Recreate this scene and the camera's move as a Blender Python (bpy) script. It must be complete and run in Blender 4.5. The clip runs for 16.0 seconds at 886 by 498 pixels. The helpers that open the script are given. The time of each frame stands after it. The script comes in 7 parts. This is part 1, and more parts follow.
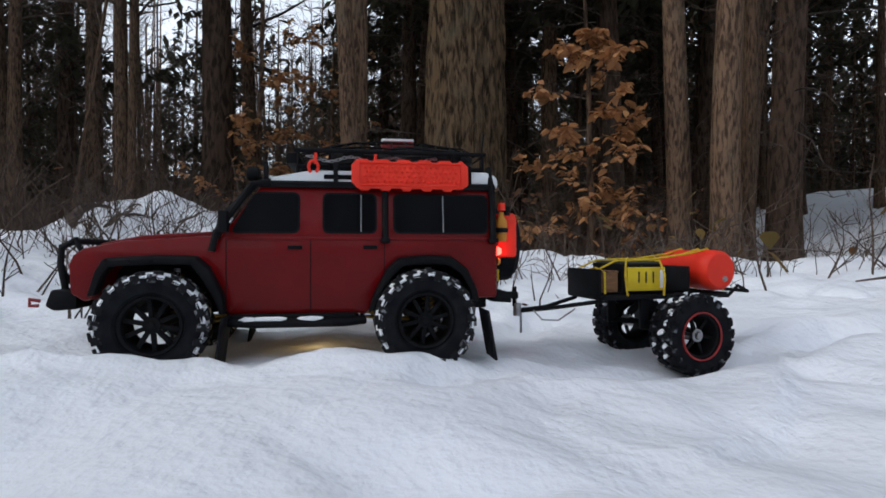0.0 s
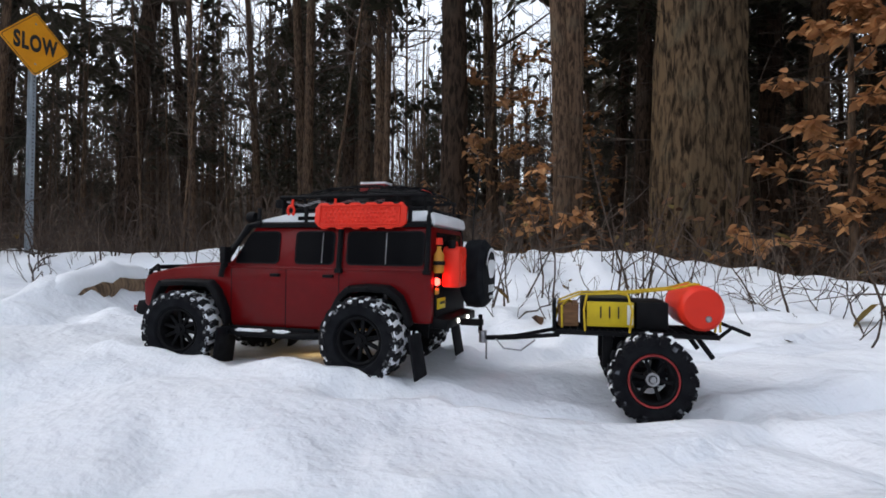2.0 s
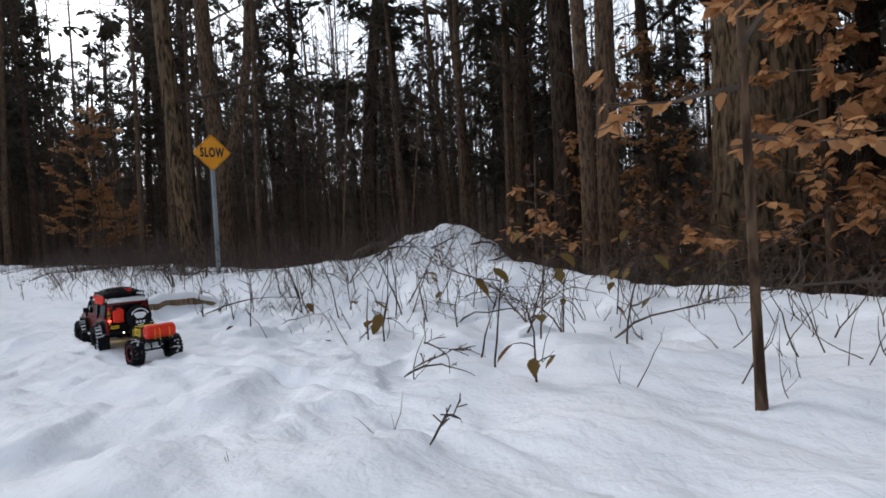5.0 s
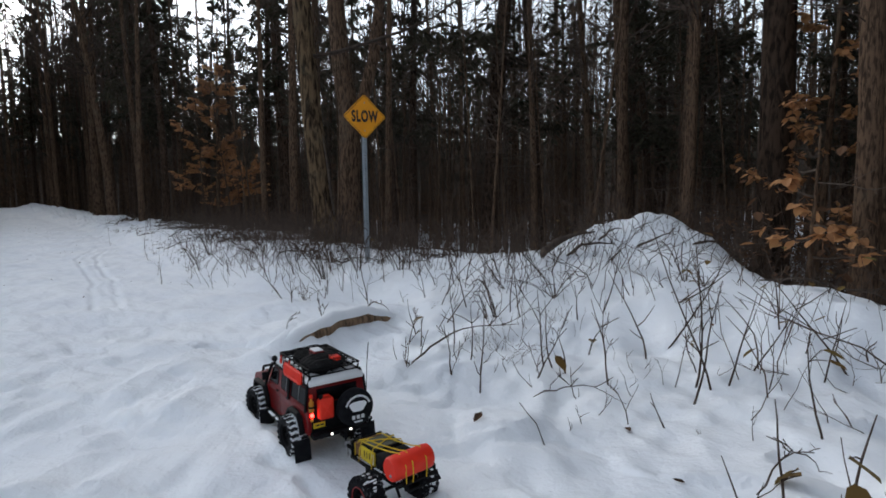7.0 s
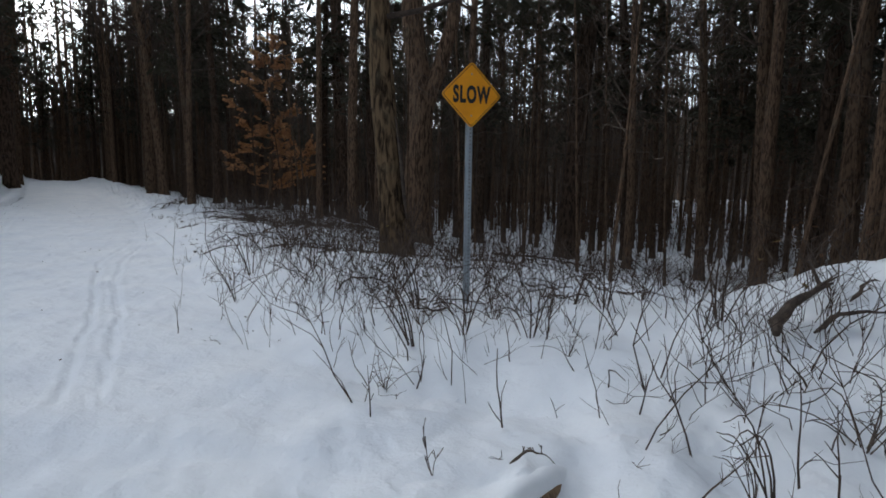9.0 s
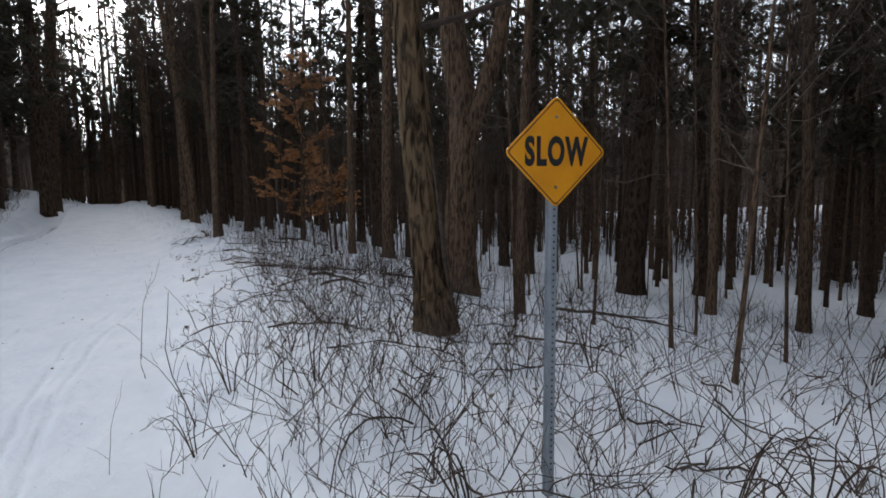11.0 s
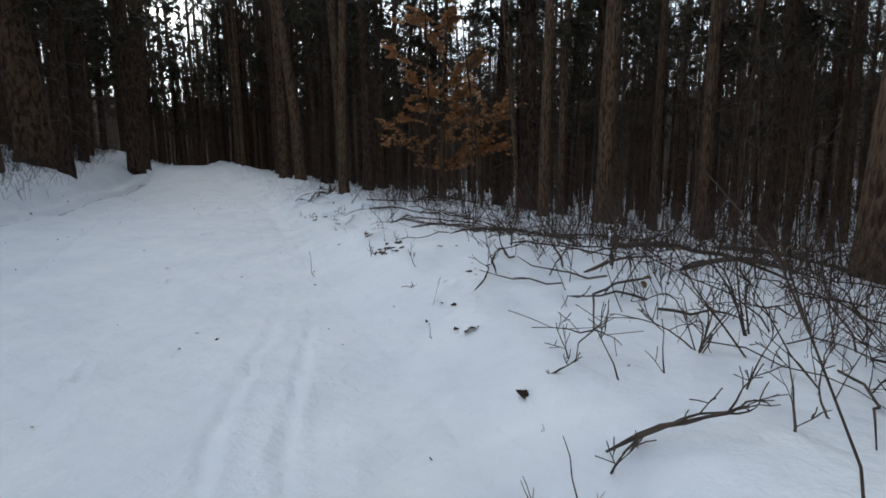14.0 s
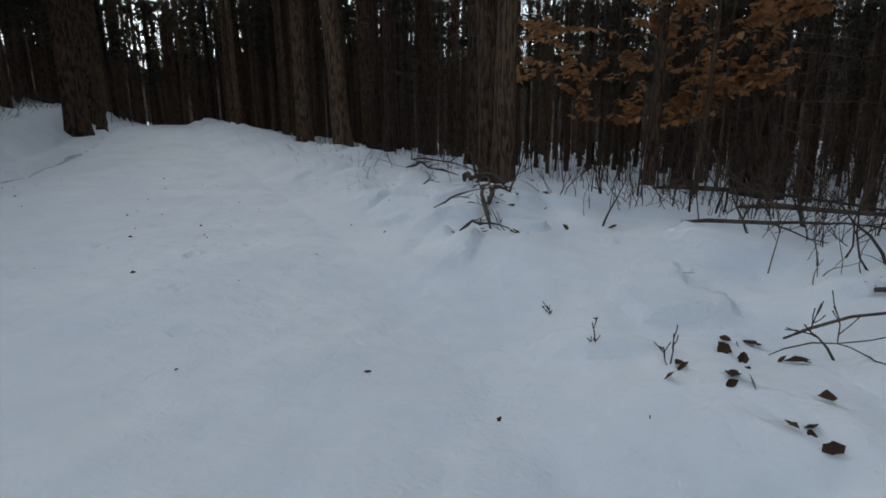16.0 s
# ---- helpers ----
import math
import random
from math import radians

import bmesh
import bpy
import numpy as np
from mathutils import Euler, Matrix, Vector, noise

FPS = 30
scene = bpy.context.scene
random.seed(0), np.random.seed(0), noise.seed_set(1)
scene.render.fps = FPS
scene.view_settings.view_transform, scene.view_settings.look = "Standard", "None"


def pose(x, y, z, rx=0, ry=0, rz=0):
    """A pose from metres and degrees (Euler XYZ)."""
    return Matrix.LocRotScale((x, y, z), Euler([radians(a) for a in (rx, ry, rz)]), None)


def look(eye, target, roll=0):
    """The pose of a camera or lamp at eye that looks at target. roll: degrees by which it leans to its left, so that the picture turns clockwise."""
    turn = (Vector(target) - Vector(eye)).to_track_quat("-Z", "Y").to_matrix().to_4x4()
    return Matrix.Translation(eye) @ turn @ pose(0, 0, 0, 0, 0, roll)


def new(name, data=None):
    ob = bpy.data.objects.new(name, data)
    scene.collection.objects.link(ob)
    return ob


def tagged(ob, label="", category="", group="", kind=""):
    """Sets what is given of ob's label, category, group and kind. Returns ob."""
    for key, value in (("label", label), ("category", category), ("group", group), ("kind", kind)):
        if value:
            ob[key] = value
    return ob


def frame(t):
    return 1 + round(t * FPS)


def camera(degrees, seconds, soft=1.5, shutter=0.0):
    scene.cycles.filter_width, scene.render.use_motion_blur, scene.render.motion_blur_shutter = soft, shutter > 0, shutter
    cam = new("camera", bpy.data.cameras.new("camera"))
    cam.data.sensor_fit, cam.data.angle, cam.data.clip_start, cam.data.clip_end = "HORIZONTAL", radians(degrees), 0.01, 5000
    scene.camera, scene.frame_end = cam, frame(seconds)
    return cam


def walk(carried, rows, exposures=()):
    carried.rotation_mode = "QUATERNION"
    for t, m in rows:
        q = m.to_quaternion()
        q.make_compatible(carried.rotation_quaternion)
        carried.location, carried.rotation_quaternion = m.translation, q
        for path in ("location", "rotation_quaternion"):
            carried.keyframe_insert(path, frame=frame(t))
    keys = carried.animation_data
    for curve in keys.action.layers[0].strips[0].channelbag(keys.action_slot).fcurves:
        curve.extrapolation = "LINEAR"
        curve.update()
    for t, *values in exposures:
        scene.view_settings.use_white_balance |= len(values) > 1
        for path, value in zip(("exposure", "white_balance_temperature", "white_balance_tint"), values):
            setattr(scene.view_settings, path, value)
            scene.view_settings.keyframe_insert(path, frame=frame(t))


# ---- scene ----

# ---- camera and walk ----
cam = camera(77.1, 16.0, soft=1.7)
PATH = [
    (0, (-1.768, 2.931, 0.156), (-0.106, 4.043, 0.153), -0.0),
    (0.5, (-1.702, 2.86, 0.151), (-0.202, 4.183, 0.16), 0.1),
    (1, (-1.646, 2.786, 0.152), (-0.32, 4.284, 0.17), -0.3),
    (1.5, (-1.574, 2.698, 0.162), (-0.414, 4.327, 0.196), -0.2),
    (2, (-1.507, 2.573, 0.191), (-0.499, 4.3, 0.215), 0.7),
    (2.5, (-1.378, 2.397, 0.181), (-0.631, 4.251, 0.238), 0.8),
    (3, (-1.19, 2.168, 0.205), (-0.769, 4.122, 0.279), 1.2),
    (5.3, (0.527, 0.483, 0.509), (0.548, 2.482, 0.442), -2.8),
    (5.5, (0.409, 0.66, 0.511), (0.401, 2.659, 0.438), -2.6),
    (6, (0.038, 1.057, 0.662), (-0.04, 3.053, 0.564), -1.9),
    (6.5, (-0.245, 1.413, 0.706), (-0.454, 3.397, 0.556), -1.1),
    (7, (-0.494, 1.778, 0.785), (-0.769, 3.751, 0.6), -0.8),
    (7.5, (-0.797, 2.205, 0.83), (-1.123, 4.166, 0.62), -0.3),
    (8, (-1.062, 2.631, 0.867), (-1.435, 4.582, 0.635), 0.3),
    (8.5, (-1.191, 3.036, 0.937), (-1.601, 4.978, 0.687), 0.4),
    (9, (-1.332, 3.431, 1.044), (-1.775, 5.364, 0.786), 0.7),
    (9.2, (-1.392, 3.579, 1.115), (-1.852, 5.509, 0.86), 0.9),
    (11.3, (-1.859, 5.182, 1.502), (-2.465, 7.075, 1.281), -0.7),
    (11.5, (-1.917, 5.31, 1.527), (-2.534, 7.2, 1.311), -0.7),
    (12, (-2.167, 5.575, 1.553), (-2.837, 7.447, 1.336), -0.7),
    (12.5, (-2.573, 5.813, 1.458), (-3.309, 7.658, 1.219), -0.7),
    (13, (-3.129, 5.985, 1.333), (-3.91, 7.806, 1.063), -0.5),
    (13.5, (-4.183, 6.667, 1.055), (-4.982, 8.475, 0.756), -0.0),
    (14, (-5.374, 7.63, 0.893), (-6.17, 9.435, 0.567), -0.4),
    (14.5, (-6.625, 8.718, 0.85), (-7.405, 10.525, 0.496), -0.8),
    (15, (-7.886, 9.914, 0.839), (-8.655, 11.717, 0.444), -1.0),
    (15.5, (-9.058, 11.147, 0.76), (-9.818, 12.947, 0.332), -0.8),
    (16, (-10.221, 12.464, 0.723), (-10.983, 14.255, 0.262), -0.6),
]
EXPOSURES = [
    (0.0, 1.12, 6250, 9), (1.5, 1.37, 6350, 10), (3.0, 1.38, 6350, 10), (5.5, 1.06, 6300, 9), (7.0, 0.95, 6200, 7), (9.0, 0.88, 6150, 6),
    (11.5, 1.32, 6350, 9), (12.5, 1.55, 6400, 9), (13.5, 1.34, 6250, 6), (14.5, 0.86, 5980, 4), (16.0, 0.84, 6020, 3),
]
walk(cam, [(t, look(eye, target, roll)) for t, eye, target, roll in PATH], EXPOSURES)

# ---- world and sun ----
SUN_YAW, SUN_HEIGHT = 52.0, 28.0      # the low sun stands over the far end of the trail, behind thin cloud
world = bpy.data.worlds.new("winter_sky")
scene.world = world
world.use_nodes = True
wn = world.node_tree
wn.nodes.clear()
sky = wn.nodes.new("ShaderNodeTexSky")
sky.sky_type, sky.sun_disc = "NISHITA", False
sky.sun_elevation, sky.sun_rotation = radians(SUN_HEIGHT), radians(-SUN_YAW)
sky.air_density, sky.dust_density, sky.ozone_density = 1.0, 1.0, 1.0
grey = wn.nodes.new("ShaderNodeHueSaturation")
grey.inputs["Saturation"].default_value = 0.3
back = wn.nodes.new("ShaderNodeBackground")
back.inputs["Strength"].default_value = 0.15
wout = wn.nodes.new("ShaderNodeOutputWorld")
wn.links.new(sky.outputs["Color"], grey.inputs["Color"])
wn.links.new(grey.outputs["Color"], back.inputs["Color"])
wn.links.new(back.outputs["Background"], wout.inputs["Surface"])

sun_data = bpy.data.lights.new("sun", "SUN")
sun_data.energy, sun_data.angle, sun_data.color = 0.7, radians(18), (1.0, 0.93, 0.86)
sun = new("sun", sun_data)
sx, sy = -math.sin(radians(SUN_YAW)), math.cos(radians(SUN_YAW))
sun.matrix_world = look((sx * 60, sy * 60, 60 * math.tan(radians(SUN_HEIGHT))), (0, 0, 0))

# ---- materials ----
def material(name, base, other=None, scale=8.0, rough=0.7, metal=0.0, bump=0.0, bump_scale=40.0, stretch=(1, 1, 1),
             vary=0.0, low=0.35, high=0.65, rough_to=None, coat=0.0, fine=None, fine_amount=0.3, spec=0.3):
    """A surface of two mottled colours with grain, relief and, between objects, a small change of tone."""
    m = bpy.data.materials.new(name)
    m.use_nodes = True
    nt = m.node_tree
    bsdf = nt.nodes["Principled BSDF"]
    bsdf.inputs["Roughness"].default_value, bsdf.inputs["Metallic"].default_value = rough, metal
    bsdf.inputs["Coat Weight"].default_value, bsdf.inputs["Specular IOR Level"].default_value = coat, spec
    co = nt.nodes.new("ShaderNodeTexCoord")
    mp = nt.nodes.new("ShaderNodeMapping")
    mp.inputs["Scale"].default_value = stretch
    nt.links.new(co.outputs["Object"], mp.inputs["Vector"])
    n1 = nt.nodes.new("ShaderNodeTexNoise")
    n1.inputs["Scale"].default_value, n1.inputs["Detail"].default_value = scale, 6
    nt.links.new(mp.outputs["Vector"], n1.inputs["Vector"])
    ramp = nt.nodes.new("ShaderNodeMapRange")
    ramp.inputs["From Min"].default_value, ramp.inputs["From Max"].default_value = low, high
    nt.links.new(n1.outputs["Fac"], ramp.inputs["Value"])
    mix = nt.nodes.new("ShaderNodeMix")
    mix.data_type = "RGBA"
    mix.inputs["A"].default_value = (*base, 1)
    mix.inputs["B"].default_value = (*(other or base), 1)
    nt.links.new(ramp.outputs["Result"], mix.inputs["Factor"])
    colour = mix.outputs["Result"]
    if fine:
        n2 = nt.nodes.new("ShaderNodeTexNoise")
        n2.inputs["Scale"].default_value, n2.inputs["Detail"].default_value = fine, 4
        nt.links.new(mp.outputs["Vector"], n2.inputs["Vector"])
        amount = nt.nodes.new("ShaderNodeMapRange")
        amount.inputs["To Min"].default_value, amount.inputs["To Max"].default_value = 1 - fine_amount, 1 + fine_amount
        nt.links.new(n2.outputs["Fac"], amount.inputs["Value"])
        mul = nt.nodes.new("ShaderNodeVectorMath")
        mul.operation = "SCALE"
        nt.links.new(colour, mul.inputs[0])
        nt.links.new(amount.outputs["Result"], mul.inputs["Scale"])
        colour = mul.outputs["Vector"]
    if vary:
        info = nt.nodes.new("ShaderNodeObjectInfo")
        tone = nt.nodes.new("ShaderNodeMapRange")
        tone.inputs["To Min"].default_value, tone.inputs["To Max"].default_value = 1 - vary, 1 + vary
        nt.links.new(info.outputs["Random"], tone.inputs["Value"])
        hv = nt.nodes.new("ShaderNodeHueSaturation")
        nt.links.new(tone.outputs["Result"], hv.inputs["Value"])
        nt.links.new(colour, hv.inputs["Color"])
        colour = hv.outputs["Color"]
    nt.links.new(colour, bsdf.inputs["Base Color"])
    if rough_to is not None:
        rr = nt.nodes.new("ShaderNodeMapRange")
        rr.inputs["To Min"].default_value, rr.inputs["To Max"].default_value = rough, rough_to
        nt.links.new(n1.outputs["Fac"], rr.inputs["Value"])
        nt.links.new(rr.outputs["Result"], bsdf.inputs["Roughness"])
    if bump:
        n3 = nt.nodes.new("ShaderNodeTexNoise")
        n3.inputs["Scale"].default_value, n3.inputs["Detail"].default_value = bump_scale, 5
        nt.links.new(mp.outputs["Vector"], n3.inputs["Vector"])
        b = nt.nodes.new("ShaderNodeBump")
        b.inputs["Strength"].default_value, b.inputs["Distance"].default_value = bump, 0.3 / bump_scale
        nt.links.new(n3.outputs["Fac"], b.inputs["Height"])
        nt.links.new(b.outputs["Normal"], bsdf.inputs["Normal"])
    return m


def leaf_material(name, base, other, vary=0.25):
    """Thin dry leaves, each of its own tone, that let some light through."""
    m = bpy.data.materials.new(name)
    m.use_nodes = True
    nt = m.node_tree
    bsdf = nt.nodes["Principled BSDF"]
    bsdf.inputs["Roughness"].default_value, bsdf.inputs["Specular IOR Level"].default_value = 0.7, 0.2
    geo = nt.nodes.new("ShaderNodeNewGeometry")
    mix = nt.nodes.new("ShaderNodeMix")
    mix.data_type = "RGBA"
    mix.inputs["A"].default_value, mix.inputs["B"].default_value = (*base, 1), (*other, 1)
    nt.links.new(geo.outputs["Random Per Island"], mix.inputs["Factor"])
    nt.links.new(mix.outputs["Result"], bsdf.inputs["Base Color"])
    tr = nt.nodes.new("ShaderNodeBsdfTranslucent")
    nt.links.new(mix.outputs["Result"], tr.inputs["Color"])
    add = nt.nodes.new("ShaderNodeMixShader")
    add.inputs["Fac"].default_value = 0.3
    nt.links.new(bsdf.outputs["BSDF"], add.inputs[1])
    nt.links.new(tr.outputs["BSDF"], add.inputs[2])
    nt.links.new(add.outputs["Shader"], nt.nodes["Material Output"].inputs["Surface"])
    return m


def bark_material(name, ridge, groove, scale, lichen=None):
    """Furrowed bark: long upright ridges, dark grooves, pale lichen blotches."""
    m = bpy.data.materials.new(name)
    m.use_nodes = True
    nt = m.node_tree
    bsdf = nt.nodes["Principled BSDF"]
    bsdf.inputs["Roughness"].default_value, bsdf.inputs["Specular IOR Level"].default_value = 0.92, 0.12
    co = nt.nodes.new("ShaderNodeTexCoord")
    mp = nt.nodes.new("ShaderNodeMapping")
    mp.inputs["Scale"].default_value = (1, 1, 0.24)
    nt.links.new(co.outputs["Object"], mp.inputs["Vector"])
    n1 = nt.nodes.new("ShaderNodeTexNoise")
    n1.inputs["Scale"].default_value, n1.inputs["Detail"].default_value, n1.inputs["Distortion"].default_value = scale, 8, 0.6
    nt.links.new(mp.outputs["Vector"], n1.inputs["Vector"])
    ramp = nt.nodes.new("ShaderNodeMapRange")
    ramp.inputs["From Min"].default_value, ramp.inputs["From Max"].default_value = 0.38, 0.58
    nt.links.new(n1.outputs["Fac"], ramp.inputs["Value"])
    mix = nt.nodes.new("ShaderNodeMix")
    mix.data_type = "RGBA"
    mix.inputs["A"].default_value, mix.inputs["B"].default_value = (*groove, 1), (*ridge, 1)
    nt.links.new(ramp.outputs["Result"], mix.inputs["Factor"])
    n2 = nt.nodes.new("ShaderNodeTexNoise")
    n2.inputs["Scale"].default_value, n2.inputs["Detail"].default_value = 2.3, 5
    nt.links.new(co.outputs["Object"], n2.inputs["Vector"])
    r2 = nt.nodes.new("ShaderNodeMapRange")
    r2.inputs["From Min"].default_value, r2.inputs["From Max"].default_value = 0.55, 0.75
    r2.inputs["To Max"].default_value = 0.6
    nt.links.new(n2.outputs["Fac"], r2.inputs["Value"])
    mix2 = nt.nodes.new("ShaderNodeMix")
    mix2.data_type = "RGBA"
    nt.links.new(r2.outputs["Result"], mix2.inputs["Factor"])
    nt.links.new(mix.outputs["Result"], mix2.inputs["A"])
    mix2.inputs["B"].default_value = (*(lichen or ridge), 1)
    info = nt.nodes.new("ShaderNodeObjectInfo")
    tone = nt.nodes.new("ShaderNodeMapRange")
    tone.inputs["To Min"].default_value, tone.inputs["To Max"].default_value = 0.75, 1.25
    nt.links.new(info.outputs["Random"], tone.inputs["Value"])
    hv = nt.nodes.new("ShaderNodeHueSaturation")
    nt.links.new(tone.outputs["Result"], hv.inputs["Value"])
    nt.links.new(mix2.outputs["Result"], hv.inputs["Color"])
    nt.links.new(hv.outputs["Color"], bsdf.inputs["Base Color"])
    b = nt.nodes.new("ShaderNodeBump")
    b.inputs["Strength"].default_value, b.inputs["Distance"].default_value = 0.8, 0.02
    nt.links.new(n1.outputs["Fac"], b.inputs["Height"])
    nt.links.new(b.outputs["Normal"], bsdf.inputs["Normal"])
    return m


def glow_material(name, colour, strength):
    m = bpy.data.materials.new(name)
    m.use_nodes = True
    bsdf = m.node_tree.nodes["Principled BSDF"]
    bsdf.inputs["Base Color"].default_value = (*colour, 1)
    bsdf.inputs["Emission Color"].default_value = (*colour, 1)
    bsdf.inputs["Emission Strength"].default_value = strength
    return m


def snow_material(name):
    """Wind-worked snow: grain, small crusts and soft drifts, faintly blue where it is thin."""
    m = material(name, (0.79, 0.82, 0.87), (0.86, 0.88, 0.91), 1.7, 0.75, fine=9, fine_amount=0.05, spec=0.3)
    nt = m.node_tree
    bsdf = nt.nodes["Principled BSDF"]
    co = nt.nodes.new("ShaderNodeTexCoord")
    last = None
    for scale, strength, reach, warp in ((4.0, 0.4, 0.05, 0.0), (14.0, 0.65, 0.02, 0.0), (70.0, 0.65, 0.005, 0.0)):
        n = nt.nodes.new("ShaderNodeTexNoise")
        n.inputs["Scale"].default_value, n.inputs["Detail"].default_value, n.inputs["Distortion"].default_value = scale, 4, warp
        nt.links.new(co.outputs["Object"], n.inputs["Vector"])
        b = nt.nodes.new("ShaderNodeBump")
        b.inputs["Strength"].default_value, b.inputs["Distance"].default_value = strength, reach
        nt.links.new(n.outputs["Fac"], b.inputs["Height"])
        if last:
            nt.links.new(last.outputs["Normal"], b.inputs["Normal"])
        last = b
    nt.links.new(last.outputs["Normal"], bsdf.inputs["Normal"])
    return m


SNOW = snow_material("snow")
# mottled grey that stands in for shade down in the wheel rut
RUT_SHADE = material("rut_shade_grey", (0.42, 0.44, 0.47), (0.66, 0.69, 0.73), 9, 0.7, bump=0.5, bump_scale=60)
SNOW_CAP = material("snow_cap", (0.80, 0.83, 0.87), (0.86, 0.88, 0.91), 6, 0.75, bump=0.5, bump_scale=60)
OAK_BARK = bark_material("oak_bark", (0.145, 0.098, 0.056), (0.02, 0.013, 0.008), 20, (0.12, 0.105, 0.07))
BARK = bark_material("forest_bark", (0.122, 0.078, 0.05), (0.033, 0.021, 0.014), 30, (0.12, 0.097, 0.068))
PINE_BARK = bark_material("pine_bark", (0.075, 0.048, 0.033), (0.02, 0.014, 0.01), 28, (0.08, 0.062, 0.046))
TWIG = material("twig", (0.078, 0.052, 0.038), (0.034, 0.024, 0.018), 14, 0.85, vary=0.3)
PALE_TWIG = material("pale_twig", (0.12, 0.088, 0.066), (0.055, 0.041, 0.032), 14, 0.85, vary=0.3)
DEAD_WOOD = material("dead_wood", (0.10, 0.075, 0.058), (0.05, 0.038, 0.032), 18, 0.9, bump=0.5, bump_scale=50, vary=0.25)
NEEDLES = leaf_material("needles", (0.026, 0.026, 0.016), (0.056, 0.050, 0.031))
RUST_LEAF = leaf_material("rust_leaf", (0.20, 0.10, 0.05), (0.09, 0.05, 0.03))
BEECH_LEAF = leaf_material("beech_leaf", (0.56, 0.29, 0.125), (0.34, 0.165, 0.075))
OLIVE_LEAF = leaf_material("olive_leaf", (0.15, 0.125, 0.03), (0.13, 0.055, 0.022))
DRY_LEAF = leaf_material("dry_leaf", (0.10, 0.055, 0.03), (0.045, 0.028, 0.02))
RED_PAINT = material("red_paint", (0.15, 0.0018, 0.003), (0.11, 0.0014, 0.002), 7, 0.3, coat=0.16, bump=0.06, bump_scale=70, fine=60, fine_amount=0.15, rough_to=0.45, spec=0.14)
BLACK_PLASTIC = material("black_plastic", (0.004, 0.004, 0.005), (0.008, 0.008, 0.009), 30, 0.6, bump=0.15, bump_scale=200, spec=0.1)
RUBBER = material("rubber", (0.005, 0.005, 0.007), (0.011, 0.012, 0.014), 60, 0.8, bump=0.3, bump_scale=240, spec=0.1)
DARK_TREAD = material("dusted_tread", (0.006, 0.006, 0.008), (0.2, 0.21, 0.23), 75, 0.85, bump=0.3, bump_scale=200, low=0.56, high=0.72, spec=0.15)
TREAD = material("snowy_tread", (0.010, 0.010, 0.012), (0.36, 0.37, 0.38), 150, 0.85, bump=0.3, bump_scale=200, low=0.57, high=0.70, spec=0.15)
GLASS = material("dark_glass", (0.003, 0.003, 0.004), (0.006, 0.006, 0.007), 6, 0.1, spec=0.05)
WHITE_PAINT = material("white_paint", (0.72, 0.74, 0.76), (0.62, 0.64, 0.66), 9, 0.4, fine=50, fine_amount=0.08)
ORANGE = material("orange_plastic", (0.78, 0.036, 0.014), (0.68, 0.026, 0.01), 20, 0.5, fine=80, fine_amount=0.1, spec=0.3)
YELLOW = material("yellow_case", (0.62, 0.46, 0.012), (0.5, 0.36, 0.012), 25, 0.5, fine=90, fine_amount=0.12)
YELLOW_CORD = material("yellow_cord", (0.66, 0.47, 0.03), (0.5, 0.33, 0.02), 120, 0.8)
STEEL = material("steel", (0.38, 0.38, 0.39), (0.25, 0.25, 0.26), 40, 0.35, metal=0.9)
GALVANISED = material("galvanised_steel", (0.30, 0.33, 0.36), (0.22, 0.25, 0.28), 9, 0.55, metal=0.35, fine=60, fine_amount=0.2)
GOLD = material("anodised_gold", (0.45, 0.30, 0.08), (0.38, 0.24, 0.05), 30, 0.4, metal=0.6)
BROWN = material("brown_crate_wood", (0.20, 0.105, 0.05), (0.13, 0.065, 0.03), 30, 0.75, stretch=(1, 1, 8), bump=0.3, bump_scale=80)
SIGN_YELLOW = material("sign_yellow", (0.72, 0.30, 0.006), (0.64, 0.25, 0.006), 6, 0.45, fine=40, fine_amount=0.08)
SIGN_BLACK = material("sign_black", (0.012, 0.012, 0.012), (0.02, 0.02, 0.02), 20, 0.5)
AMBER = material("amber_bottle", (0.55, 0.24, 0.02), (0.42, 0.17, 0.02), 20, 0.4)
RED_GLOW = glow_material("lit_tail_lamp", (1.0, 0.03, 0.02), 7.0)
WHITE_GLOW = glow_material("lit_white_lamp", (1.0, 0.95, 0.85), 2.5)


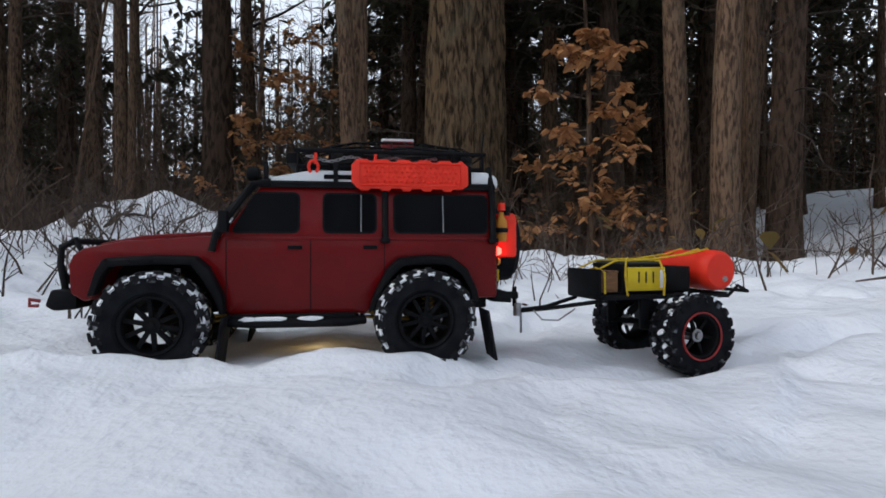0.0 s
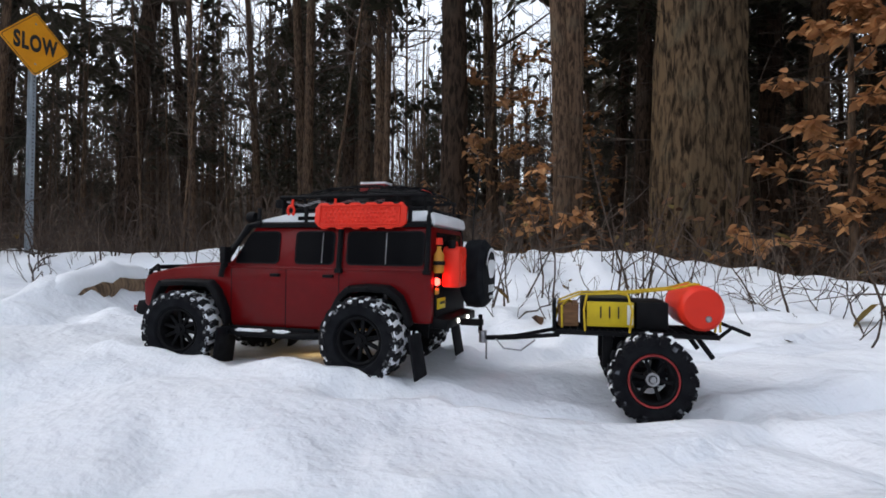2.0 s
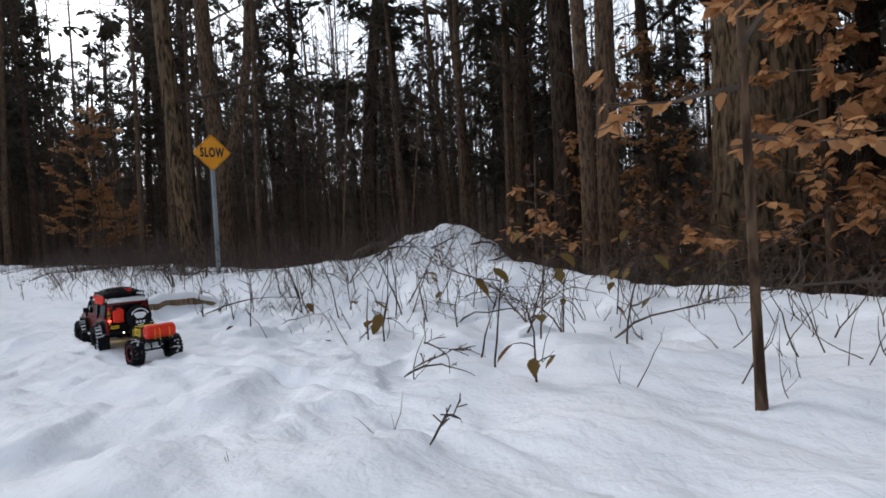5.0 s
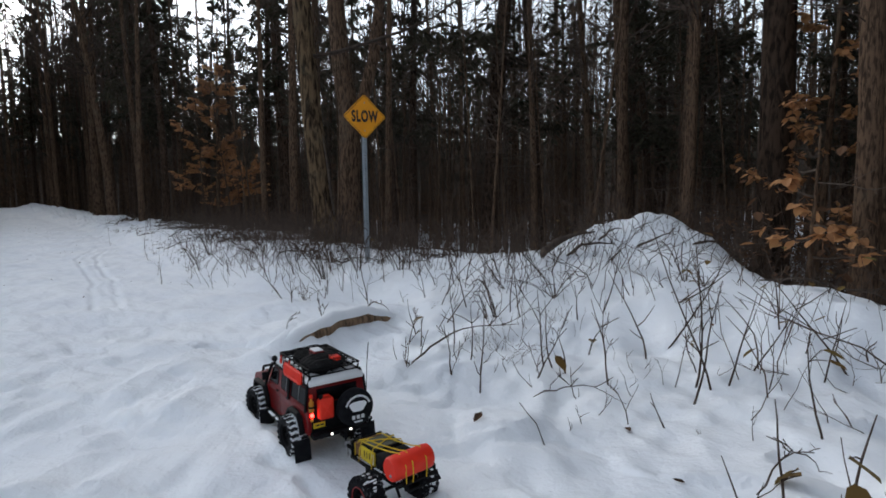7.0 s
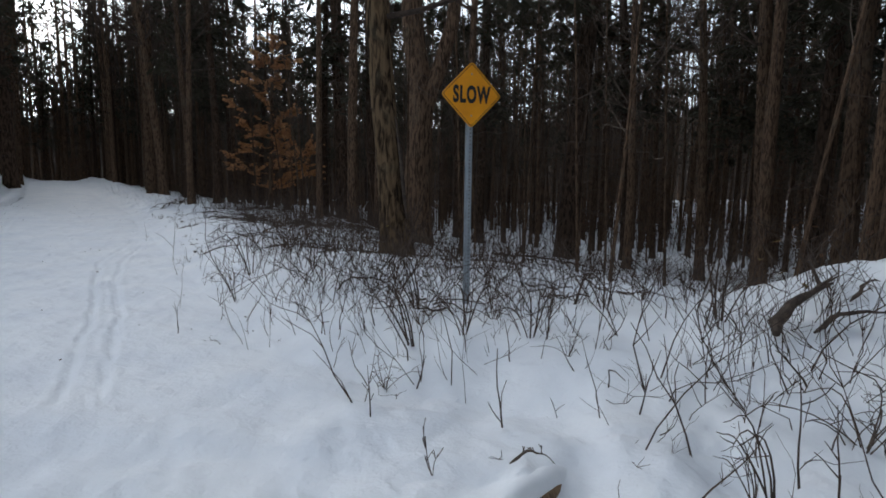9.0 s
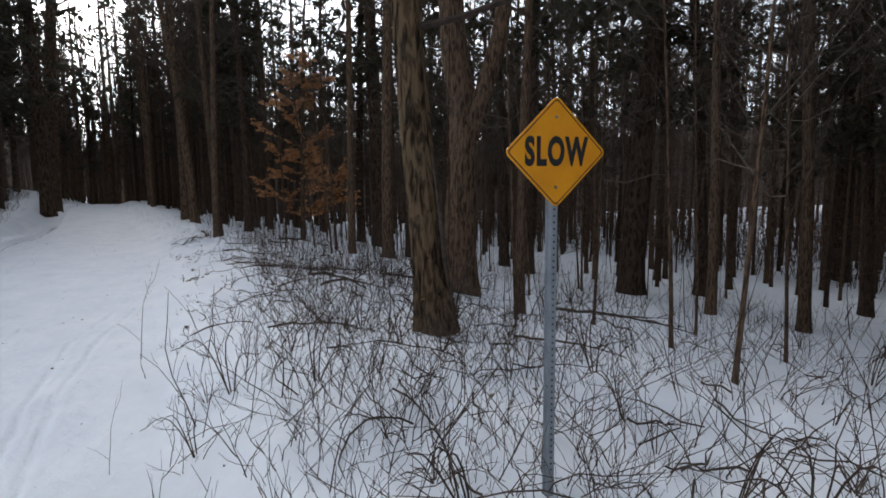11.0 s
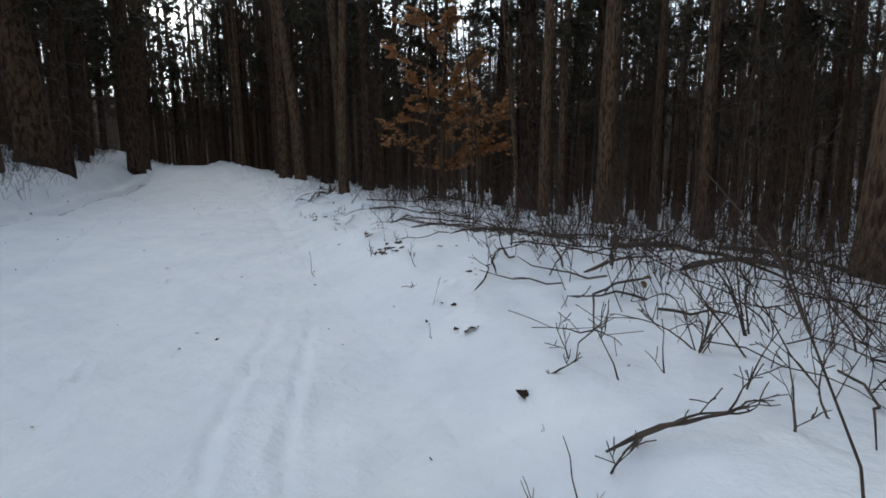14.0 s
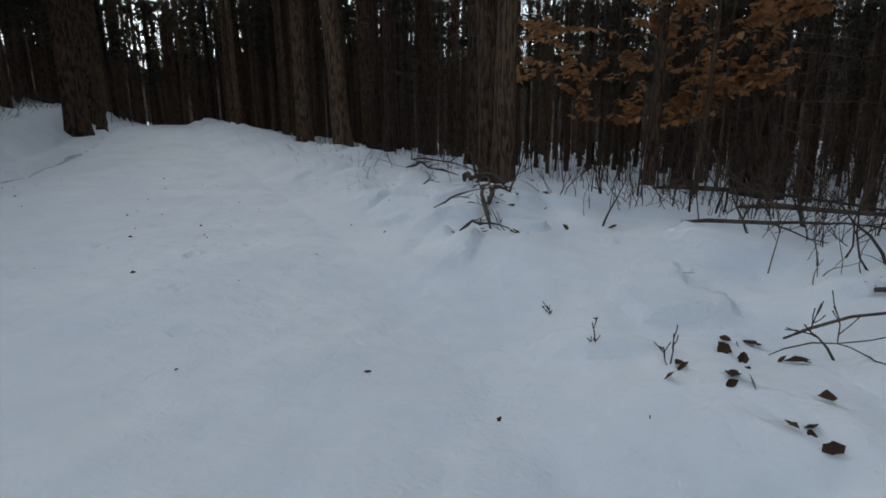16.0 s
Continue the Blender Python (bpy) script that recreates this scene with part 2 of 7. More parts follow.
# ---- building blocks ----
class Geo:
    """Points and faces gathered for one mesh."""

    def __init__(self):
        self.v, self.f = [], []

    def add(self, verts, faces, m=None):
        k = len(self.v)
        self.v += [tuple(m @ Vector(p)) for p in verts] if m else [tuple(p) for p in verts]
        self.f += [tuple(i + k for i in f) for f in faces]
        return self

    def box(self, c, s, m=None):
        x, y, z = (d / 2 for d in s)
        pts = [(c[0] + a * x, c[1] + b * y, c[2] + d * z) for a in (-1, 1) for b in (-1, 1) for d in (-1, 1)]
        return self.add(pts, [(0, 1, 3, 2), (4, 6, 7, 5), (0, 4, 5, 1), (2, 3, 7, 6), (0, 2, 6, 4), (1, 5, 7, 3)], m)

    def tube(self, path, radii, sides=6, cap=True, closed=False):
        k, n = len(self.v), len(path)
        pts = [Vector(p) for p in path]
        if not hasattr(radii, "__len__"):
            radii = [radii] * n
        side = None
        for i, p in enumerate(pts):
            if closed:
                d = pts[(i + 1) % n] - pts[i - 1]
            else:
                d = pts[min(i + 1, n - 1)] - pts[max(i - 1, 0)]
            d = d.normalized() if d.length > 1e-9 else Vector((0, 0, 1))
            if side is None:
                side = d.cross(Vector((0, 0, 1)))
                if side.length < 0.1:
                    side = d.cross(Vector((1, 0, 0)))
            side = side - d * side.dot(d)
            side.normalize()
            up = d.cross(side)
            for j in range(sides):
                a = 2 * math.pi * j / sides
                self.v.append(tuple(p + radii[i] * (math.cos(a) * side + math.sin(a) * up)))
        for i in range(n if closed else n - 1):
            a, b = k + i * sides, k + ((i + 1) % n) * sides
            for j in range(sides):
                j2 = (j + 1) % sides
                self.f.append((a + j, a + j2, b + j2, b + j))
        if cap and not closed:
            self.f.append(tuple(k + j for j in reversed(range(sides))))
            self.f.append(tuple(k + (n - 1) * sides + j for j in range(sides)))
        return self

    def lathe(self, profile, sides=32, axis="y", m=None, close=False):
        """Rings of (radius, along the axis)."""
        pts, faces = [], []
        for r, h in profile:
            for j in range(sides):
                a = 2 * math.pi * j / sides
                c, s = r * math.cos(a), r * math.sin(a)
                pts.append((c, h, s) if axis == "y" else (c, s, h) if axis == "z" else (h, c, s))
        n = len(profile)
        for i in range(n if close else n - 1):
            for j in range(sides):
                a, b, j2 = i * sides, ((i + 1) % n) * sides, (j + 1) % sides
                faces.append((a + j, b + j, b + j2, a + j2))
        return self.add(pts, faces, m)

    def prism(self, outline, y0, y1, inset=0.0, m=None):
        """An outline in x and z, drawn through from y0 to y1."""
        n = len(outline)
        pts = [(x, y0, z) for x, z in outline] + [(x, y1, z) for x, z in outline]
        faces = [tuple(range(n)), tuple(reversed(range(n, 2 * n)))]
        faces += [(i, i + n, (i + 1) % n + n, (i + 1) % n) for i in range(n)]
        return self.add(pts, faces, m)

    def ball(self, c, r, rng=None, rough=0.0, seg=10, rings=7):
        pts, faces = [], []
        for i in range(rings + 1):
            th = math.pi * i / rings
            for j in range(seg):
                ph = 2 * math.pi * j / seg
                d = Vector((math.sin(th) * math.cos(ph), math.sin(th) * math.sin(ph), math.cos(th)))
                q = 1 + (rough * noise.noise(d * 1.8 + Vector(c) * 9) if rough else 0)
                pts.append((c[0] + r[0] * d.x * q, c[1] + r[1] * d.y * q, c[2] + r[2] * d.z * q))
        for i in range(rings):
            for j in range(seg):
                faces.append((i * seg + j, (i + 1) * seg + j, (i + 1) * seg + (j + 1) % seg, i * seg + (j + 1) % seg))
        return self.add(pts, faces)

    def mesh(self, name, mat, bevel=0.0, smooth=True, angle=38):
        me = bpy.data.meshes.new(name)
        me.from_pydata(self.v, [], self.f)
        bm = bmesh.new()
        bm.from_mesh(me)
        if bevel:
            bmesh.ops.remove_doubles(bm, verts=bm.verts, dist=1e-6)
            sharp = [e for e in bm.edges if len(e.link_faces) == 2 and e.calc_face_angle() > radians(28)]
            bmesh.ops.bevel(bm, geom=sharp, offset=bevel, segments=2, profile=0.5, affect="EDGES", clamp_overlap=True)
        bmesh.ops.recalc_face_normals(bm, faces=bm.faces)
        bm.to_mesh(me)
        bm.free()
        if smooth:
            me.polygons.foreach_set("use_smooth", [True] * len(me.polygons))
            me.set_sharp_from_angle(angle=radians(angle))
        me.materials.append(mat)
        return me

    def raw(self, name, mat, smooth=False):
        """The mesh as it is, for large gatherings."""
        me = bpy.data.meshes.new(name)
        me.from_pydata(self.v, [], self.f)
        if smooth:
            me.polygons.foreach_set("use_smooth", [True] * len(me.polygons))
        me.materials.append(mat)
        return me


def part(name, geo, mat, parent, label="", bevel=0.0, at=None, smooth=True):
    me = geo if isinstance(geo, bpy.types.Mesh) else geo.mesh(name, mat, bevel, smooth)
    ob = new(name, me)
    ob.parent = parent
    if at is not None:
        ob.matrix_basis = at
    if label:
        tagged(ob, label)
    return ob


def thing(name, label, category, m, group="", kind=""):
    ob = new(name)
    ob.matrix_basis = m
    ob.empty_display_size = 0.1
    return tagged(ob, label, category, group, kind)

# ---- ground ----
TRUCK_AT, TRUCK_YAW = (-1.22, 3.54), 43.0
TRAIL_P = np.array([-8.5, 9.9])
TRAIL_U, TRAIL_N = np.array([-0.7071, 0.7071]), np.array([0.7071, 0.7071])


def smooth01(a, b, x):
    t = np.clip((x - a) / (b - a), 0, 1)
    return t * t * (3 - 2 * t)


def lattice(ix, iy, seed):
    h = (ix * 374761393 + iy * 668265263 + seed * 1274126177) & 0xFFFFFFFF
    h = ((h ^ (h >> 13)) * 1103515245) & 0xFFFFFFFF
    return ((h ^ (h >> 16)) & 0xFFFF) / 65535.0


def vnoise(x, y, seed):
    ix, iy = np.floor(x).astype(np.int64), np.floor(y).astype(np.int64)
    fx, fy = x - ix, y - iy
    fx, fy = fx * fx * (3 - 2 * fx), fy * fy * (3 - 2 * fy)
    a, b = lattice(ix, iy, seed), lattice(ix + 1, iy, seed)
    c, d = lattice(ix, iy + 1, seed), lattice(ix + 1, iy + 1, seed)
    return (a * (1 - fx) + b * fx) * (1 - fy) + (c * (1 - fx) + d * fx) * fy - 0.5


def trail_coords(x, y):
    """Along the trail, and across it to the right from its middle."""
    dx, dy = x - TRAIL_P[0], y - TRAIL_P[1]
    u, s = dx * TRAIL_U[0] + dy * TRAIL_U[1], dx * TRAIL_N[0] + dy * TRAIL_N[1]
    return u, s + 1.6 * smooth01(6, 28, u)


BANK_S = [-400, -16, -9, -5.5, -3.6, -2.75, -2.35, 1.25, 1.75, 2.6, 3.4, 5.0, 8.0, 10.0, 20, 400]
BANK_Z = [2.6, 2.4, 1.6, 0.98, 0.66, 0.42, 0.03, 0.0, 0.13, 0.17, 0.13, -0.03, -0.54, -0.90, -1.75, -1.8]
# where the toy truck's wheels have pressed lines into the snow: polylines in plan
TRACKS = [
    [(-1.06, 3.2), (-0.55, 2.85), (-0.1, 2.55), (0.28, 2.2), (0.65, 1.72), (0.9, 1.2)],
    [(-1.22, 3.3), (-0.7, 2.95), (-0.25, 2.7), (0.2, 2.3), (0.5, 1.75), (0.7, 1.2)],
    [(-3.6, 5.4), (-4.6, 6.6), (-5.71, 7.75), (-6.78, 8.89), (-7.52, 10.1), (-8.6, 11.6), (-9.9, 13.0), (-10.9, 14.0)],
    [(-3.45, 5.5), (-4.45, 6.7), (-5.55, 7.82), (-6.54, 8.99), (-7.35, 10.19), (-8.4, 11.7), (-9.7, 13.1), (-10.7, 14.1)],
]
PRINTS = [(-12.12, 13.59), (-12.17, 14.11), (-9.61, 11.39), (-9.21, 10.81), (-8.8, 10.47),
          (-8.29, 9.84), (-12.6, 14.6), (-10.4, 12.3), (-9.9, 11.9), (-12.4, 13.2), (-8.0, 9.3), (-7.6, 9.0), (-12.9, 15.4), (-11.75, 13.75), (-11.6, 12.9), (-12.0, 12.75), (-12.7, 13.7), (-13.3, 14.6), (-12.45, 14.9), (-10.9, 12.5), (-10.6, 12.7)]


def groove(x, y, line, width, depth):
    best = np.full(x.shape, 9.0)
    for (ax, ay), (bx, by) in zip(line, line[1:]):
        lx, ly = bx - ax, by - ay
        t = np.clip(((x - ax) * lx + (y - ay) * ly) / (lx * lx + ly * ly), 0, 1)
        best = np.minimum(best, np.hypot(x - ax - t * lx, y - ay - t * ly))
    return -depth * np.exp(-((best / width) ** 2)) + 0.35 * depth * np.exp(-(((best - 1.8 * width) / width) ** 2))


def ground_z(x, y):
    x, y = np.asarray(x, float), np.asarray(y, float)
    u, s = trail_coords(x, y)
    near = 1 - smooth01(-9.0, -6.0, u)
    z = np.interp(s - 0.9 * smooth01(6, 16, u) * smooth01(0.0, 1.0, -s) - 1.3 * near * (1 - smooth01(3.0, 5.0, s)) * (s > 0), BANK_S, BANK_Z)
    z = z + 0.5 * smooth01(9, 27, u) * (1 - 0.6 * smooth01(2.2, 4.0, s)) - 1.2 * smooth01(30, 60, u)
    far = np.hypot((x - 0.78) / 0.74, (y - 7.45) / 0.8)                                    # the snowed-over mound
    z = z + 0.52 * np.exp(-far ** 2.2) + 0.17 * np.exp(-(far / 1.2) ** 2) * vnoise(x / 0.22, y / 0.22, 61)
    z = z - (1 - smooth01(-8.5, -6.5, u)) * smooth01(1.1, 2.1, x) * (1 - smooth01(7.5, 10, s)) * (0.19 * smooth01(2.5, 3.8, s) + 0.13 * smooth01(4.2, 5.6, s))
    z = z + 2.3 * np.exp(-(((x - 13.5) / 5.5) ** 2 + ((y - 2.0) / 6.5) ** 2))              # the rise behind the oak
    wild = smooth01(1.0, 2.5, np.abs(s + 0.2))
    fresh = 1 - smooth01(2.5, 5.5, np.hypot(x + 0.3, y - 2.6))          # untrodden drifts round the truck
    off = np.hypot(x - TRUCK_AT[0], y - TRUCK_AT[1])
    calm = 0.3 + 0.7 * smooth01(0.25, 0.6, off)
    z = z + calm * ((0.06 + 0.10 * wild) * vnoise(x / 1.7, y / 1.7, 3) + (0.028 + 0.052 * wild) * vnoise(x / 0.55 + 7, y / 0.55, 5)
                    + (0.026 + 0.030 * fresh + 0.016 * wild) * vnoise(x / 0.19, y / 0.28, 8) + (0.012 + 0.018 * fresh) * vnoise(x / 0.08, y / 0.11, 9))
    # snow pressed up beside the truck's wheels
    hx, hy = -math.sin(radians(TRUCK_YAW)), math.cos(radians(TRUCK_YAW))
    al, ac = (x - TRUCK_AT[0]) * hx + (y - TRUCK_AT[1]) * hy, (x - TRUCK_AT[0]) * -hy + (y - TRUCK_AT[1]) * hx
    berm = np.exp(-((np.abs(ac) - 0.142 - 0.03 * vnoise(al / 0.06, ac, 64)) / 0.024) ** 2) * (1 - smooth01(0.24, 0.34, np.abs(al)))
    z = z + berm * (0.016 + 0.04 * vnoise(al / 0.05, ac / 0.05, 63))
    # thin crusts that end in small ledges
    for size, seed, high in ((0.9, 21, 0.026), (0.55, 22, 0.021), (0.34, 25, 0.016)):
        z = z + calm * high * (0.08 + 0.92 * fresh) * (smooth01(-0.02, 0.03, vnoise(x / size + 3, y / (0.6 * size), seed)) - 0.5)
    z = z - 0.75 * groove(x, y, [(-1.72, 4.25), (-1.52, 4.9), (-1.34, 5.5)], 0.085, 0.06)              # snow drifted against the log
    # clods and crusts thrown up along the bank
    lumpy = smooth01(2.0, 5.0, u) * smooth01(1.3, 1.7, s) * (1 - smooth01(2.9, 3.6, s)) + smooth01(4.0, 8.0, u) * smooth01(2.3, 2.7, -s)
    z = z + lumpy * (0.07 * vnoise(x / 0.33, y / 0.33, 71) + 0.05 * (smooth01(0.08, 0.16, vnoise(x / 0.21, y / 0.21, 72)) - 0.2))
    for line in TRACKS:
        z = z + groove(x + 0.05 * vnoise(x / 0.13, y / 0.13, 51), y + 0.05 * vnoise(x / 0.13, y / 0.13, 52), line, 0.027, 0.0125) * (1 + 0.9 * vnoise(x / 0.2, y / 0.2, 53)) * (1 - 0.85 * smooth01(-2.0, 0.2, u))
    # an old ploughed edge along the far side of the trail
    rim = s - np.interp(u, [-2, 5.5, 8.7, 15, 22], [-2.5, -2.15, -1.9, -1.05, -0.8]) - 0.05 * vnoise(u / 0.7, s * 0, 31)
    z = z + smooth01(0, 3, u) * (0.10 * (1 - smooth01(-0.06, 0.02, rim)) - 0.03 * np.exp(-((rim - 0.05) / 0.05) ** 2))
    z = z + groove(x, y, [(-5.0, 6.0), (-9.0, 9.3), (-13.5, 13.4), (-18.5, 18.3)], 0.05, 0.012)
    flat = (np.abs(s) < 2.6) & (u > -3) & (u < 9)
    if flat.any():                                                        # footprints
        fx, fy, dip = x[flat], y[flat], np.zeros(int(flat.sum()))
        for n, (px, py) in enumerate(PRINTS):
            c, d = math.cos(0.7 + 0.9 * math.sin(5 * n)), math.sin(0.7 + 0.9 * math.sin(5 * n))
            rag = 1 + 0.9 * vnoise(fx / 0.05, fy / 0.05, 40)
            a, b = ((fx - px) * c - (fy - py) * d) * rag, ((fx - px) * d + (fy - py) * c) * rag
            far = np.hypot(a / 0.026, b / 0.042)
            dip += 0.010 * np.exp(-((far - 1.5) / 0.4) ** 2) - (0.020 + 0.005 * (n % 4)) * np.exp(-far ** 4)
        z = z.copy()
        z[flat] += dip
    return z


def ground_at(x, y):
    return float(ground_z(np.array([x]), np.array([y]))[0])


def axis_steps(fine_a, fine_b, step, edges):
    """Positions that are close together between fine_a and fine_b and grow apart to both ends."""
    mid = list(np.arange(fine_a, fine_b + step / 2, step))
    out, d, p = [], step, mid[-1]
    while p < edges:
        d *= 1.09
        p += d
        out.append(p)
    left, d, p = [], step, mid[0]
    while p > -edges:
        d *= 1.09
        p -= d
        left.append(p)
    return np.array(left[::-1] + mid + out)


def build_ground():
    us = np.concatenate([axis_steps(-12.0, 10.0, 0.065, 450)])
    ss = axis_steps(-3.2, 5.0, 0.06, 450)
    # closer rows where the camera is low over the snow
    us = np.unique(np.concatenate([us, np.arange(-11.6, -8.2, 0.026), np.arange(1.6, 7.4, 0.033)]))
    ss = np.unique(np.concatenate([ss, np.arange(-1.0, 2.4, 0.036), np.arange(0.1, 1.4, 0.022)]))
    uu, sv = np.meshgrid(us, ss, indexing="ij")
    x = TRAIL_P[0] + uu * TRAIL_U[0] + sv * TRAIL_N[0]
    y = TRAIL_P[1] + uu * TRAIL_U[1] + sv * TRAIL_N[1]
    z = ground_z(x, y)
    n, m = uu.shape
    co = np.stack([x, y, z], -1).reshape(-1, 3)
    k = np.arange(n * m).reshape(n, m)
    quads = np.stack([k[:-1, :-1], k[:-1, 1:], k[1:, 1:], k[1:, :-1]], -1).reshape(-1, 4)
    me = bpy.data.meshes.new("ground")
    me.vertices.add(len(co))
    me.vertices.foreach_set("co", co.ravel())
    me.loops.add(quads.size)
    me.loops.foreach_set("vertex_index", quads.ravel())
    me.polygons.add(len(quads))
    me.polygons.foreach_set("loop_start", np.arange(0, quads.size, 4))
    me.update(calc_edges=True)
    me.polygons.foreach_set("use_smooth", np.ones(len(quads), bool))
    me.materials.append(SNOW)
    if me.polygons[0].normal.z < 0:
        me.flip_normals()
    return tagged(new("ground", me), "soft uneven snow over a woodland trail and its banks", "snow", kind="structure")


build_ground()


# grey strip in the old wheels' rut below the far bank, deepening its shade
def shaded_rut():
    g, k = Geo(), 0
    us = np.arange(2.0, 21.0, 0.12)
    s0 = np.interp(us, [-2, 5.5, 8.7, 15, 22], [-2.5, -2.15, -1.9, -1.05, -0.8]) + 0.03
    for n, (u, s) in enumerate(zip(us, s0)):
        half = 0.025 + 0.022 * noise.noise(Vector((u * 1.7, 0, 3)))
        s = float(s) - 1.6 * float(smooth01(6, 28, np.array(u))) + 0.04 * noise.noise(Vector((u * 0.8, 5, 0)))
        for e in (-1, -0.4, 0.4, 1):
            x, y = TRAIL_P[0] + u * TRAIL_U[0] + (s + e * half) * TRAIL_N[0], TRAIL_P[1] + u * TRAIL_U[1] + (s + e * half) * TRAIL_N[1]
            g.v.append((x, y, ground_at(x, y) + (0.012 if abs(e) < 0.9 else -0.02)))
    for n in range(len(us) - 1):
        for e in range(3):
            a = 4 * n + e
            g.f.append((a, a + 1, a + 5, a + 4))
    tagged(new("rut", g.mesh("rut", RUT_SHADE)), "wheel rut along the snowy trail, its shade drawn in grey", "track", kind="structure")


shaded_rut()

# ---- trees ----
def bend(rng, p, d, length, steps, wander, lift):
    """A wandering line from p along d."""
    pts, p, d = [Vector(p)], Vector(p), Vector(d).normalized()
    for _ in range(steps):
        d = (d + Vector((rng.gauss(0, wander), rng.gauss(0, wander), rng.gauss(0, wander) + lift))).normalized()
        p = p + d * (length / steps)
        pts.append(p.copy())
    return pts


def limb(geo, rng, p, d, length, r, depth, lift=0.05, wander=0.16, sides=3, ends=None, most=3):
    steps = (2, 4, 5)[min(depth, 2)]
    pts = bend(rng, p, d, length, steps, wander, lift)
    geo.tube(pts, [max(r * (1 - 0.8 * i / steps), 0.0018) for i in range(steps + 1)], sides, cap=False)
    if ends is not None:
        ends.append(pts)
    if depth:
        for _ in range(rng.randint(2, most)):
            i = rng.randint(1, steps - 1)
            d2 = (pts[i + 1] - pts[i]).normalized()
            turn = Vector((rng.uniform(-1, 1), rng.uniform(-1, 1), rng.uniform(-0.3, 0.8)))
            limb(geo, rng, pts[i], d2 + 0.9 * turn, length * rng.uniform(0.35, 0.6), r * 0.45, depth - 1, lift, wander, 3, ends, most)


def trunk_line(rng, height, lean):
    pts = [Vector((0, 0, -0.25))]
    a, x, y = rng.uniform(0, 6.28), 0.0, 0.0
    z, dx, dy = 0.0, lean * math.cos(a), lean * math.sin(a)
    for dz in (0.08, 0.17, 0.35, 0.6, 0.9, 1.2, 1.5, 1.8, 2.2, 2.6, 3.0):
        pts.append(Vector((x, y, z)))
        z += dz
        x += dx * dz
        y += dy * dz
        dx += rng.gauss(0, 0.013)
        dy += rng.gauss(0, 0.013)
        if z > height:
            break
    pts.append(Vector((x, y, max(z, height))))
    return pts


def trunk_geo(rng, pts, r, sides=14, rough=0.06, flare=0.28):
    g = Geo()
    top = pts[-1].z
    ph = rng.uniform(0, 50)
    for p in pts:
        t = max(p.z, 0) / top
        base = r * (1 - 0.72 * t) * (1 + flare * math.exp(-max(p.z, 0) / (1.6 * r + 0.05)))
        for j in range(sides):
            a = 2 * math.pi * j / sides
            k = base * (1 + rough * noise.noise(Vector((3 * math.cos(a), 3 * math.sin(a), p.z * 0.8 + ph)))
                        + 0.10 * math.exp(-max(p.z, 0) / 0.3) * math.sin(3 * a + ph))
            g.v.append((p.x + k * math.cos(a), p.y + k * math.sin(a), p.z))
    for i in range(len(pts) - 1):
        for j in range(sides):
            a, b = i * sides + j, i * sides + (j + 1) % sides
            g.f.append((a, b, b + sides, a + sides))
    return g


def on_line(pts, z):
    for a, b in zip(pts, pts[1:]):
        if a.z <= z <= b.z:
            return a.lerp(b, (z - a.z) / max(b.z - a.z, 1e-6))
    return pts[-1].copy()


def tuft(geo, rng, p, size, droop=0.4):
    """One flat spray of needles or a leaf: two triangles on a bent rib."""
    a = rng.uniform(0, 6.283)
    d = Vector((math.cos(a), math.sin(a), rng.uniform(-0.9, 0.25) - droop * 0.3)).normalized()
    w = d.cross(Vector((rng.uniform(-0.5, 0.5), rng.uniform(-0.5, 0.5), 1))).normalized() * size * rng.uniform(0.13, 0.24)
    mid = p + d * size * 0.5
    tip = p + d * size + Vector((0, 0, -size * 0.25 * droop))
    k = len(geo.v)
    geo.v += [tuple(p), tuple(mid + w), tuple(tip), tuple(mid - w)]
    geo.f += [(k, k + 1, k + 2), (k, k + 2, k + 3)]


def hardwood(rng, height, r, boughs=2.8):
    pts = trunk_line(rng, height, rng.uniform(0.0, 0.06))
    crown = Geo()
    for _ in range(int(height * boughs)):
        z = rng.uniform(0.16, 0.97) ** 0.8 * height
        p, a = on_line(pts, z), rng.uniform(0, 6.283)
        low = z < 0.38 * height
        rr = r * (1 - 0.72 * z / height) * (0.10 if low else rng.uniform(0.2, 0.42))
        limb(crown, rng, p, (math.cos(a), math.sin(a), rng.uniform(0.1, 1.0)), rng.uniform(0.6, 1.5) if low else rng.uniform(1.2, 3.4),
             max(rr, 0.006), 1 if low else 2, 0.06, most=4 if z < 0.75 * height else 3)
    return trunk_geo(rng, pts, r), crown, None


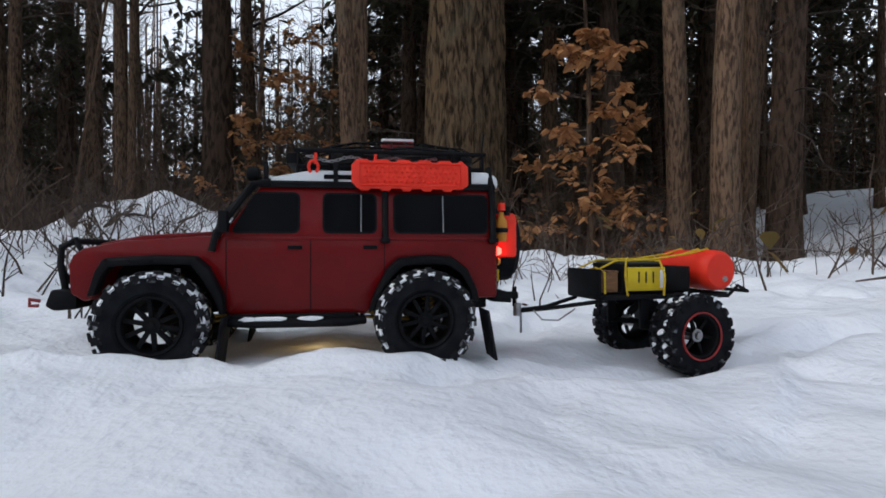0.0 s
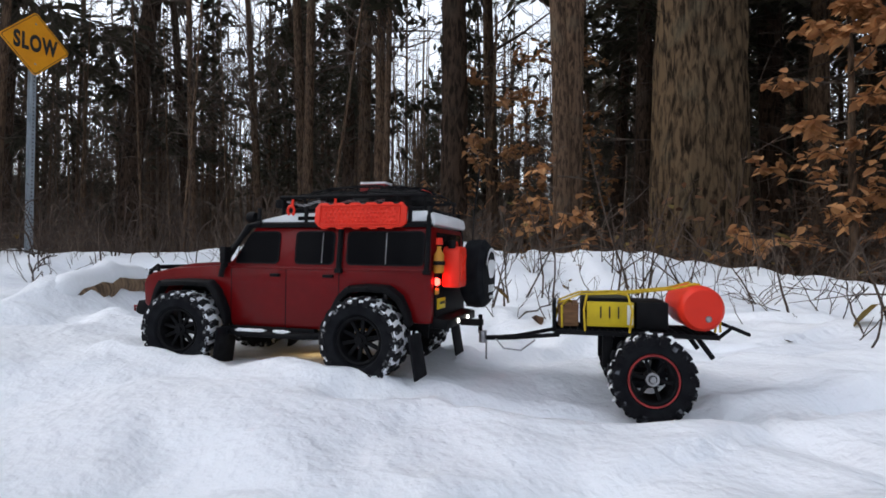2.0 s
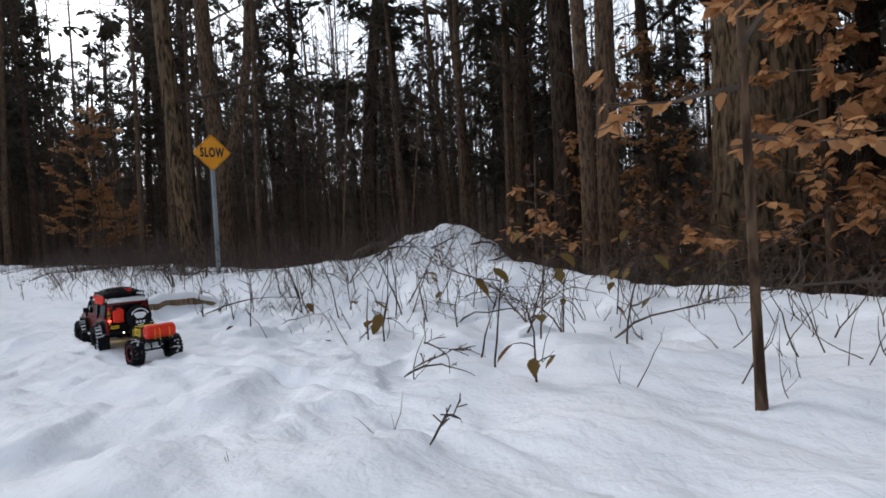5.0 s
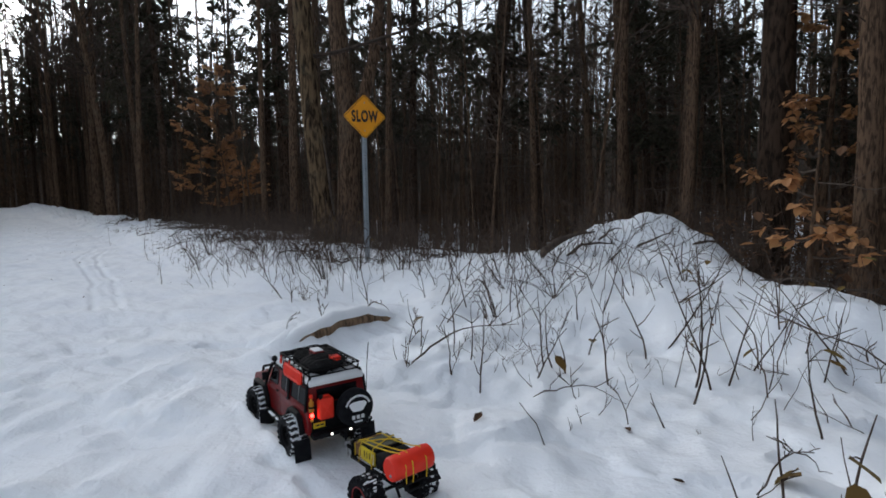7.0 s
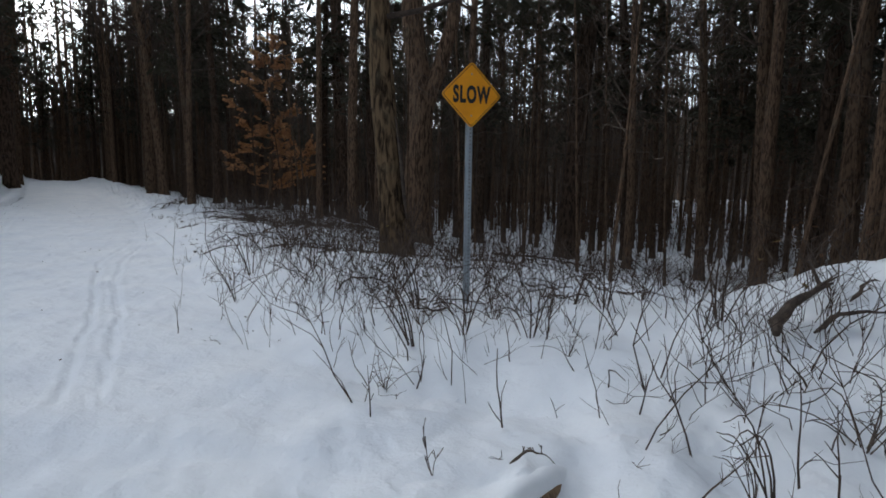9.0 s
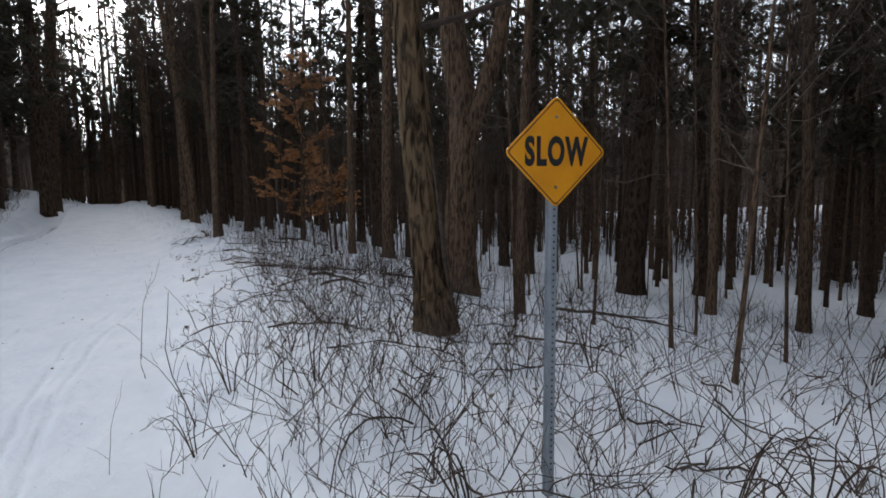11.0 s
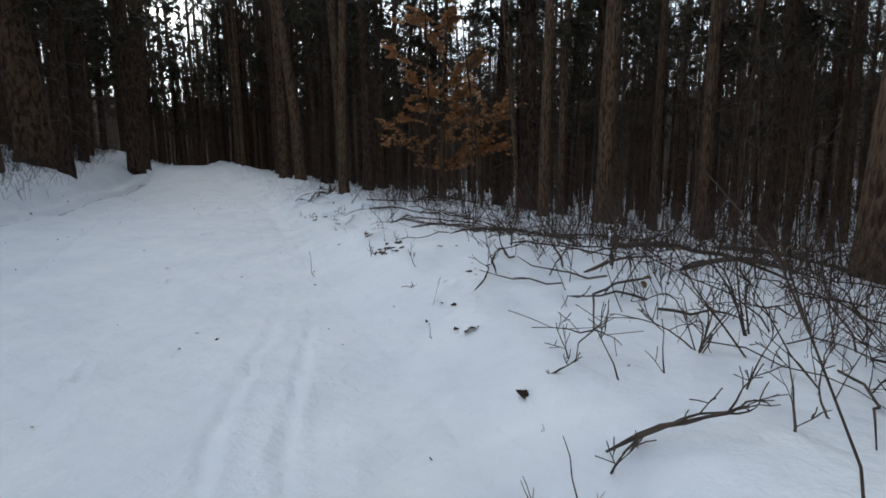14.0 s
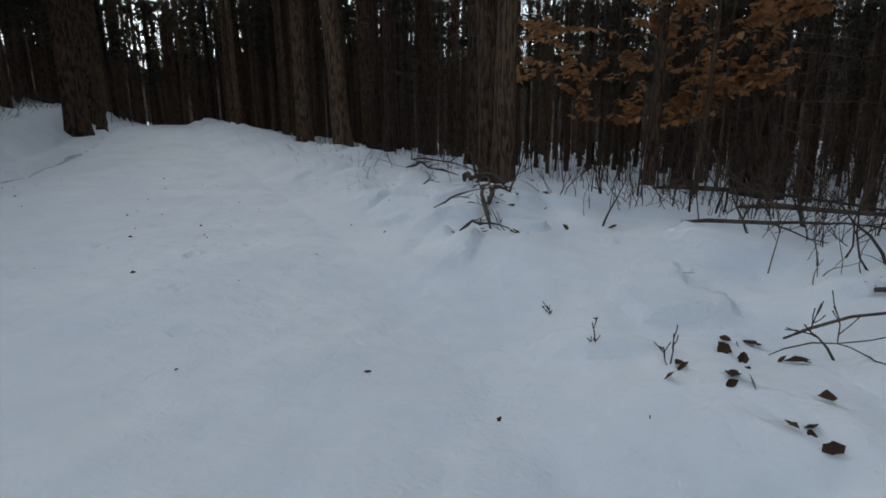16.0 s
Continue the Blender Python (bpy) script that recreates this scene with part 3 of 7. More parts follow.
def pine(rng, height, r):
    pts = trunk_line(rng, height, rng.uniform(0.0, 0.025))
    crown, leaves = Geo(), Geo()
    for _ in range(40):                                   # dead lower whorls
        z = rng.uniform(0.9, 0.5 * height)
        a = rng.uniform(0, 6.283)
        limb(crown, rng, on_line(pts, z), (math.cos(a), math.sin(a), rng.uniform(-0.35, 0.15)), rng.uniform(0.5, 1.7), rng.uniform(0.006, 0.013), 1, -0.03)
    for _ in range(64):
        z = rng.uniform(0.28, 1.0) * height
        a = rng.uniform(0, 6.283)
        reach = rng.uniform(0.9, 2.6) * (1.15 - 0.75 * z / height)
        ends = []
        limb(crown, rng, on_line(pts, z), (math.cos(a), math.sin(a), rng.uniform(-0.2, 0.3)), reach, 0.016, 1, -0.04, 0.14, 3, ends)
        for line in ends:
            for _ in range(14):
                i = rng.randint(0, len(line) - 2)
                q = line[i].lerp(line[i + 1], rng.random())
                tuft(leaves, rng, q + Vector((rng.gauss(0, 0.06), rng.gauss(0, 0.06), rng.gauss(0, 0.05))), rng.uniform(0.16, 0.36))
    return trunk_geo(rng, pts, r, rough=0.03, flare=0.25), crown, leaves


def leaf_spray(geo, rng, p, size):
    """One dry beech leaf: a folded pointed oval that hangs."""
    a = rng.uniform(0, 6.283)
    d = Vector((math.cos(a), math.sin(a), rng.uniform(-1.1, 0.1))).normalized()
    w = d.cross(Vector((rng.uniform(-0.7, 0.7), rng.uniform(-0.7, 0.7), 1))).normalized() * size * rng.uniform(0.24, 0.36)
    k, up = len(geo.v), Vector((0, 0, size * 0.08))
    geo.v += [tuple(p), tuple(p + d * size * 0.35 + w + up), tuple(p + d * size * 0.7 + w * 0.8 + up), tuple(p + d * size), tuple(p + d * size * 0.7 - w * 0.8 + up), tuple(p + d * size * 0.35 - w + up)]
    geo.f += [(k, k + 1, k + 2, k + 3), (k, k + 3, k + 4, k + 5)]


def beech(rng, height, r, sprays=34, leaf=0.075, first=0.5, reach=1.0, per=30):
    """A young beech that keeps its dry leaves, in flat layered sprays."""
    pts = trunk_line(rng, height, 0.03)
    crown, leaves = Geo(), Geo()
    for n in range(sprays):
        z = first + (height - first) * (n / sprays) ** 0.9
        a = n * 2.4 + rng.uniform(-0.4, 0.4)
        ends = []
        limb(crown, rng, on_line(pts, z), (math.cos(a), math.sin(a), rng.uniform(-0.05, 0.35)), reach * rng.uniform(0.6, 1.25) * (1.1 - 0.65 * z / height),
             0.009, 2, 0.0, 0.12, 3, ends, 4)
        if rng.random() < (0.3 if per > 100 else 0.18) + (0.3 if z > 0.58 * height else 0.0):
            continue
        for line in ends:
            for _ in range(per // 5):
                i = rng.randint(0, len(line) - 2)
                q = line[i].lerp(line[i + 1], rng.random())
                leaf_spray(leaves, rng, q, leaf * rng.uniform(0.8, 1.5))
    return trunk_geo(rng, pts, r, 9, flare=0.2), crown, leaves


def tree_parts(root, made, bark, twig, leaf, share):
    """The meshes of one kind, shared by all trees built from it."""
    if "trunk" not in share:
        trunk, crown, leaves = made
        share["trunk"] = trunk.mesh("trunk", bark, angle=80)
        share["crown"] = crown.raw("crown", twig)
        if leaves:
            share["foliage"] = leaves.raw("foliage", leaf)
    for name, me in share.items():
        part(name, me, None, root)


KINDS = []
seeds = random.Random(11)
for n in range(5):
    KINDS.append(("hardwood", hardwood(random.Random(100 + n), seeds.uniform(11, 15), 0.16), BARK, TWIG, None, {}))
for n in range(5):
    KINDS.append(("pine", pine(random.Random(200 + n), seeds.uniform(12, 16), 0.16), PINE_BARK, DEAD_WOOD, NEEDLES, {}))
for n in range(3):
    KINDS.append(("sapling", hardwood(random.Random(300 + n), seeds.uniform(5, 7), 0.045), BARK, PALE_TWIG, None, {}))
for n in range(2):
    KINDS.append(("hardwood", hardwood(random.Random(400 + n), 13.0, 0.16, 4.6), BARK, TWIG, None, {}))
HARD, PINES, SAPS, TWIGGY = range(0, 5), range(5, 10), range(10, 13), range(13, 15)
TREE_LABEL = {
    "hardwood": "bare grey-brown hardwood tree standing in snowy woods",
    "pine": "dark straight pine with dead lower branches and sparse needles",
    "sapling": "thin bare sapling with pale twigs rising from snow",
}
taken = []


def plant(kind, x, y, diameter, turn=None, tall=1.0, label="", tip=(0, 0), rng=seeds):
    name, made, bark, twig, leaf, share = KINDS[kind]
    k = diameter / (0.09 if name == "sapling" else 0.32)
    spin = Matrix.Rotation(rng.uniform(0, 6.283) if turn is None else radians(turn), 4, "Z")
    m = Matrix.Translation((x, y, ground_at(x, y) - 0.02)) @ Matrix.Rotation(radians(tip[0]), 4, "X") @ Matrix.Rotation(radians(tip[1]), 4, "Y") @ spin
    root = thing({"hardwood": "bare_tree", "pine": "pine_tree", "sapling": "sapling"}[name], label or TREE_LABEL[name], "tree", m, group="trees of the wood")
    root.scale = (k, k, tall * max(0.75, min(k, 1.25)))
    tree_parts(root, made, bark, twig, leaf, share)
    taken.append((x, y))
    return root


# the great oak beside the truck, with deep furrows
def great_oak(x, y, r):
    rng = random.Random(5)
    g, sides, rings, top = Geo(), 150, 130, 9.0
    for i in range(rings):
        z = -0.3 + (top + 0.3) * (i / (rings - 1)) ** 1.5
        t = max(z, 0) / 14
        base = r * (1 - 0.5 * t) * (1 + 0.22 * math.exp(-max(z, 0) / 0.45))
        for j in range(sides):
            a = 2 * math.pi * j / sides
            q = Vector((math.cos(a) * 8.5, math.sin(a) * 8.5, z * 1.1))
            furrow = abs(noise.noise(q + 0.5 * noise.noise_vector(q * 0.6))) ** 0.7
            lump = noise.noise(Vector((1.6 * math.cos(a), 1.6 * math.sin(a), z * 0.7)))
            roots = 0.10 * math.exp(-max(z, 0) / 0.25) * math.sin(5 * a + 1)
            k = base * (1 + 0.05 * lump + roots) + 0.055 * furrow - 0.02
            g.v.append((k * math.cos(a) + 0.01 * z, k * math.sin(a), z))
    for i in range(rings - 1):
        for j in range(sides):
            a, b = i * sides + j, i * sides + (j + 1) % sides
            g.f.append((a, b, b + sides, a + sides))
    root = thing("oak_tree", "great old oak with deeply furrowed grey-brown bark in snow", "tree", Matrix.Translation((x, y, ground_at(x, y))), group="trees of the wood")
    part("trunk", g.raw("trunk", OAK_BARK, True), None, root)
    crown = Geo()
    for n in range(16):
        a = rng.uniform(0, 6.283)
        limb(crown, rng, (0, 0, rng.uniform(5.5, 9)), (math.cos(a), math.sin(a), rng.uniform(0.3, 1.0)), rng.uniform(3, 5), 0.12, 2)
    part("crown", crown.raw("crown", TWIG), None, root)
    taken.append((x, y))


great_oak(4.22, 6.61, 0.54)


# the leaning maple beside the sign
def leaning_maple(x, y):
    rng = random.Random(8)
    root = thing("maple_tree", "leaning brown maple with flaking bark among brush", "tree", Matrix.Translation((x, y, ground_at(x, y))), group="trees of the wood")
    lean = [Vector((0.02, 0, -0.2)), Vector((0.02, 0, 0)), Vector((0, 0.0, 0.15)), Vector((-0.04, 0.02, 0.5)), Vector((-0.09, 0.04, 1.0)), Vector((-0.18, 0.06, 1.8)),
            Vector((-0.27, 0.1, 3.0)), Vector((-0.36, 0.14, 4.5)), Vector((-0.5, 0.2, 7.0)), Vector((-0.6, 0.2, 11.0))]
    part("trunk", trunk_geo(rng, lean, 0.165, 48, 0.2, 0.3).mesh("trunk", OAK_BARK, angle=80), None, root)
    split = Geo().tube([(0.16, -0.06, 0.42), (0.13, -0.08, 0.7), (0.09, -0.08, 1.1), (0.02, -0.07, 1.6)], [0.012, 0.022, 0.02, 0.006], 6)
    part("loose_bark", split, DEAD_WOOD, root, "long strip of loose dark bark")
    crown = Geo()
    limb(crown, rng, (0.14, 0.0, 0.05), (0.35, -0.2, 0.9), 0.7, 0.014, 1, 0.0, 0.2, 5)
    # a long bare bough that reaches across behind the sign
    limb(crown, rng, (-0.25, 0.1, 2.75), (0.9, -0.15, 0.12), 2.6, 0.035, 2, 0.02, 0.08, 6)
    for n in range(14):
        a = rng.uniform(0, 6.283)
        limb(crown, rng, on_line(lean, rng.uniform(3.5, 10)), (math.cos(a), math.sin(a), 0.6), rng.uniform(1.2, 2.6), 0.04, 2)
    part("crown", crown.raw("crown", TWIG), None, root)
    taken.append((x, y))


# the grey tree behind it, which forks above head height
def forked_tree(x, y):
    rng = random.Random(18)
    root = thing("maple_tree", "grey maple that forks above head height in snow", "tree", Matrix.Translation((x, y, ground_at(x, y))), group="trees of the wood")
    stem = [Vector((0, 0, -0.2)), Vector((0, 0, 0)), Vector((0, 0, 0.2)), Vector((-0.01, 0, 0.6)), Vector((0, 0, 1.2)), Vector((0.03, 0, 1.8)), Vector((0.05, 0, 2.35)),
            Vector((0.0, 0.02, 2.8)), Vector((-0.1, 0.04, 3.4)), Vector((-0.2, 0.06, 5.0)), Vector((-0.25, 0.1, 8.0)), Vector((-0.3, 0.1, 12.0))]
    part("trunk", trunk_geo(rng, stem, 0.23, 32, 0.12, 0.25).mesh("trunk", BARK, angle=80), None, root)
    fork = [Vector((0.06, 0, 1.95)), Vector((0.16, 0.0, 2.35)), Vector((0.36, 0.02, 2.9)), Vector((0.56, 0.05, 3.6)), Vector((0.72, 0.1, 4.8)), Vector((0.85, 0.1, 7.0)), Vector((0.9, 0.2, 10.0))]
    part("fork", Geo().tube(fork, [0.13, 0.135, 0.125, 0.115, 0.1, 0.07, 0.03], 16), BARK, root, "heavy limb leaning out from the fork")
    crown = Geo()
    for n in range(18):
        a = rng.uniform(0, 6.283)
        limb(crown, rng, on_line(stem if n % 2 else fork, rng.uniform(4.0, 10)), (math.cos(a), math.sin(a), 0.6), rng.uniform(1.2, 2.8), 0.035, 2)
    part("crown", crown.raw("crown", TWIG), None, root)
    taken.append((x, y))


leaning_maple(-3.38, 9.8)
forked_tree(-3.93, 12.75)

# young beeches that hold their copper leaves: place, height, girth, first spray, reach
BEECHES = [
    (-10.55, 19.3, 5.0, 0.075, 0.7, 1.7, 46, 125, 1),
    (3.3, 9.6, 4.2, 0.06, 0.7, 1.4, 20, 30, 2),
    (3.6, 4.75, 2.6, 0.04, 0.3, 0.8, 22, 34, 3),
    (5.6, 10.4, 4.6, 0.07, 0.6, 1.5, 26, 30, 5),
    (1.55, 6.05, 1.1, 0.02, 0.3, 0.5, 8, 12, 6),
    (1.29, 1.91, 2.2, 0.0135, 0.7, 0.45, 16, 15, 7),
]
for bx, by, high, girth, first, reach, sprays, per, seed in BEECHES:
    root = thing("beech_tree", "young beech holding copper-brown dry leaves over snow", "tree",
                 Matrix.Translation((bx, by, ground_at(bx, by) - 0.02)), group="young beeches")
    tree_parts(root, beech(random.Random(seed), high, girth, sprays, 0.05 if seed == 7 else 0.085, first, reach, per), BARK, PALE_TWIG, BEECH_LEAF, {})
    taken.append((bx, by))

# trees that can be told apart: place, diameter, sort
NAMED = [
    ((-6.9, 18.6), 0.3, "p"), ((-4.95, 21.3), 0.3, "p"), ((-12.9, 20.0), 0.28, "p"), ((-10.2, 22.5), 0.3, "p"), ((-16.2, 22.9), 0.3, "p"),
    ((-16.9, 13.6), 0.36, "h"), ((-17.9, 15.6), 0.3, "p"), ((-21.5, 18.4), 0.26, "p"), ((-23.14, 21.3), 0.5, "p"), ((-25.2, 23.4), 0.24, "h"),
    ((-1.44, 18.06), 0.56, "p"), ((-0.16, 15.48), 0.18, "h"), ((-7.46, 16.3), 0.17, "h"), 
    ((-11.55, 16.85), 0.18, "h"), ((-11.75, 17.15), 0.2, "h"), ((-18.1, 23.05), 0.34, "h"), ((-18.6, 23.7), 0.3, "h"),
    ((-9.15, 21.74), 0.5, "p"), ((2.3, 6.75), 0.2, "h"), ((2.6, 6.98), 0.27, "h"),
    ((-19.1, 15.74), 0.78, "h"), ((-28.0, 25.2), 0.7, "h"), ((-24.5, 20.5), 0.4, "h"), ((-22.4, 17.2), 0.4, "p"), ((-26.0, 19.4), 0.4, "p"),
    ((-6.52, 16.15), 0.26, "h"), ((-5.84, 16.33), 0.13, "h"), ((-5.22, 14.28), 0.13, "h"), ((-2.94, 11.98), 0.13, "h"), ((-3.96, 19.56), 0.3, "p"), ((0.12, 18.69), 0.3, "p"), ((5.32, 26.14), 0.55, "p"),
    
    ((-15.5, 20.6), 0.3, "h"),
    ((2.5, 12.5), 0.3, "h"), ((1.2, 15.2), 0.2, "h"), ((1.6, 13.0), 0.24, "h"), ((3.3, 15.6), 0.34, "p"),
    ((2.0, 10.7), 0.2, "h"), ((2.82, 9.72), 0.45, "p"), ((1.9, 10.2), 0.12, "h"),
    ((4.0, 4.02), 0.24, "h"), ((3.8, 3.6), 0.26, "h"), ((4.22, 3.48), 0.16, "h"), ((5.2, 3.2), 0.34, "p"), ((1.3, 12.0), 0.2, "h"),
    ((4.6, 1.9), 0.36, "h"), ((6.4, 8.9), 0.4, "p"), ((8.1, 9.9), 0.42, "p"), ((5.8, 8.7), 0.3, "p"), ((5.5, 12.3), 0.32, "h"), ((7.4, 8.0), 0.5, "p"), ((9.0, 8.4), 0.5, "p"),
    ((5.2, 7.0), 0.42, "p"), ((6.4, 5.4), 0.36, "p"), ((7.2, 3.8), 0.3, "h"), ((6.9, 6.6), 0.3, "h"),
    ((8.0, 1.6), 0.34, "h"), ((9.0, 4.6), 0.4, "p"), ((7.0, 0.4), 0.3, "h"), ((10.2, 6.8), 0.36, "p"),
]
for (tx, ty), dia, sort in NAMED:
    form = seeds.choice(HARD if sort == "h" else PINES)
    plant(form, tx, ty, dia)

# the rest of the wood
wood = random.Random(21)
count = 0
for _ in range(6000):
    tx, ty = (wood.uniform(-34, 14), wood.uniform(9, 44)) if wood.random() < 0.72 else (wood.uniform(-26, 26), wood.uniform(-14, 30))
    u, s = (float(v) for v in trail_coords(np.array(tx), np.array(ty)))
    if -4.6 < s < (7.2 if -14 < u < 14 else 4.6) or math.hypot(tx - 0.5, ty - 1.5) < 7.5 or min(math.hypot(tx - a, ty - b) for a, b in taken) < 1.15:
        continue
    if -13 < u < 25 and 0 < s < 13 and wood.random() < 0.88:
        continue
    pick = wood.random()
    if ty < -1.5 or (tx < -12 and ty < 4):
        continue
    if pick < 0.48:
        plant(wood.choice(TWIGGY if pick < 0.3 else HARD), tx, ty, wood.uniform(0.07, 0.2), rng=wood)
    elif pick < (0.58 if -6 < tx < 9 and ty > 8 else 0.76):
        plant(wood.choice(PINES), tx, ty, wood.uniform(0.09, 0.26), rng=wood)
    else:
        plant(wood.choice(SAPS), tx, ty, wood.uniform(0.04, 0.1), rng=wood)
    count += 1
    if count > 330:
        break


for _ in range(48):                                    # the dark wood behind the oak
    tx, ty = wood.uniform(5, 24), wood.uniform(-5, 9)
    if min(math.hypot(tx - a, ty - b) for a, b in taken) > 1.0:
        plant(wood.choice(PINES if wood.random() < 0.75 else HARD), tx, ty, wood.uniform(0.14, 0.36), rng=wood)


for _ in range(105):                                   # the wood on the far side of the trail
    u, s = wood.uniform(3, 40), -3.9 - abs(wood.gauss(0, 5))
    sx_ = s - 1.6 * float(smooth01(6, 28, np.array(u)))
    tx, ty = TRAIL_P[0] + u * TRAIL_U[0] + sx_ * TRAIL_N[0], TRAIL_P[1] + u * TRAIL_U[1] + sx_ * TRAIL_N[1]
    if min(math.hypot(tx - a, ty - b) for a, b in taken) > 0.9:
        plant(wood.choice(HARD if wood.random() < 0.5 else PINES), tx, ty, wood.uniform(0.12, 0.34), rng=wood)


for _ in range(46):                                    # close along the near side of the trail, farther up
    u, s = wood.uniform(17, 36), 3.6 + abs(wood.gauss(0, 3.0))
    sx_ = s - 1.6 * float(smooth01(6, 28, np.array(u)))
    tx, ty = TRAIL_P[0] + u * TRAIL_U[0] + sx_ * TRAIL_N[0], TRAIL_P[1] + u * TRAIL_U[1] + sx_ * TRAIL_N[1]
    if min(math.hypot(tx - a, ty - b) for a, b in taken) > 0.8 and math.hypot(tx + 10.75, ty - 19.4) > 2.2:
        plant(wood.choice(TWIGGY if wood.random() < 0.6 else PINES), tx, ty, wood.uniform(0.1, 0.24), rng=wood)


for _ in range(100):                                    # the wood that closes the end of the trail
    tx, ty = -32 + wood.gauss(0, 7), 33 + wood.gauss(0, 7)
    u, s = (float(v) for v in trail_coords(np.array(tx), np.array(ty)))
    if u > 27 and abs(s - 0.5) > 3.2 - 0.08 * u and min(math.hypot(tx - a, ty - b) for a, b in taken) > 0.8:
        plant(wood.choice(TWIGGY if wood.random() < 0.7 else PINES), tx, ty, wood.uniform(0.14, 0.3), rng=wood)


for _ in range(34):                                    # tall trees beside the trail, before it bends
    u, s = wood.uniform(12, 30), 3.4 + abs(wood.gauss(0, 1.8))
    s -= 1.6 * float(smooth01(6, 28, np.array(u)))
    tx, ty = TRAIL_P[0] + u * TRAIL_U[0] + s * TRAIL_N[0], TRAIL_P[1] + u * TRAIL_U[1] + s * TRAIL_N[1]
    if min(math.hypot(tx - a, ty - b) for a, b in taken) > 0.7 and math.hypot(tx + 10.55, ty - 19.3) > 2.2:
        plant(wood.choice(TWIGGY if wood.random() < 0.6 else PINES), tx, ty, wood.uniform(0.12, 0.24), rng=wood, tall=1.3)


for _ in range(14):                                    # where the trail bends away
    u, s = wood.uniform(22, 33), wood.uniform(0.9, 2.8)
    tx, ty = TRAIL_P[0] + u * TRAIL_U[0] + s * TRAIL_N[0], TRAIL_P[1] + u * TRAIL_U[1] + s * TRAIL_N[1]
    if min(math.hypot(tx - a, ty - b) for a, b in taken) > 0.6:
        plant(wood.choice(TWIGGY if wood.random() < 0.6 else PINES), tx, ty, wood.uniform(0.12, 0.26), rng=wood, tall=1.35)


for _ in range(55):                                    # the dark stand beyond the open floor
    u, s = wood.uniform(-12, 25), 13.5 + abs(wood.gauss(0, 5))
    tx, ty = TRAIL_P[0] + u * TRAIL_U[0] + s * TRAIL_N[0], TRAIL_P[1] + u * TRAIL_U[1] + s * TRAIL_N[1]
    if min(math.hypot(tx - a, ty - b) for a, b in taken) > 0.8:
        plant(wood.choice(wood.choice((TWIGGY, TWIGGY, HARD, PINES))), tx, ty, wood.uniform(0.1, 0.22), rng=wood)


for _ in range(60):                                    # pines behind the oak
    tx, ty = wood.uniform(6, 22), wood.uniform(3, 19)
    if min(math.hypot(tx - a, ty - b) for a, b in taken) > 0.9:
        plant(wood.choice(PINES if wood.random() < 0.7 else TWIGGY), tx, ty, wood.uniform(0.12, 0.3), rng=wood)


for _ in range(64):                                    # slim bare trees and a few pines ahead of the mound
    tx, ty = wood.uniform(-9, 9), wood.uniform(19, 32)
    if min(math.hypot(tx - a, ty - b) for a, b in taken) > 0.8:
        plant(wood.choice(TWIGGY if wood.random() < 0.62 else PINES), tx, ty, wood.uniform(0.09, 0.2), rng=wood, tall=1.15)


for _ in range(36):                                    # young trees past the bend, across the end of the trail
    u, s = wood.uniform(34, 56), wood.gauss(0, 5)
    tx, ty = TRAIL_P[0] + u * TRAIL_U[0] + (s - 1.6) * TRAIL_N[0], TRAIL_P[1] + u * TRAIL_U[1] + (s - 1.6) * TRAIL_N[1]
    if min(math.hypot(tx - a, ty - b) for a, b in taken) > 0.8:
        plant(wood.choice(TWIGGY if wood.random() < 0.75 else PINES), tx, ty, wood.uniform(0.14, 0.24), rng=wood, tall=0.72)


for _ in range(22):                                    # pines farther back, beside the upper trail
    u, s = wood.uniform(6, 24), wood.uniform(11, 19)
    tx, ty = TRAIL_P[0] + u * TRAIL_U[0] + s * TRAIL_N[0], TRAIL_P[1] + u * TRAIL_U[1] + s * TRAIL_N[1]
    if min(math.hypot(tx - a, ty - b) for a, b in taken) > 0.9:
        plant(wood.choice(PINES), tx, ty, wood.uniform(0.12, 0.28), rng=wood)
for _ in range(70):                                    # thin poles between the trees
    u, s = wood.uniform(-13, 16), wood.uniform(4.4, 15)
    tx, ty = TRAIL_P[0] + u * TRAIL_U[0] + s * TRAIL_N[0], TRAIL_P[1] + u * TRAIL_U[1] + s * TRAIL_N[1]
    if min(math.hypot(tx - a, ty - b) for a, b in taken) > 0.45:
        plant(wood.choice(SAPS), tx, ty, wood.uniform(0.025, 0.055), rng=wood, tip=(wood.gauss(0, 3), wood.gauss(0, 3)))


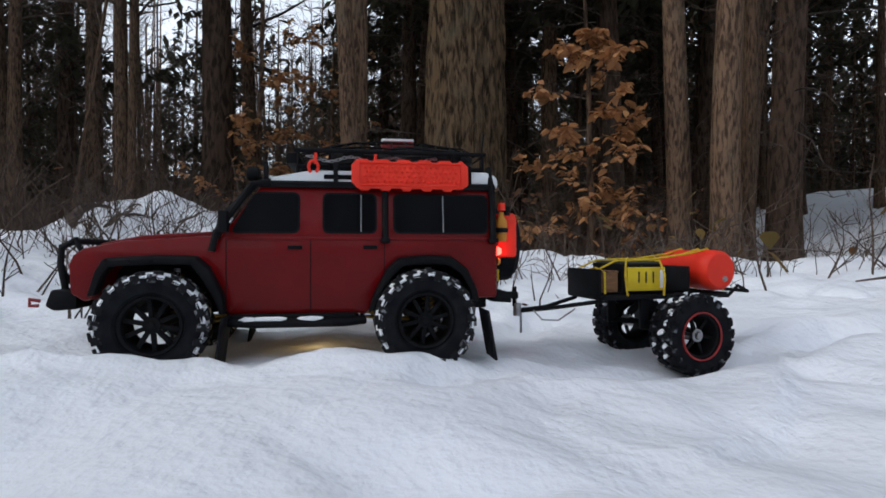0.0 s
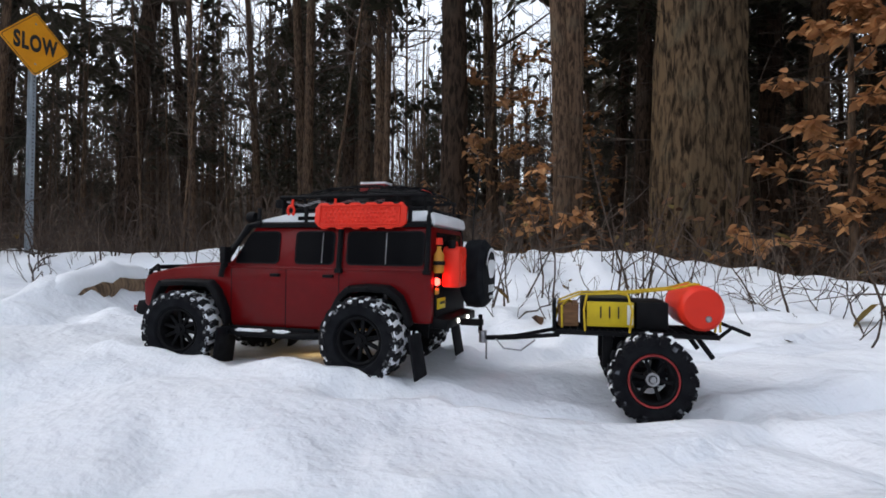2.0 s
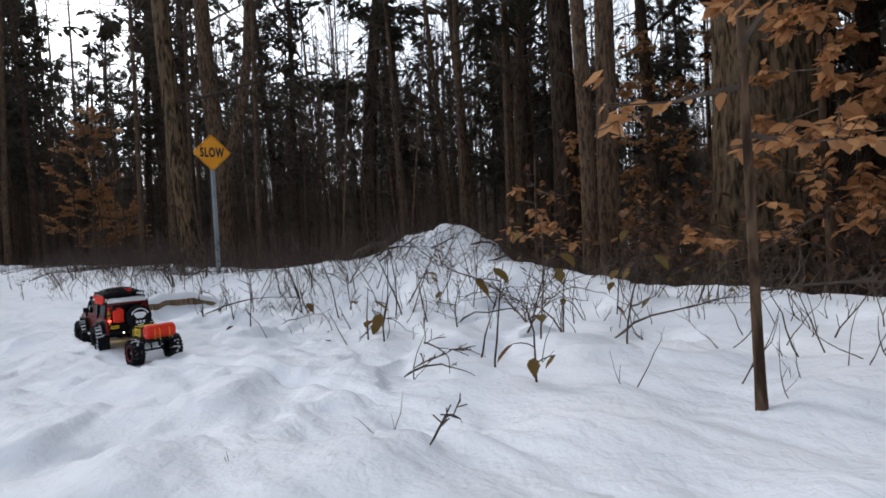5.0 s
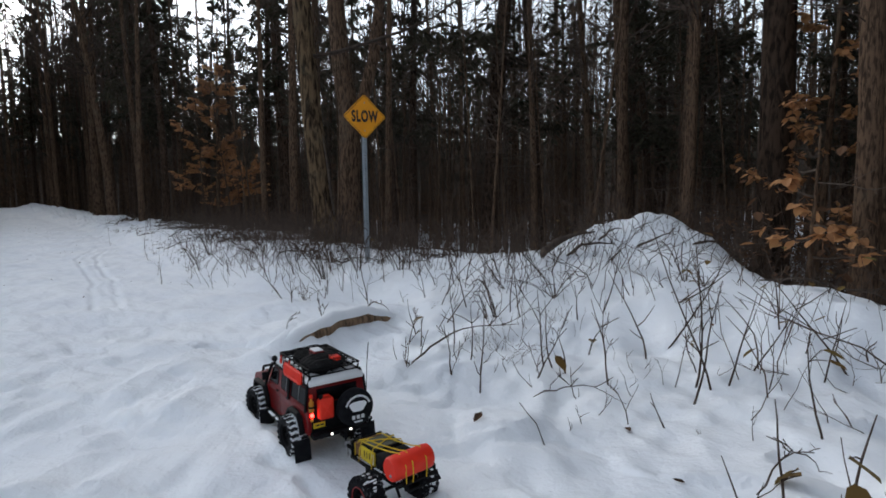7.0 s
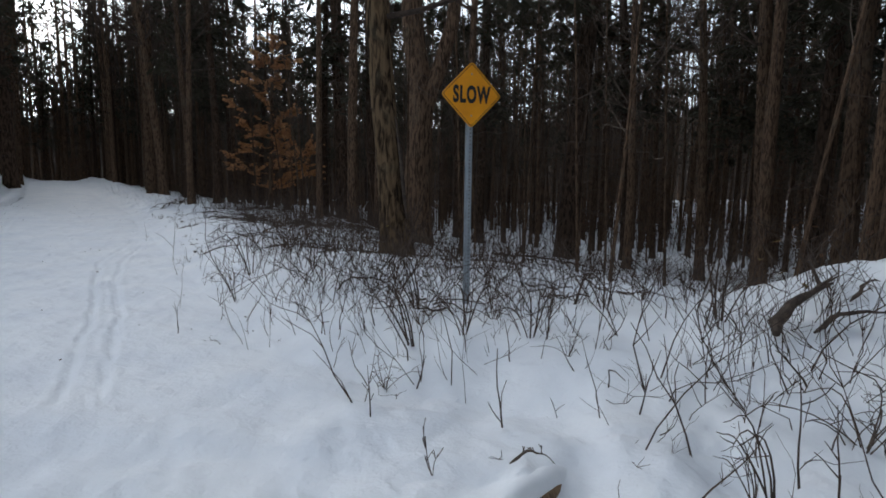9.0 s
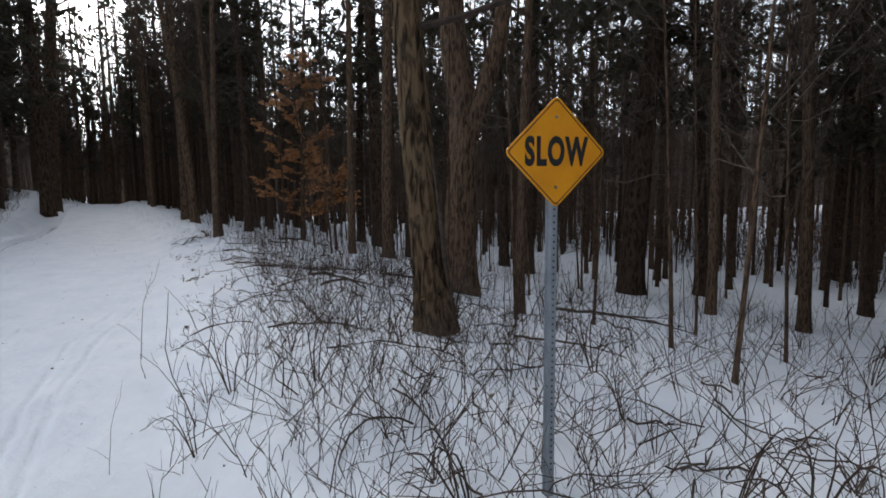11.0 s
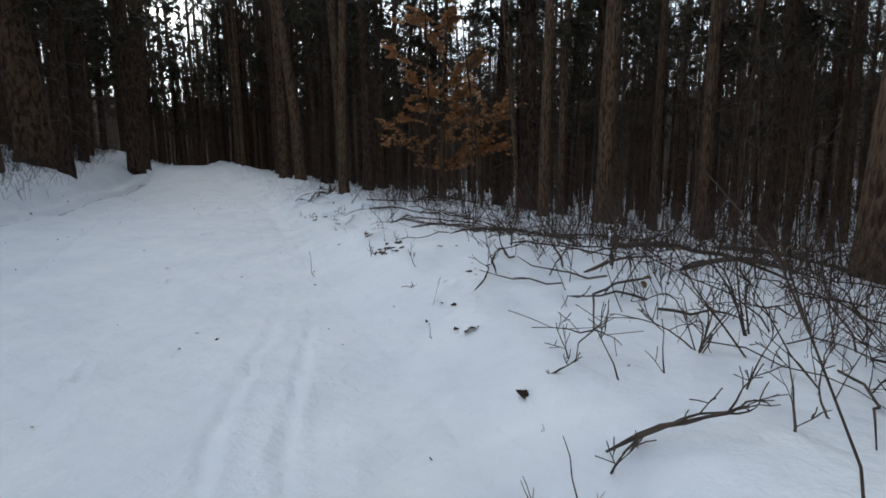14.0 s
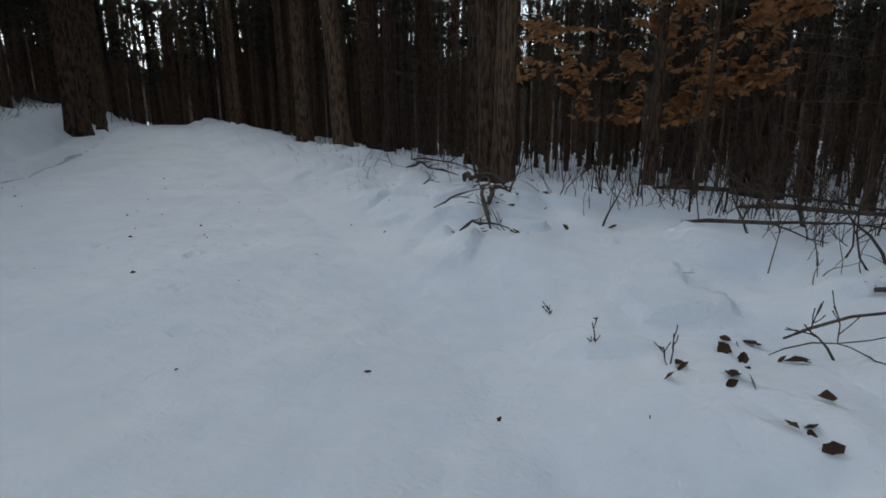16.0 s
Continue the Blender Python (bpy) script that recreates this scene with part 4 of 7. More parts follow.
# far woods all round, too many to count
def far_woods():
    rng = np.random.default_rng(4)
    n = 3400
    ang, rad = rng.uniform(0, 2 * math.pi, n), np.sqrt(rng.uniform(24**2, 74**2, n))
    x, y = -7 + rad * np.cos(ang), 9 + rad * np.sin(ang)
    u, s = trail_coords(x, y)
    keep = (np.abs(s) > 5.0) | (u > 31)
    x, y = x[keep], y[keep]
    z = ground_z(x, y) - 0.3
    g, tw, lf = Geo(), Geo(), Geo()
    r2 = random.Random(9)
    for a, b, c in zip(x, y, z):
        r, high = r2.uniform(0.035, 0.13), r2.uniform(10, 18)
        lx, ly = r2.gauss(0, 0.25), r2.gauss(0, 0.25)
        g.tube([(a, b, c), (a + lx * 0.5, b + ly * 0.5, c + high * 0.5), (a + lx, b + ly, c + high)], [r * 1.1, r * 0.75, r * 0.2], 5, cap=False)
        seen = b - 9 > -0.9 * (a + 7) - 30
        way = math.degrees(math.atan2(a + 1.5, b - 2.8))
        green = seen and r2.random() < (0.75 if 42 < way < 110 else 0.22)
        for _ in range(32 if seen and -80 < way < 105 else 3):
            h = r2.uniform(0.14, 1.0) * high
            t = r2.uniform(0, 6.283)
            reach = r2.uniform(0.6, 2.3)
            p = Vector((a + lx * h / high, b + ly * h / high, c + h))
            q = p + Vector((math.cos(t), math.sin(t), r2.uniform(-0.2, 0.7))) * reach
            tw.tube([p, q], [0.02, 0.007], 3, cap=False)
            for _ in range(2):
                f = p.lerp(q, r2.uniform(0.3, 0.9))
                tw.tube([f, f + Vector((r2.uniform(-1, 1), r2.uniform(-1, 1), r2.uniform(-0.2, 0.9))) * reach * 0.5], [0.011, 0.005], 3, cap=False)
            if green and h > (0.1 if 42 < way < 110 else 0.3) * high:
                for _ in range(7):
                    tuft(lf, r2, p.lerp(q, r2.random()) + Vector((r2.gauss(0, 0.3), r2.gauss(0, 0.3), r2.gauss(0, 0.2))), r2.uniform(0.3, 0.75))
    root = thing("far_woods", "dense bare and evergreen woods receding into the distance", "woods", Matrix.Identity(4), kind="stuff")
    part("trunks", g.raw("trunks", BARK, True), None, root)
    part("boughs", tw.raw("boughs", DEAD_WOOD), None, root)
    part("foliage", lf.raw("foliage", NEEDLES), None, root)


far_woods()


# the wooded rise that closes the distance
def wooded_ridge():
    g, n = Geo(), 1100
    for i in range(n):
        a = 2 * math.pi * i / n
        top = 10.5 + 2.5 * noise.noise(Vector((3 * math.cos(a), 3 * math.sin(a), 0))) + 2.5 * noise.noise(Vector((23 * math.cos(a), 23 * math.sin(a), 4))) + 2.2 * noise.noise(Vector((140 * math.cos(a), 140 * math.sin(a), 7)))
        for r, z in ((84, -3), (90, top * 0.6), (97, top), (110, top * 0.7)):
            g.v.append((-7 + r * math.cos(a), 9 + r * math.sin(a), z))
    for i in range(n):
        for j in range(3):
            a, b = 4 * i + j, 4 * ((i + 1) % n) + j
            g.f.append((a, b, b + 1, a + 1))
    tagged(new("backdrop", g.raw("backdrop", RIDGE, True)), "brown leafless wooded ridge in the distance", "ridge", kind="structure")


RIDGE = material("far_wood", (0.05, 0.04, 0.034), (0.10, 0.08, 0.065), 0.6, 0.95, stretch=(1, 1, 0.25), fine=4, fine_amount=0.5)
wooded_ridge()

# ---- undergrowth ----
def shrub_geo(rng, stems, high, spread, thick=1.0):
    g = Geo()
    for _ in range(stems):
        a, d = rng.uniform(0, 6.283), rng.uniform(0, spread)
        p = Vector((d * math.cos(a), d * math.sin(a), -0.05))
        way = Vector((rng.gauss(0, 0.4), rng.gauss(0, 0.4), 1))
        h = high * rng.uniform(0.35, 1.1)
        pts = bend(rng, p, way, h, 5, 0.2, 0.03)
        r = rng.uniform(0.003, 0.0062) * thick
        g.tube(pts, [r * (1 - 0.13 * i) for i in range(6)], 3, cap=False)
        for _ in range(rng.randint(0, 3)):
            i = rng.randint(1, 4)
            w2 = (pts[i + 1] - pts[i]).normalized() + Vector((rng.uniform(-1, 1), rng.uniform(-1, 1), rng.uniform(-0.1, 0.6)))
            q = bend(rng, pts[i], w2, h * rng.uniform(0.25, 0.5), 3, 0.16, 0.02)
            g.tube(q, [r * 0.6, r * 0.5, r * 0.4, r * 0.3], 3, cap=False)
    return g


def arching_geo(rng, canes, high, thick=1.0):
    """Brambles: canes that rise, arch over and come down again."""
    g = Geo()
    for _ in range(canes):
        a = rng.uniform(0, 6.283)
        reach, h = rng.uniform(0.2, 0.6), high * rng.uniform(0.4, 0.9)
        pts = []
        for i in range(8):
            t = i / 7
            wob = 0.03 * math.sin(5 * t + a)
            pts.append((math.cos(a) * reach * t - math.sin(a) * wob, math.sin(a) * reach * t + math.cos(a) * wob, h * math.sin(min(t * 1.25, 1) * math.pi * 0.62) * (1.15 - 0.25 * t) - 0.03))
        g.tube(pts, [0.005 * thick * (1 - 0.09 * i) for i in range(8)], 4, cap=False)
        for _ in range(2):
            i = rng.randint(2, 6)
            q = bend(rng, pts[i], (rng.uniform(-1, 1), rng.uniform(-1, 1), rng.uniform(0, 0.9)), rng.uniform(0.08, 0.25), 3, 0.2, 0)
            g.tube(q, [0.0035, 0.003, 0.0024, 0.0018], 3, cap=False)
    return g


def leaf_geo(rng, spots, size):
    """Broad limp leaves, folded on the midrib."""
    g = Geo()
    for p in spots:
        a = rng.uniform(0, 6.283)
        out = Vector((math.cos(a), math.sin(a), -0.9 + rng.uniform(-0.3, 0.8))).normalized()
        side = Vector((-math.sin(a), math.cos(a), 0))
        s = size * rng.uniform(0.7, 1.3)
        k = len(g.v)
        prof = [(0, 0), (0.2, 0.22), (0.5, 0.34), (0.8, 0.2), (1, 0)]
        for t, w in prof:
            c = Vector(p) + out * (t * s) + Vector((0, 0, -0.12 * s * t * t))
            g.v += [tuple(c + side * w * s + Vector((0, 0, 0.10 * s * (w > 0)))), tuple(c), tuple(c - side * w * s + Vector((0, 0, 0.10 * s * (w > 0))))]
        for i in range(4):
            b = k + 3 * i
            g.f += [(b, b + 1, b + 4, b + 3), (b + 1, b + 2, b + 5, b + 4)]
    return g


SHRUBS = []
for n in range(7):
    r = random.Random(500 + n)
    SHRUBS.append(shrub_geo(r, r.randint(6, 11), r.uniform(0.35, 0.7), 0.85).raw("shrub", TWIG if n % 2 else PALE_TWIG))
for n in range(1):
    r = random.Random(540 + n)
    SHRUBS.append(arching_geo(r, r.randint(4, 8), r.uniform(0.25, 0.5)).raw("shrub", TWIG if n % 2 else PALE_TWIG))
SPRIGS = [shrub_geo(random.Random(580 + n), 1 + n % 2, 0.22, 0.05, 0.6).raw("sprig", TWIG) for n in range(6)]
LEAFY = leaf_geo(random.Random(3), [(random.Random(i).uniform(-0.2, 0.2), random.Random(i + 50).uniform(-0.2, 0.2), random.Random(i + 90).uniform(0.12, 0.5)) for i in range(4)], 0.085).mesh("foliage", OLIVE_LEAF)


def shrub(x, y, size, rng, leaves=False, form=None):
    root = new("shrub", rng.choice(SHRUBS) if form is None else SHRUBS[form])
    root.matrix_basis = pose(x, y, ground_at(x, y), 0, 0, rng.uniform(0, 360)) @ Matrix.Scale(size, 4)
    tagged(root, "bramble shrub with a few limp brown leaves in snow" if leaves else "bare bramble shrub poking through the snow", "shrub", group="bare shrubs on the bank")
    if leaves:
        part("foliage", LEAFY, None, root)


bush = random.Random(31)
placed, rest = 0, []
CLEAR = [(-0.5, 1.8), (-1.1, 2.6), (-1.3, 3.4), (-1.6, 4.3), (-1.9, 5.3), (-2.2, 5.6), (-2.6, 5.8), (-3.1, 6.0), (-3.7, 6.3), (-4.2, 6.7), (-4.8, 7.1), (-5.4, 7.6), (-6.0, 8.2), (-6.6, 8.7), (-7.9, 9.9), (-9.1, 11.1), (-10.2, 12.5)]
for _ in range(9000):
    u, s = (bush.uniform(-9, 7) if bush.random() < 0.6 else bush.uniform(-13.5, 26)), 0.0
    edge = 1.3 + 1.5 * float(smooth01(-4, -1, np.array(u)))
    s = edge + abs(bush.gauss(0, 1.6)) if bush.random() < 0.62 else bush.uniform(edge, 13)
    if u < -7.5:
        s = bush.uniform(2.2, 8.5)
    dens = 1.0 if s < 4.4 else 0.8
    if s < edge + 0.5 and bush.random() < 0.5 or bush.random() > dens:
        continue
    sx_ = s - 1.6 * float(smooth01(6, 28, np.array(u)))
    x = TRAIL_P[0] + u * TRAIL_U[0] + sx_ * TRAIL_N[0]
    y = TRAIL_P[1] + u * TRAIL_U[1] + sx_ * TRAIL_N[1]
    if math.hypot(x - TRUCK_AT[0], y - TRUCK_AT[1]) < 1.1 or math.hypot(x + 1.1, y - 2.3) < 1.3 or math.hypot(x - 0.2, y - 1.2) < 1.3 or min(math.hypot(x - a, y - b) for a, b in CLEAR[:4]) < 1.0 or min(math.hypot(x - a, y - b) for a, b in CLEAR[4:]) < 0.35:
        continue
    if s > 4.9 and u > -5 and bush.random() < 0.5 or u > 0.5 and bush.random() < 0.75:
        continue
    if placed < 165 and s < 4.9:
        shrub(x, y, bush.uniform(0.35, 0.75), bush, leaves=bush.random() < 0.04)
        placed += 1
    else:
        rest.append((x, y))
    if len(rest) > 440:
        break
for u, s in [(bush.uniform(2, 26), -2.4 - abs(bush.gauss(0, 1.2))) for _ in range(300)]:
    sx_ = s - 1.6 * float(smooth01(6, 28, np.array(u)))
    rest.append((TRAIL_P[0] + u * TRAIL_U[0] + sx_ * TRAIL_N[0], TRAIL_P[1] + u * TRAIL_U[1] + sx_ * TRAIL_N[1]))
for _ in range(46):
    x, y = bush.uniform(0.35, 3.2), bush.uniform(2.1, 6.6)
    if math.hypot(x - 0.3, y - 1.2) > 1.4:
        shrub(x, y, bush.uniform(0.45, 0.9), bush, leaves=bush.random() < 0.3, form=bush.randint(0, 7))
for _ in range(24):                                    # along the crest of the bank, farther up the trail
    u = bush.uniform(-2.5, 10)
    s = 2.75 + abs(bush.gauss(0, 0.55)) - 1.6 * float(smooth01(6, 28, np.array(u)))
    x, y = TRAIL_P[0] + u * TRAIL_U[0] + s * TRAIL_N[0], TRAIL_P[1] + u * TRAIL_U[1] + s * TRAIL_N[1]
    shrub(x, y, bush.uniform(0.4, 0.85), bush, form=bush.randint(0, 6))
for _ in range(300):
    x, y = bush.uniform(1.2, 8), bush.uniform(5.6, 11)
    rest.append((x, y))
for _ in range(16):
    x, y = bush.uniform(-1.0, 0.7), bush.uniform(3.7, 5.7)
    if math.hypot(x - TRUCK_AT[0], y - TRUCK_AT[1]) > 0.75 and x > -1.0 - 0.2 * (y - 4.3):
        shrub(x, y, bush.uniform(0.3, 0.6), bush, leaves=bush.random() < 0.05, form=bush.randint(0, 7))
for _ in range(110):                                   # stems over the open wood floor beside the trail
    u, s = -9.5 + 12 * bush.random() ** 1.2, 2.6 + abs(bush.gauss(0, 4.0))
    s -= 1.6 * float(smooth01(6, 28, np.array(u)))
    rest.append((TRAIL_P[0] + u * TRAIL_U[0] + s * TRAIL_N[0], TRAIL_P[1] + u * TRAIL_U[1] + s * TRAIL_N[1]))
for _ in range(200):
    a, d = bush.uniform(-2.2, 1.3), bush.uniform(4.2, 13)
    rest.append((-1 + d * math.cos(a), 3.2 + d * math.sin(a)))

for _ in range(110):                                   # single sprigs on the open snow
    if bush.random() < 0.55:
        x, y = bush.uniform(-1.6, 2.2), bush.uniform(1.6, 6.2)
    else:
        u = bush.uniform(-7, 12)
        s = 1.3 + 1.1 * float(smooth01(-2, 3, np.array(u))) - abs(bush.gauss(0, 0.35)) + 0.25
        x, y = TRAIL_P[0] + u * TRAIL_U[0] + s * TRAIL_N[0], TRAIL_P[1] + u * TRAIL_U[1] + s * TRAIL_N[1]
    if math.hypot(x - TRUCK_AT[0], y - TRUCK_AT[1]) < 0.85 or min(math.hypot(x - a, y - b) for a, b in CLEAR) < 0.45 or math.hypot(x + 1.1, y - 2.3) < 0.9:
        continue
    twig = new("sprig", bush.choice(SPRIGS))
    twig.matrix_basis = pose(x, y, ground_at(x, y), 0, 0, bush.uniform(0, 360)) @ Matrix.Scale(bush.uniform(0.5, 1.3), 4)
    tagged(twig, "thin dead sprig standing in the snow", "sprig", group="sprigs on the snow")


def underbrush(spots):
    g, rng = Geo(), random.Random(77)
    forms = [shrub_geo(random.Random(600 + n), 7, 0.8, 0.75, 0.9) for n in range(8)] + [arching_geo(random.Random(620 + n), 4, 0.6, 1.2) for n in range(1)]
    for x, y in spots:
        f = rng.choice(forms)
        g.add(f.v, f.f, pose(x, y, ground_at(x, y), 0, 0, rng.uniform(0, 360)) @ Matrix.Scale(rng.uniform(0.45, 1.05), 4))
    tagged(new("underbrush", g.raw("underbrush", TWIG)), "tangled bare underbrush of thin stems in snow", "brush", kind="stuff")


underbrush(rest)


def far_brush():
    g, lv, rng = Geo(), Geo(), random.Random(78)
    for k in range(9500):
        a, d = rng.uniform(0, 6.283), math.sqrt(rng.uniform(13**2, 46**2))
        x, y = -6 + d * math.cos(a), 9 + d * math.sin(a)
        if k % 4 == 0:                                 # the thicket between the oak and the mound
            x, y = rng.uniform(2.4, 12), rng.uniform(4.5, 13)
        if k % 4 == 1:                                 # the brush that hides the feet of the trees beyond the open floor
            u, s = rng.uniform(-16, 30), 19 + abs(rng.gauss(0, 6))
            x, y = TRAIL_P[0] + u * TRAIL_U[0] + s * TRAIL_N[0], TRAIL_P[1] + u * TRAIL_U[1] + s * TRAIL_N[1]
        u, s = (float(v) for v in trail_coords(np.array(x), np.array(y)))
        if -4 < s < 5 and u < 27 or 0 < s < 18 and u < 24 and k % 4 > 1 and k % 5:
            continue
        p = Vector((x, y, ground_at(x, y) - 0.05))
        h = rng.uniform(0.7, 2.6) if k % 4 else rng.uniform(0.4, 1.5)
        q = p + Vector((rng.gauss(0, 0.25), rng.gauss(0, 0.25), 1)) * h
        g.tube([p, q], [0.012, 0.004] if k % 4 else [0.006, 0.002], 3, cap=False)
        if rng.random() < 0.4:
            for _ in range(9):
                leaf_spray(lv, rng, p.lerp(q, rng.uniform(0.4, 1.0)) + Vector((rng.gauss(0, 0.25), rng.gauss(0, 0.25), rng.gauss(0, 0.15))), rng.uniform(0.07, 0.14))
        for _ in range(3):
            b = p.lerp(q, rng.uniform(0.3, 0.95))
            g.tube([b, b + Vector((rng.uniform(-1, 1), rng.uniform(-1, 1), rng.uniform(-0.2, 0.7))) * rng.uniform(0.3, 0.8)], [0.007, 0.003] if k % 4 else [0.004, 0.0015], 3, cap=False)
    root = tagged(new("far_brush", g.raw("far_brush", TWIG)), "brown haze of bare brush under far trees", "brush", kind="stuff")
    part("dead_leaves", lv.raw("dead_leaves", RUST_LEAF), None, root, "rusty dead leaves on the brush")


far_brush()


# ---- fallen wood ----
def fallen(a, b, r, seed, lift=0.03, snow=False, name="fallen_branch", label="dead fallen branch lying on the snow", forks=3):
    rng = random.Random(seed)
    za, zb = ground_at(*a), ground_at(*b)
    root = thing(name, label, "branch" if name != "snowy_log" else "log", pose(a[0], a[1], za))
    n = 9
    pts = []
    bow, way = rng.uniform(-0.09, 0.09), (-(b[1] - a[1]), b[0] - a[0])
    wob = 0.014 * min(1.0, math.hypot(b[0] - a[0], b[1] - a[1]) / 1.1)
    for i in range(n + 1):
        t = i / n
        x, y = a[0] + (b[0] - a[0]) * t, a[1] + (b[1] - a[1]) * t
        arch = bow * math.sin(math.pi * t) + 0.03 * math.sin(7 * t + seed)
        x, y = x + way[0] * arch, y + way[1] * arch
        pts.append((x - a[0] + rng.gauss(0, wob), y - a[1] + rng.gauss(0, wob), max(za + (zb - za) * t, ground_at(x, y)) - za + lift * (0.4 + math.sin(math.pi * t)) + r * 0.3))
    g = Geo().tube(pts, [r * (1 - 0.085 * i) * (0.5 if i == 0 else 1) * rng.uniform(0.88, 1.12) for i in range(n + 1)], 9)
    for _ in range(forks):
        i = rng.randint(2, n - 1)
        limb(g, rng, pts[i], (pts[i][0] - pts[i - 1][0] + rng.uniform(-0.08, 0.08), pts[i][1] - pts[i - 1][1] + rng.uniform(-0.08, 0.08), rng.uniform(0.0, 0.08)), rng.uniform(0.12, 0.35) * math.hypot(b[0] - a[0], b[1] - a[1]), r * 0.45, 1, 0.0, 0.15, 5)
    part("wood", g, DEAD_WOOD, root)
    if snow:
        top = [(p[0] - 0.012 + rng.gauss(0, 0.006), p[1], p[2] + r * 0.5) for p in pts]
        s = Geo().tube(top, [r * (1.0 * math.sin(math.pi * (i + 0.5) / len(top)) ** 0.5) * rng.uniform(0.72, 1.05) for i in range(len(top))], 9)
        part("snow_cap", s, SNOW_CAP, root, "snow lying along the log")
    return root


def snowy_log(a, b, r):
    """A log sunk at both ends, its side bare along the middle, snow drifted over it."""
    rng = random.Random(1)
    root = thing("snowy_log", "half-buried log under a ridge of drifted snow", "log", pose(a[0], a[1], ground_at(*a)))
    n, base = 16, ground_at(*a)
    pts, cap = [], []
    for i in range(n + 1):
        t = i / n
        x, y = a[0] + (b[0] - a[0]) * t, a[1] + (b[1] - a[1]) * t
        g = ground_at(x, y)
        out = math.sin(math.pi * t) ** 0.6
        pts.append((x - a[0] + rng.gauss(0, 0.004), y - a[1], g - base - 0.09 + 0.094 * out))
        cap.append((x - a[0] - 0.014, y - a[1], g - base - 0.08 + 0.122 * out))
    part("wood", Geo().tube(pts, [r * rng.uniform(0.88, 1.1) for _ in pts], 14), LOG_BARK, root)
    s = Geo().tube(cap, [r * rng.uniform(0.92, 1.12) for _ in cap], 14)
    part("snow_cap", s, SNOW_CAP, root, "snow lying along the log")


LOG_BARK = bark_material("log_bark", (0.30, 0.20, 0.125), (0.11, 0.075, 0.05), 40, (0.16, 0.13, 0.09))
snowy_log((-1.66, 4.32), (-1.30, 5.42), 0.04)
FALLEN = [
    ((0.36, 2.45), (0.60, 2.39), 0.0045), ((0.44, 2.82), (0.53, 2.33), 0.005), ((-1.0, 4.13), (-0.55, 5.0), 0.006), ((-5.5, 9.1), (-5.1, 9.42), 0.005),
    ((-11.05, 15.1), (-11.95, 17.2), 0.014), ((-8.6, 13.3), (-6.4, 12.15), 0.011), ((-7.9, 12.6), (-7.2, 13.3), 0.012), ((-6.42, 10.45), (-6.5, 11.0), 0.006), ((-8.52, 13.38), (-8.28, 13.52), 0.012), ((-5.95, 11.1), (-5.5, 11.5), 0.012),
    ((-9.6, 14.6), (-8.2, 14.3), 0.014), ((-9.2, 15.0), (-7.3, 14.2), 0.011), ((-6.9, 13.2), (-5.4, 12.6), 0.011), ((-10.2, 15.4), (-9.0, 15.9), 0.012), ((-8.6, 13.7), (-7.4, 12.9), 0.008), ((-7.9, 13.4), (-6.7, 12.5), 0.009), ((-7.3, 12.2), (-6.3, 12.6), 0.01), ((-9.95, 14.12), (-9.5, 14.3), 0.0025), ((-5.9, 11.7), (-4.8, 11.3), 0.025),
    ((-2.74, 10.2), (-1.68, 9.8), 0.016), ((-4.8, 9.26), (-3.72, 9.4), 0.012), ((-3.82, 8.6), (-3.45, 8.44), 0.009), ((-2.8, 9.6), (-2.45, 9.26), 0.010),
    ((-8.8, 14.6), (-7.0, 13.5), 0.013), ((-8.0, 13.6), (-6.9, 13.1), 0.01), ((-7.4, 12.8), (-6.6, 13.0), 0.012), ((-11.9, 16.9), (-11.35, 16.4), 0.025),
    ((-9.9, 14.35), (-9.1, 14.5), 0.006), ((-6.45, 10.8), (-6.5, 11.5), 0.008), ((-0.32, 6.42), (0.2, 7.1), 0.035), ((-0.1, 6.5), (0.35, 6.72), 0.016),
    ((-1.5, 5.24), (-1.35, 5.32), 0.006), ((0.4, 2.62), (0.66, 2.56), 0.004), ((0.45, 1.66), (0.52, 1.82), 0.003), ((-0.44, 3.95), (-0.1, 3.9), 0.003),
    ((0.11, 3.25), (0.4, 3.45), 0.003), ((0.6, 3.2), (1.05, 3.9), 0.005),
    ((-6.6, 11.6), (-5.5, 11.2), 0.008), ((-5.2, 12.6), (-3.6, 12.2), 0.02), ((-2.6, 12.6), (-0.8, 12.3), 0.025),
    ((-9.8, 16.6), (-8.3, 15.6), 0.02), ((-10.4, 17.9), (-8.6, 17.2), 0.025), ((-13.0, 18.0), (-12.1, 17.2), 0.018),
    ((-13.6, 19.2), (-12.2, 17.6), 0.016), ((-11.5, 15.35), (-11.2, 15.75), 0.006), ((-11.15, 14.85), (-10.95, 15.05), 0.008), ((-11.25, 15.55), (-11.2, 15.85), 0.018), ((-12.3, 16.9), (-12.0, 16.6), 0.007),
    ((-5.4, 11.2), (-4.6, 11.5), 0.02), ((-5.51, 9.09), (-5.1, 9.43), 0.008), ((-5.6, 11.05), (-5.75, 9.6), 0.009),
    ((1.0, 5.5), (1.7, 5.0), 0.008), ((1.6, 4.4), (2.4, 4.9), 0.01), ((2.2, 3.4), (3.0, 2.8), 0.01), ((1.3, 3.1), (2.2, 3.5), 0.007),
]
for n, (a, b, r) in enumerate(FALLEN):
    fallen(a, b, r, 40 + n, lift=0.04 if r < 0.015 else 0.06)
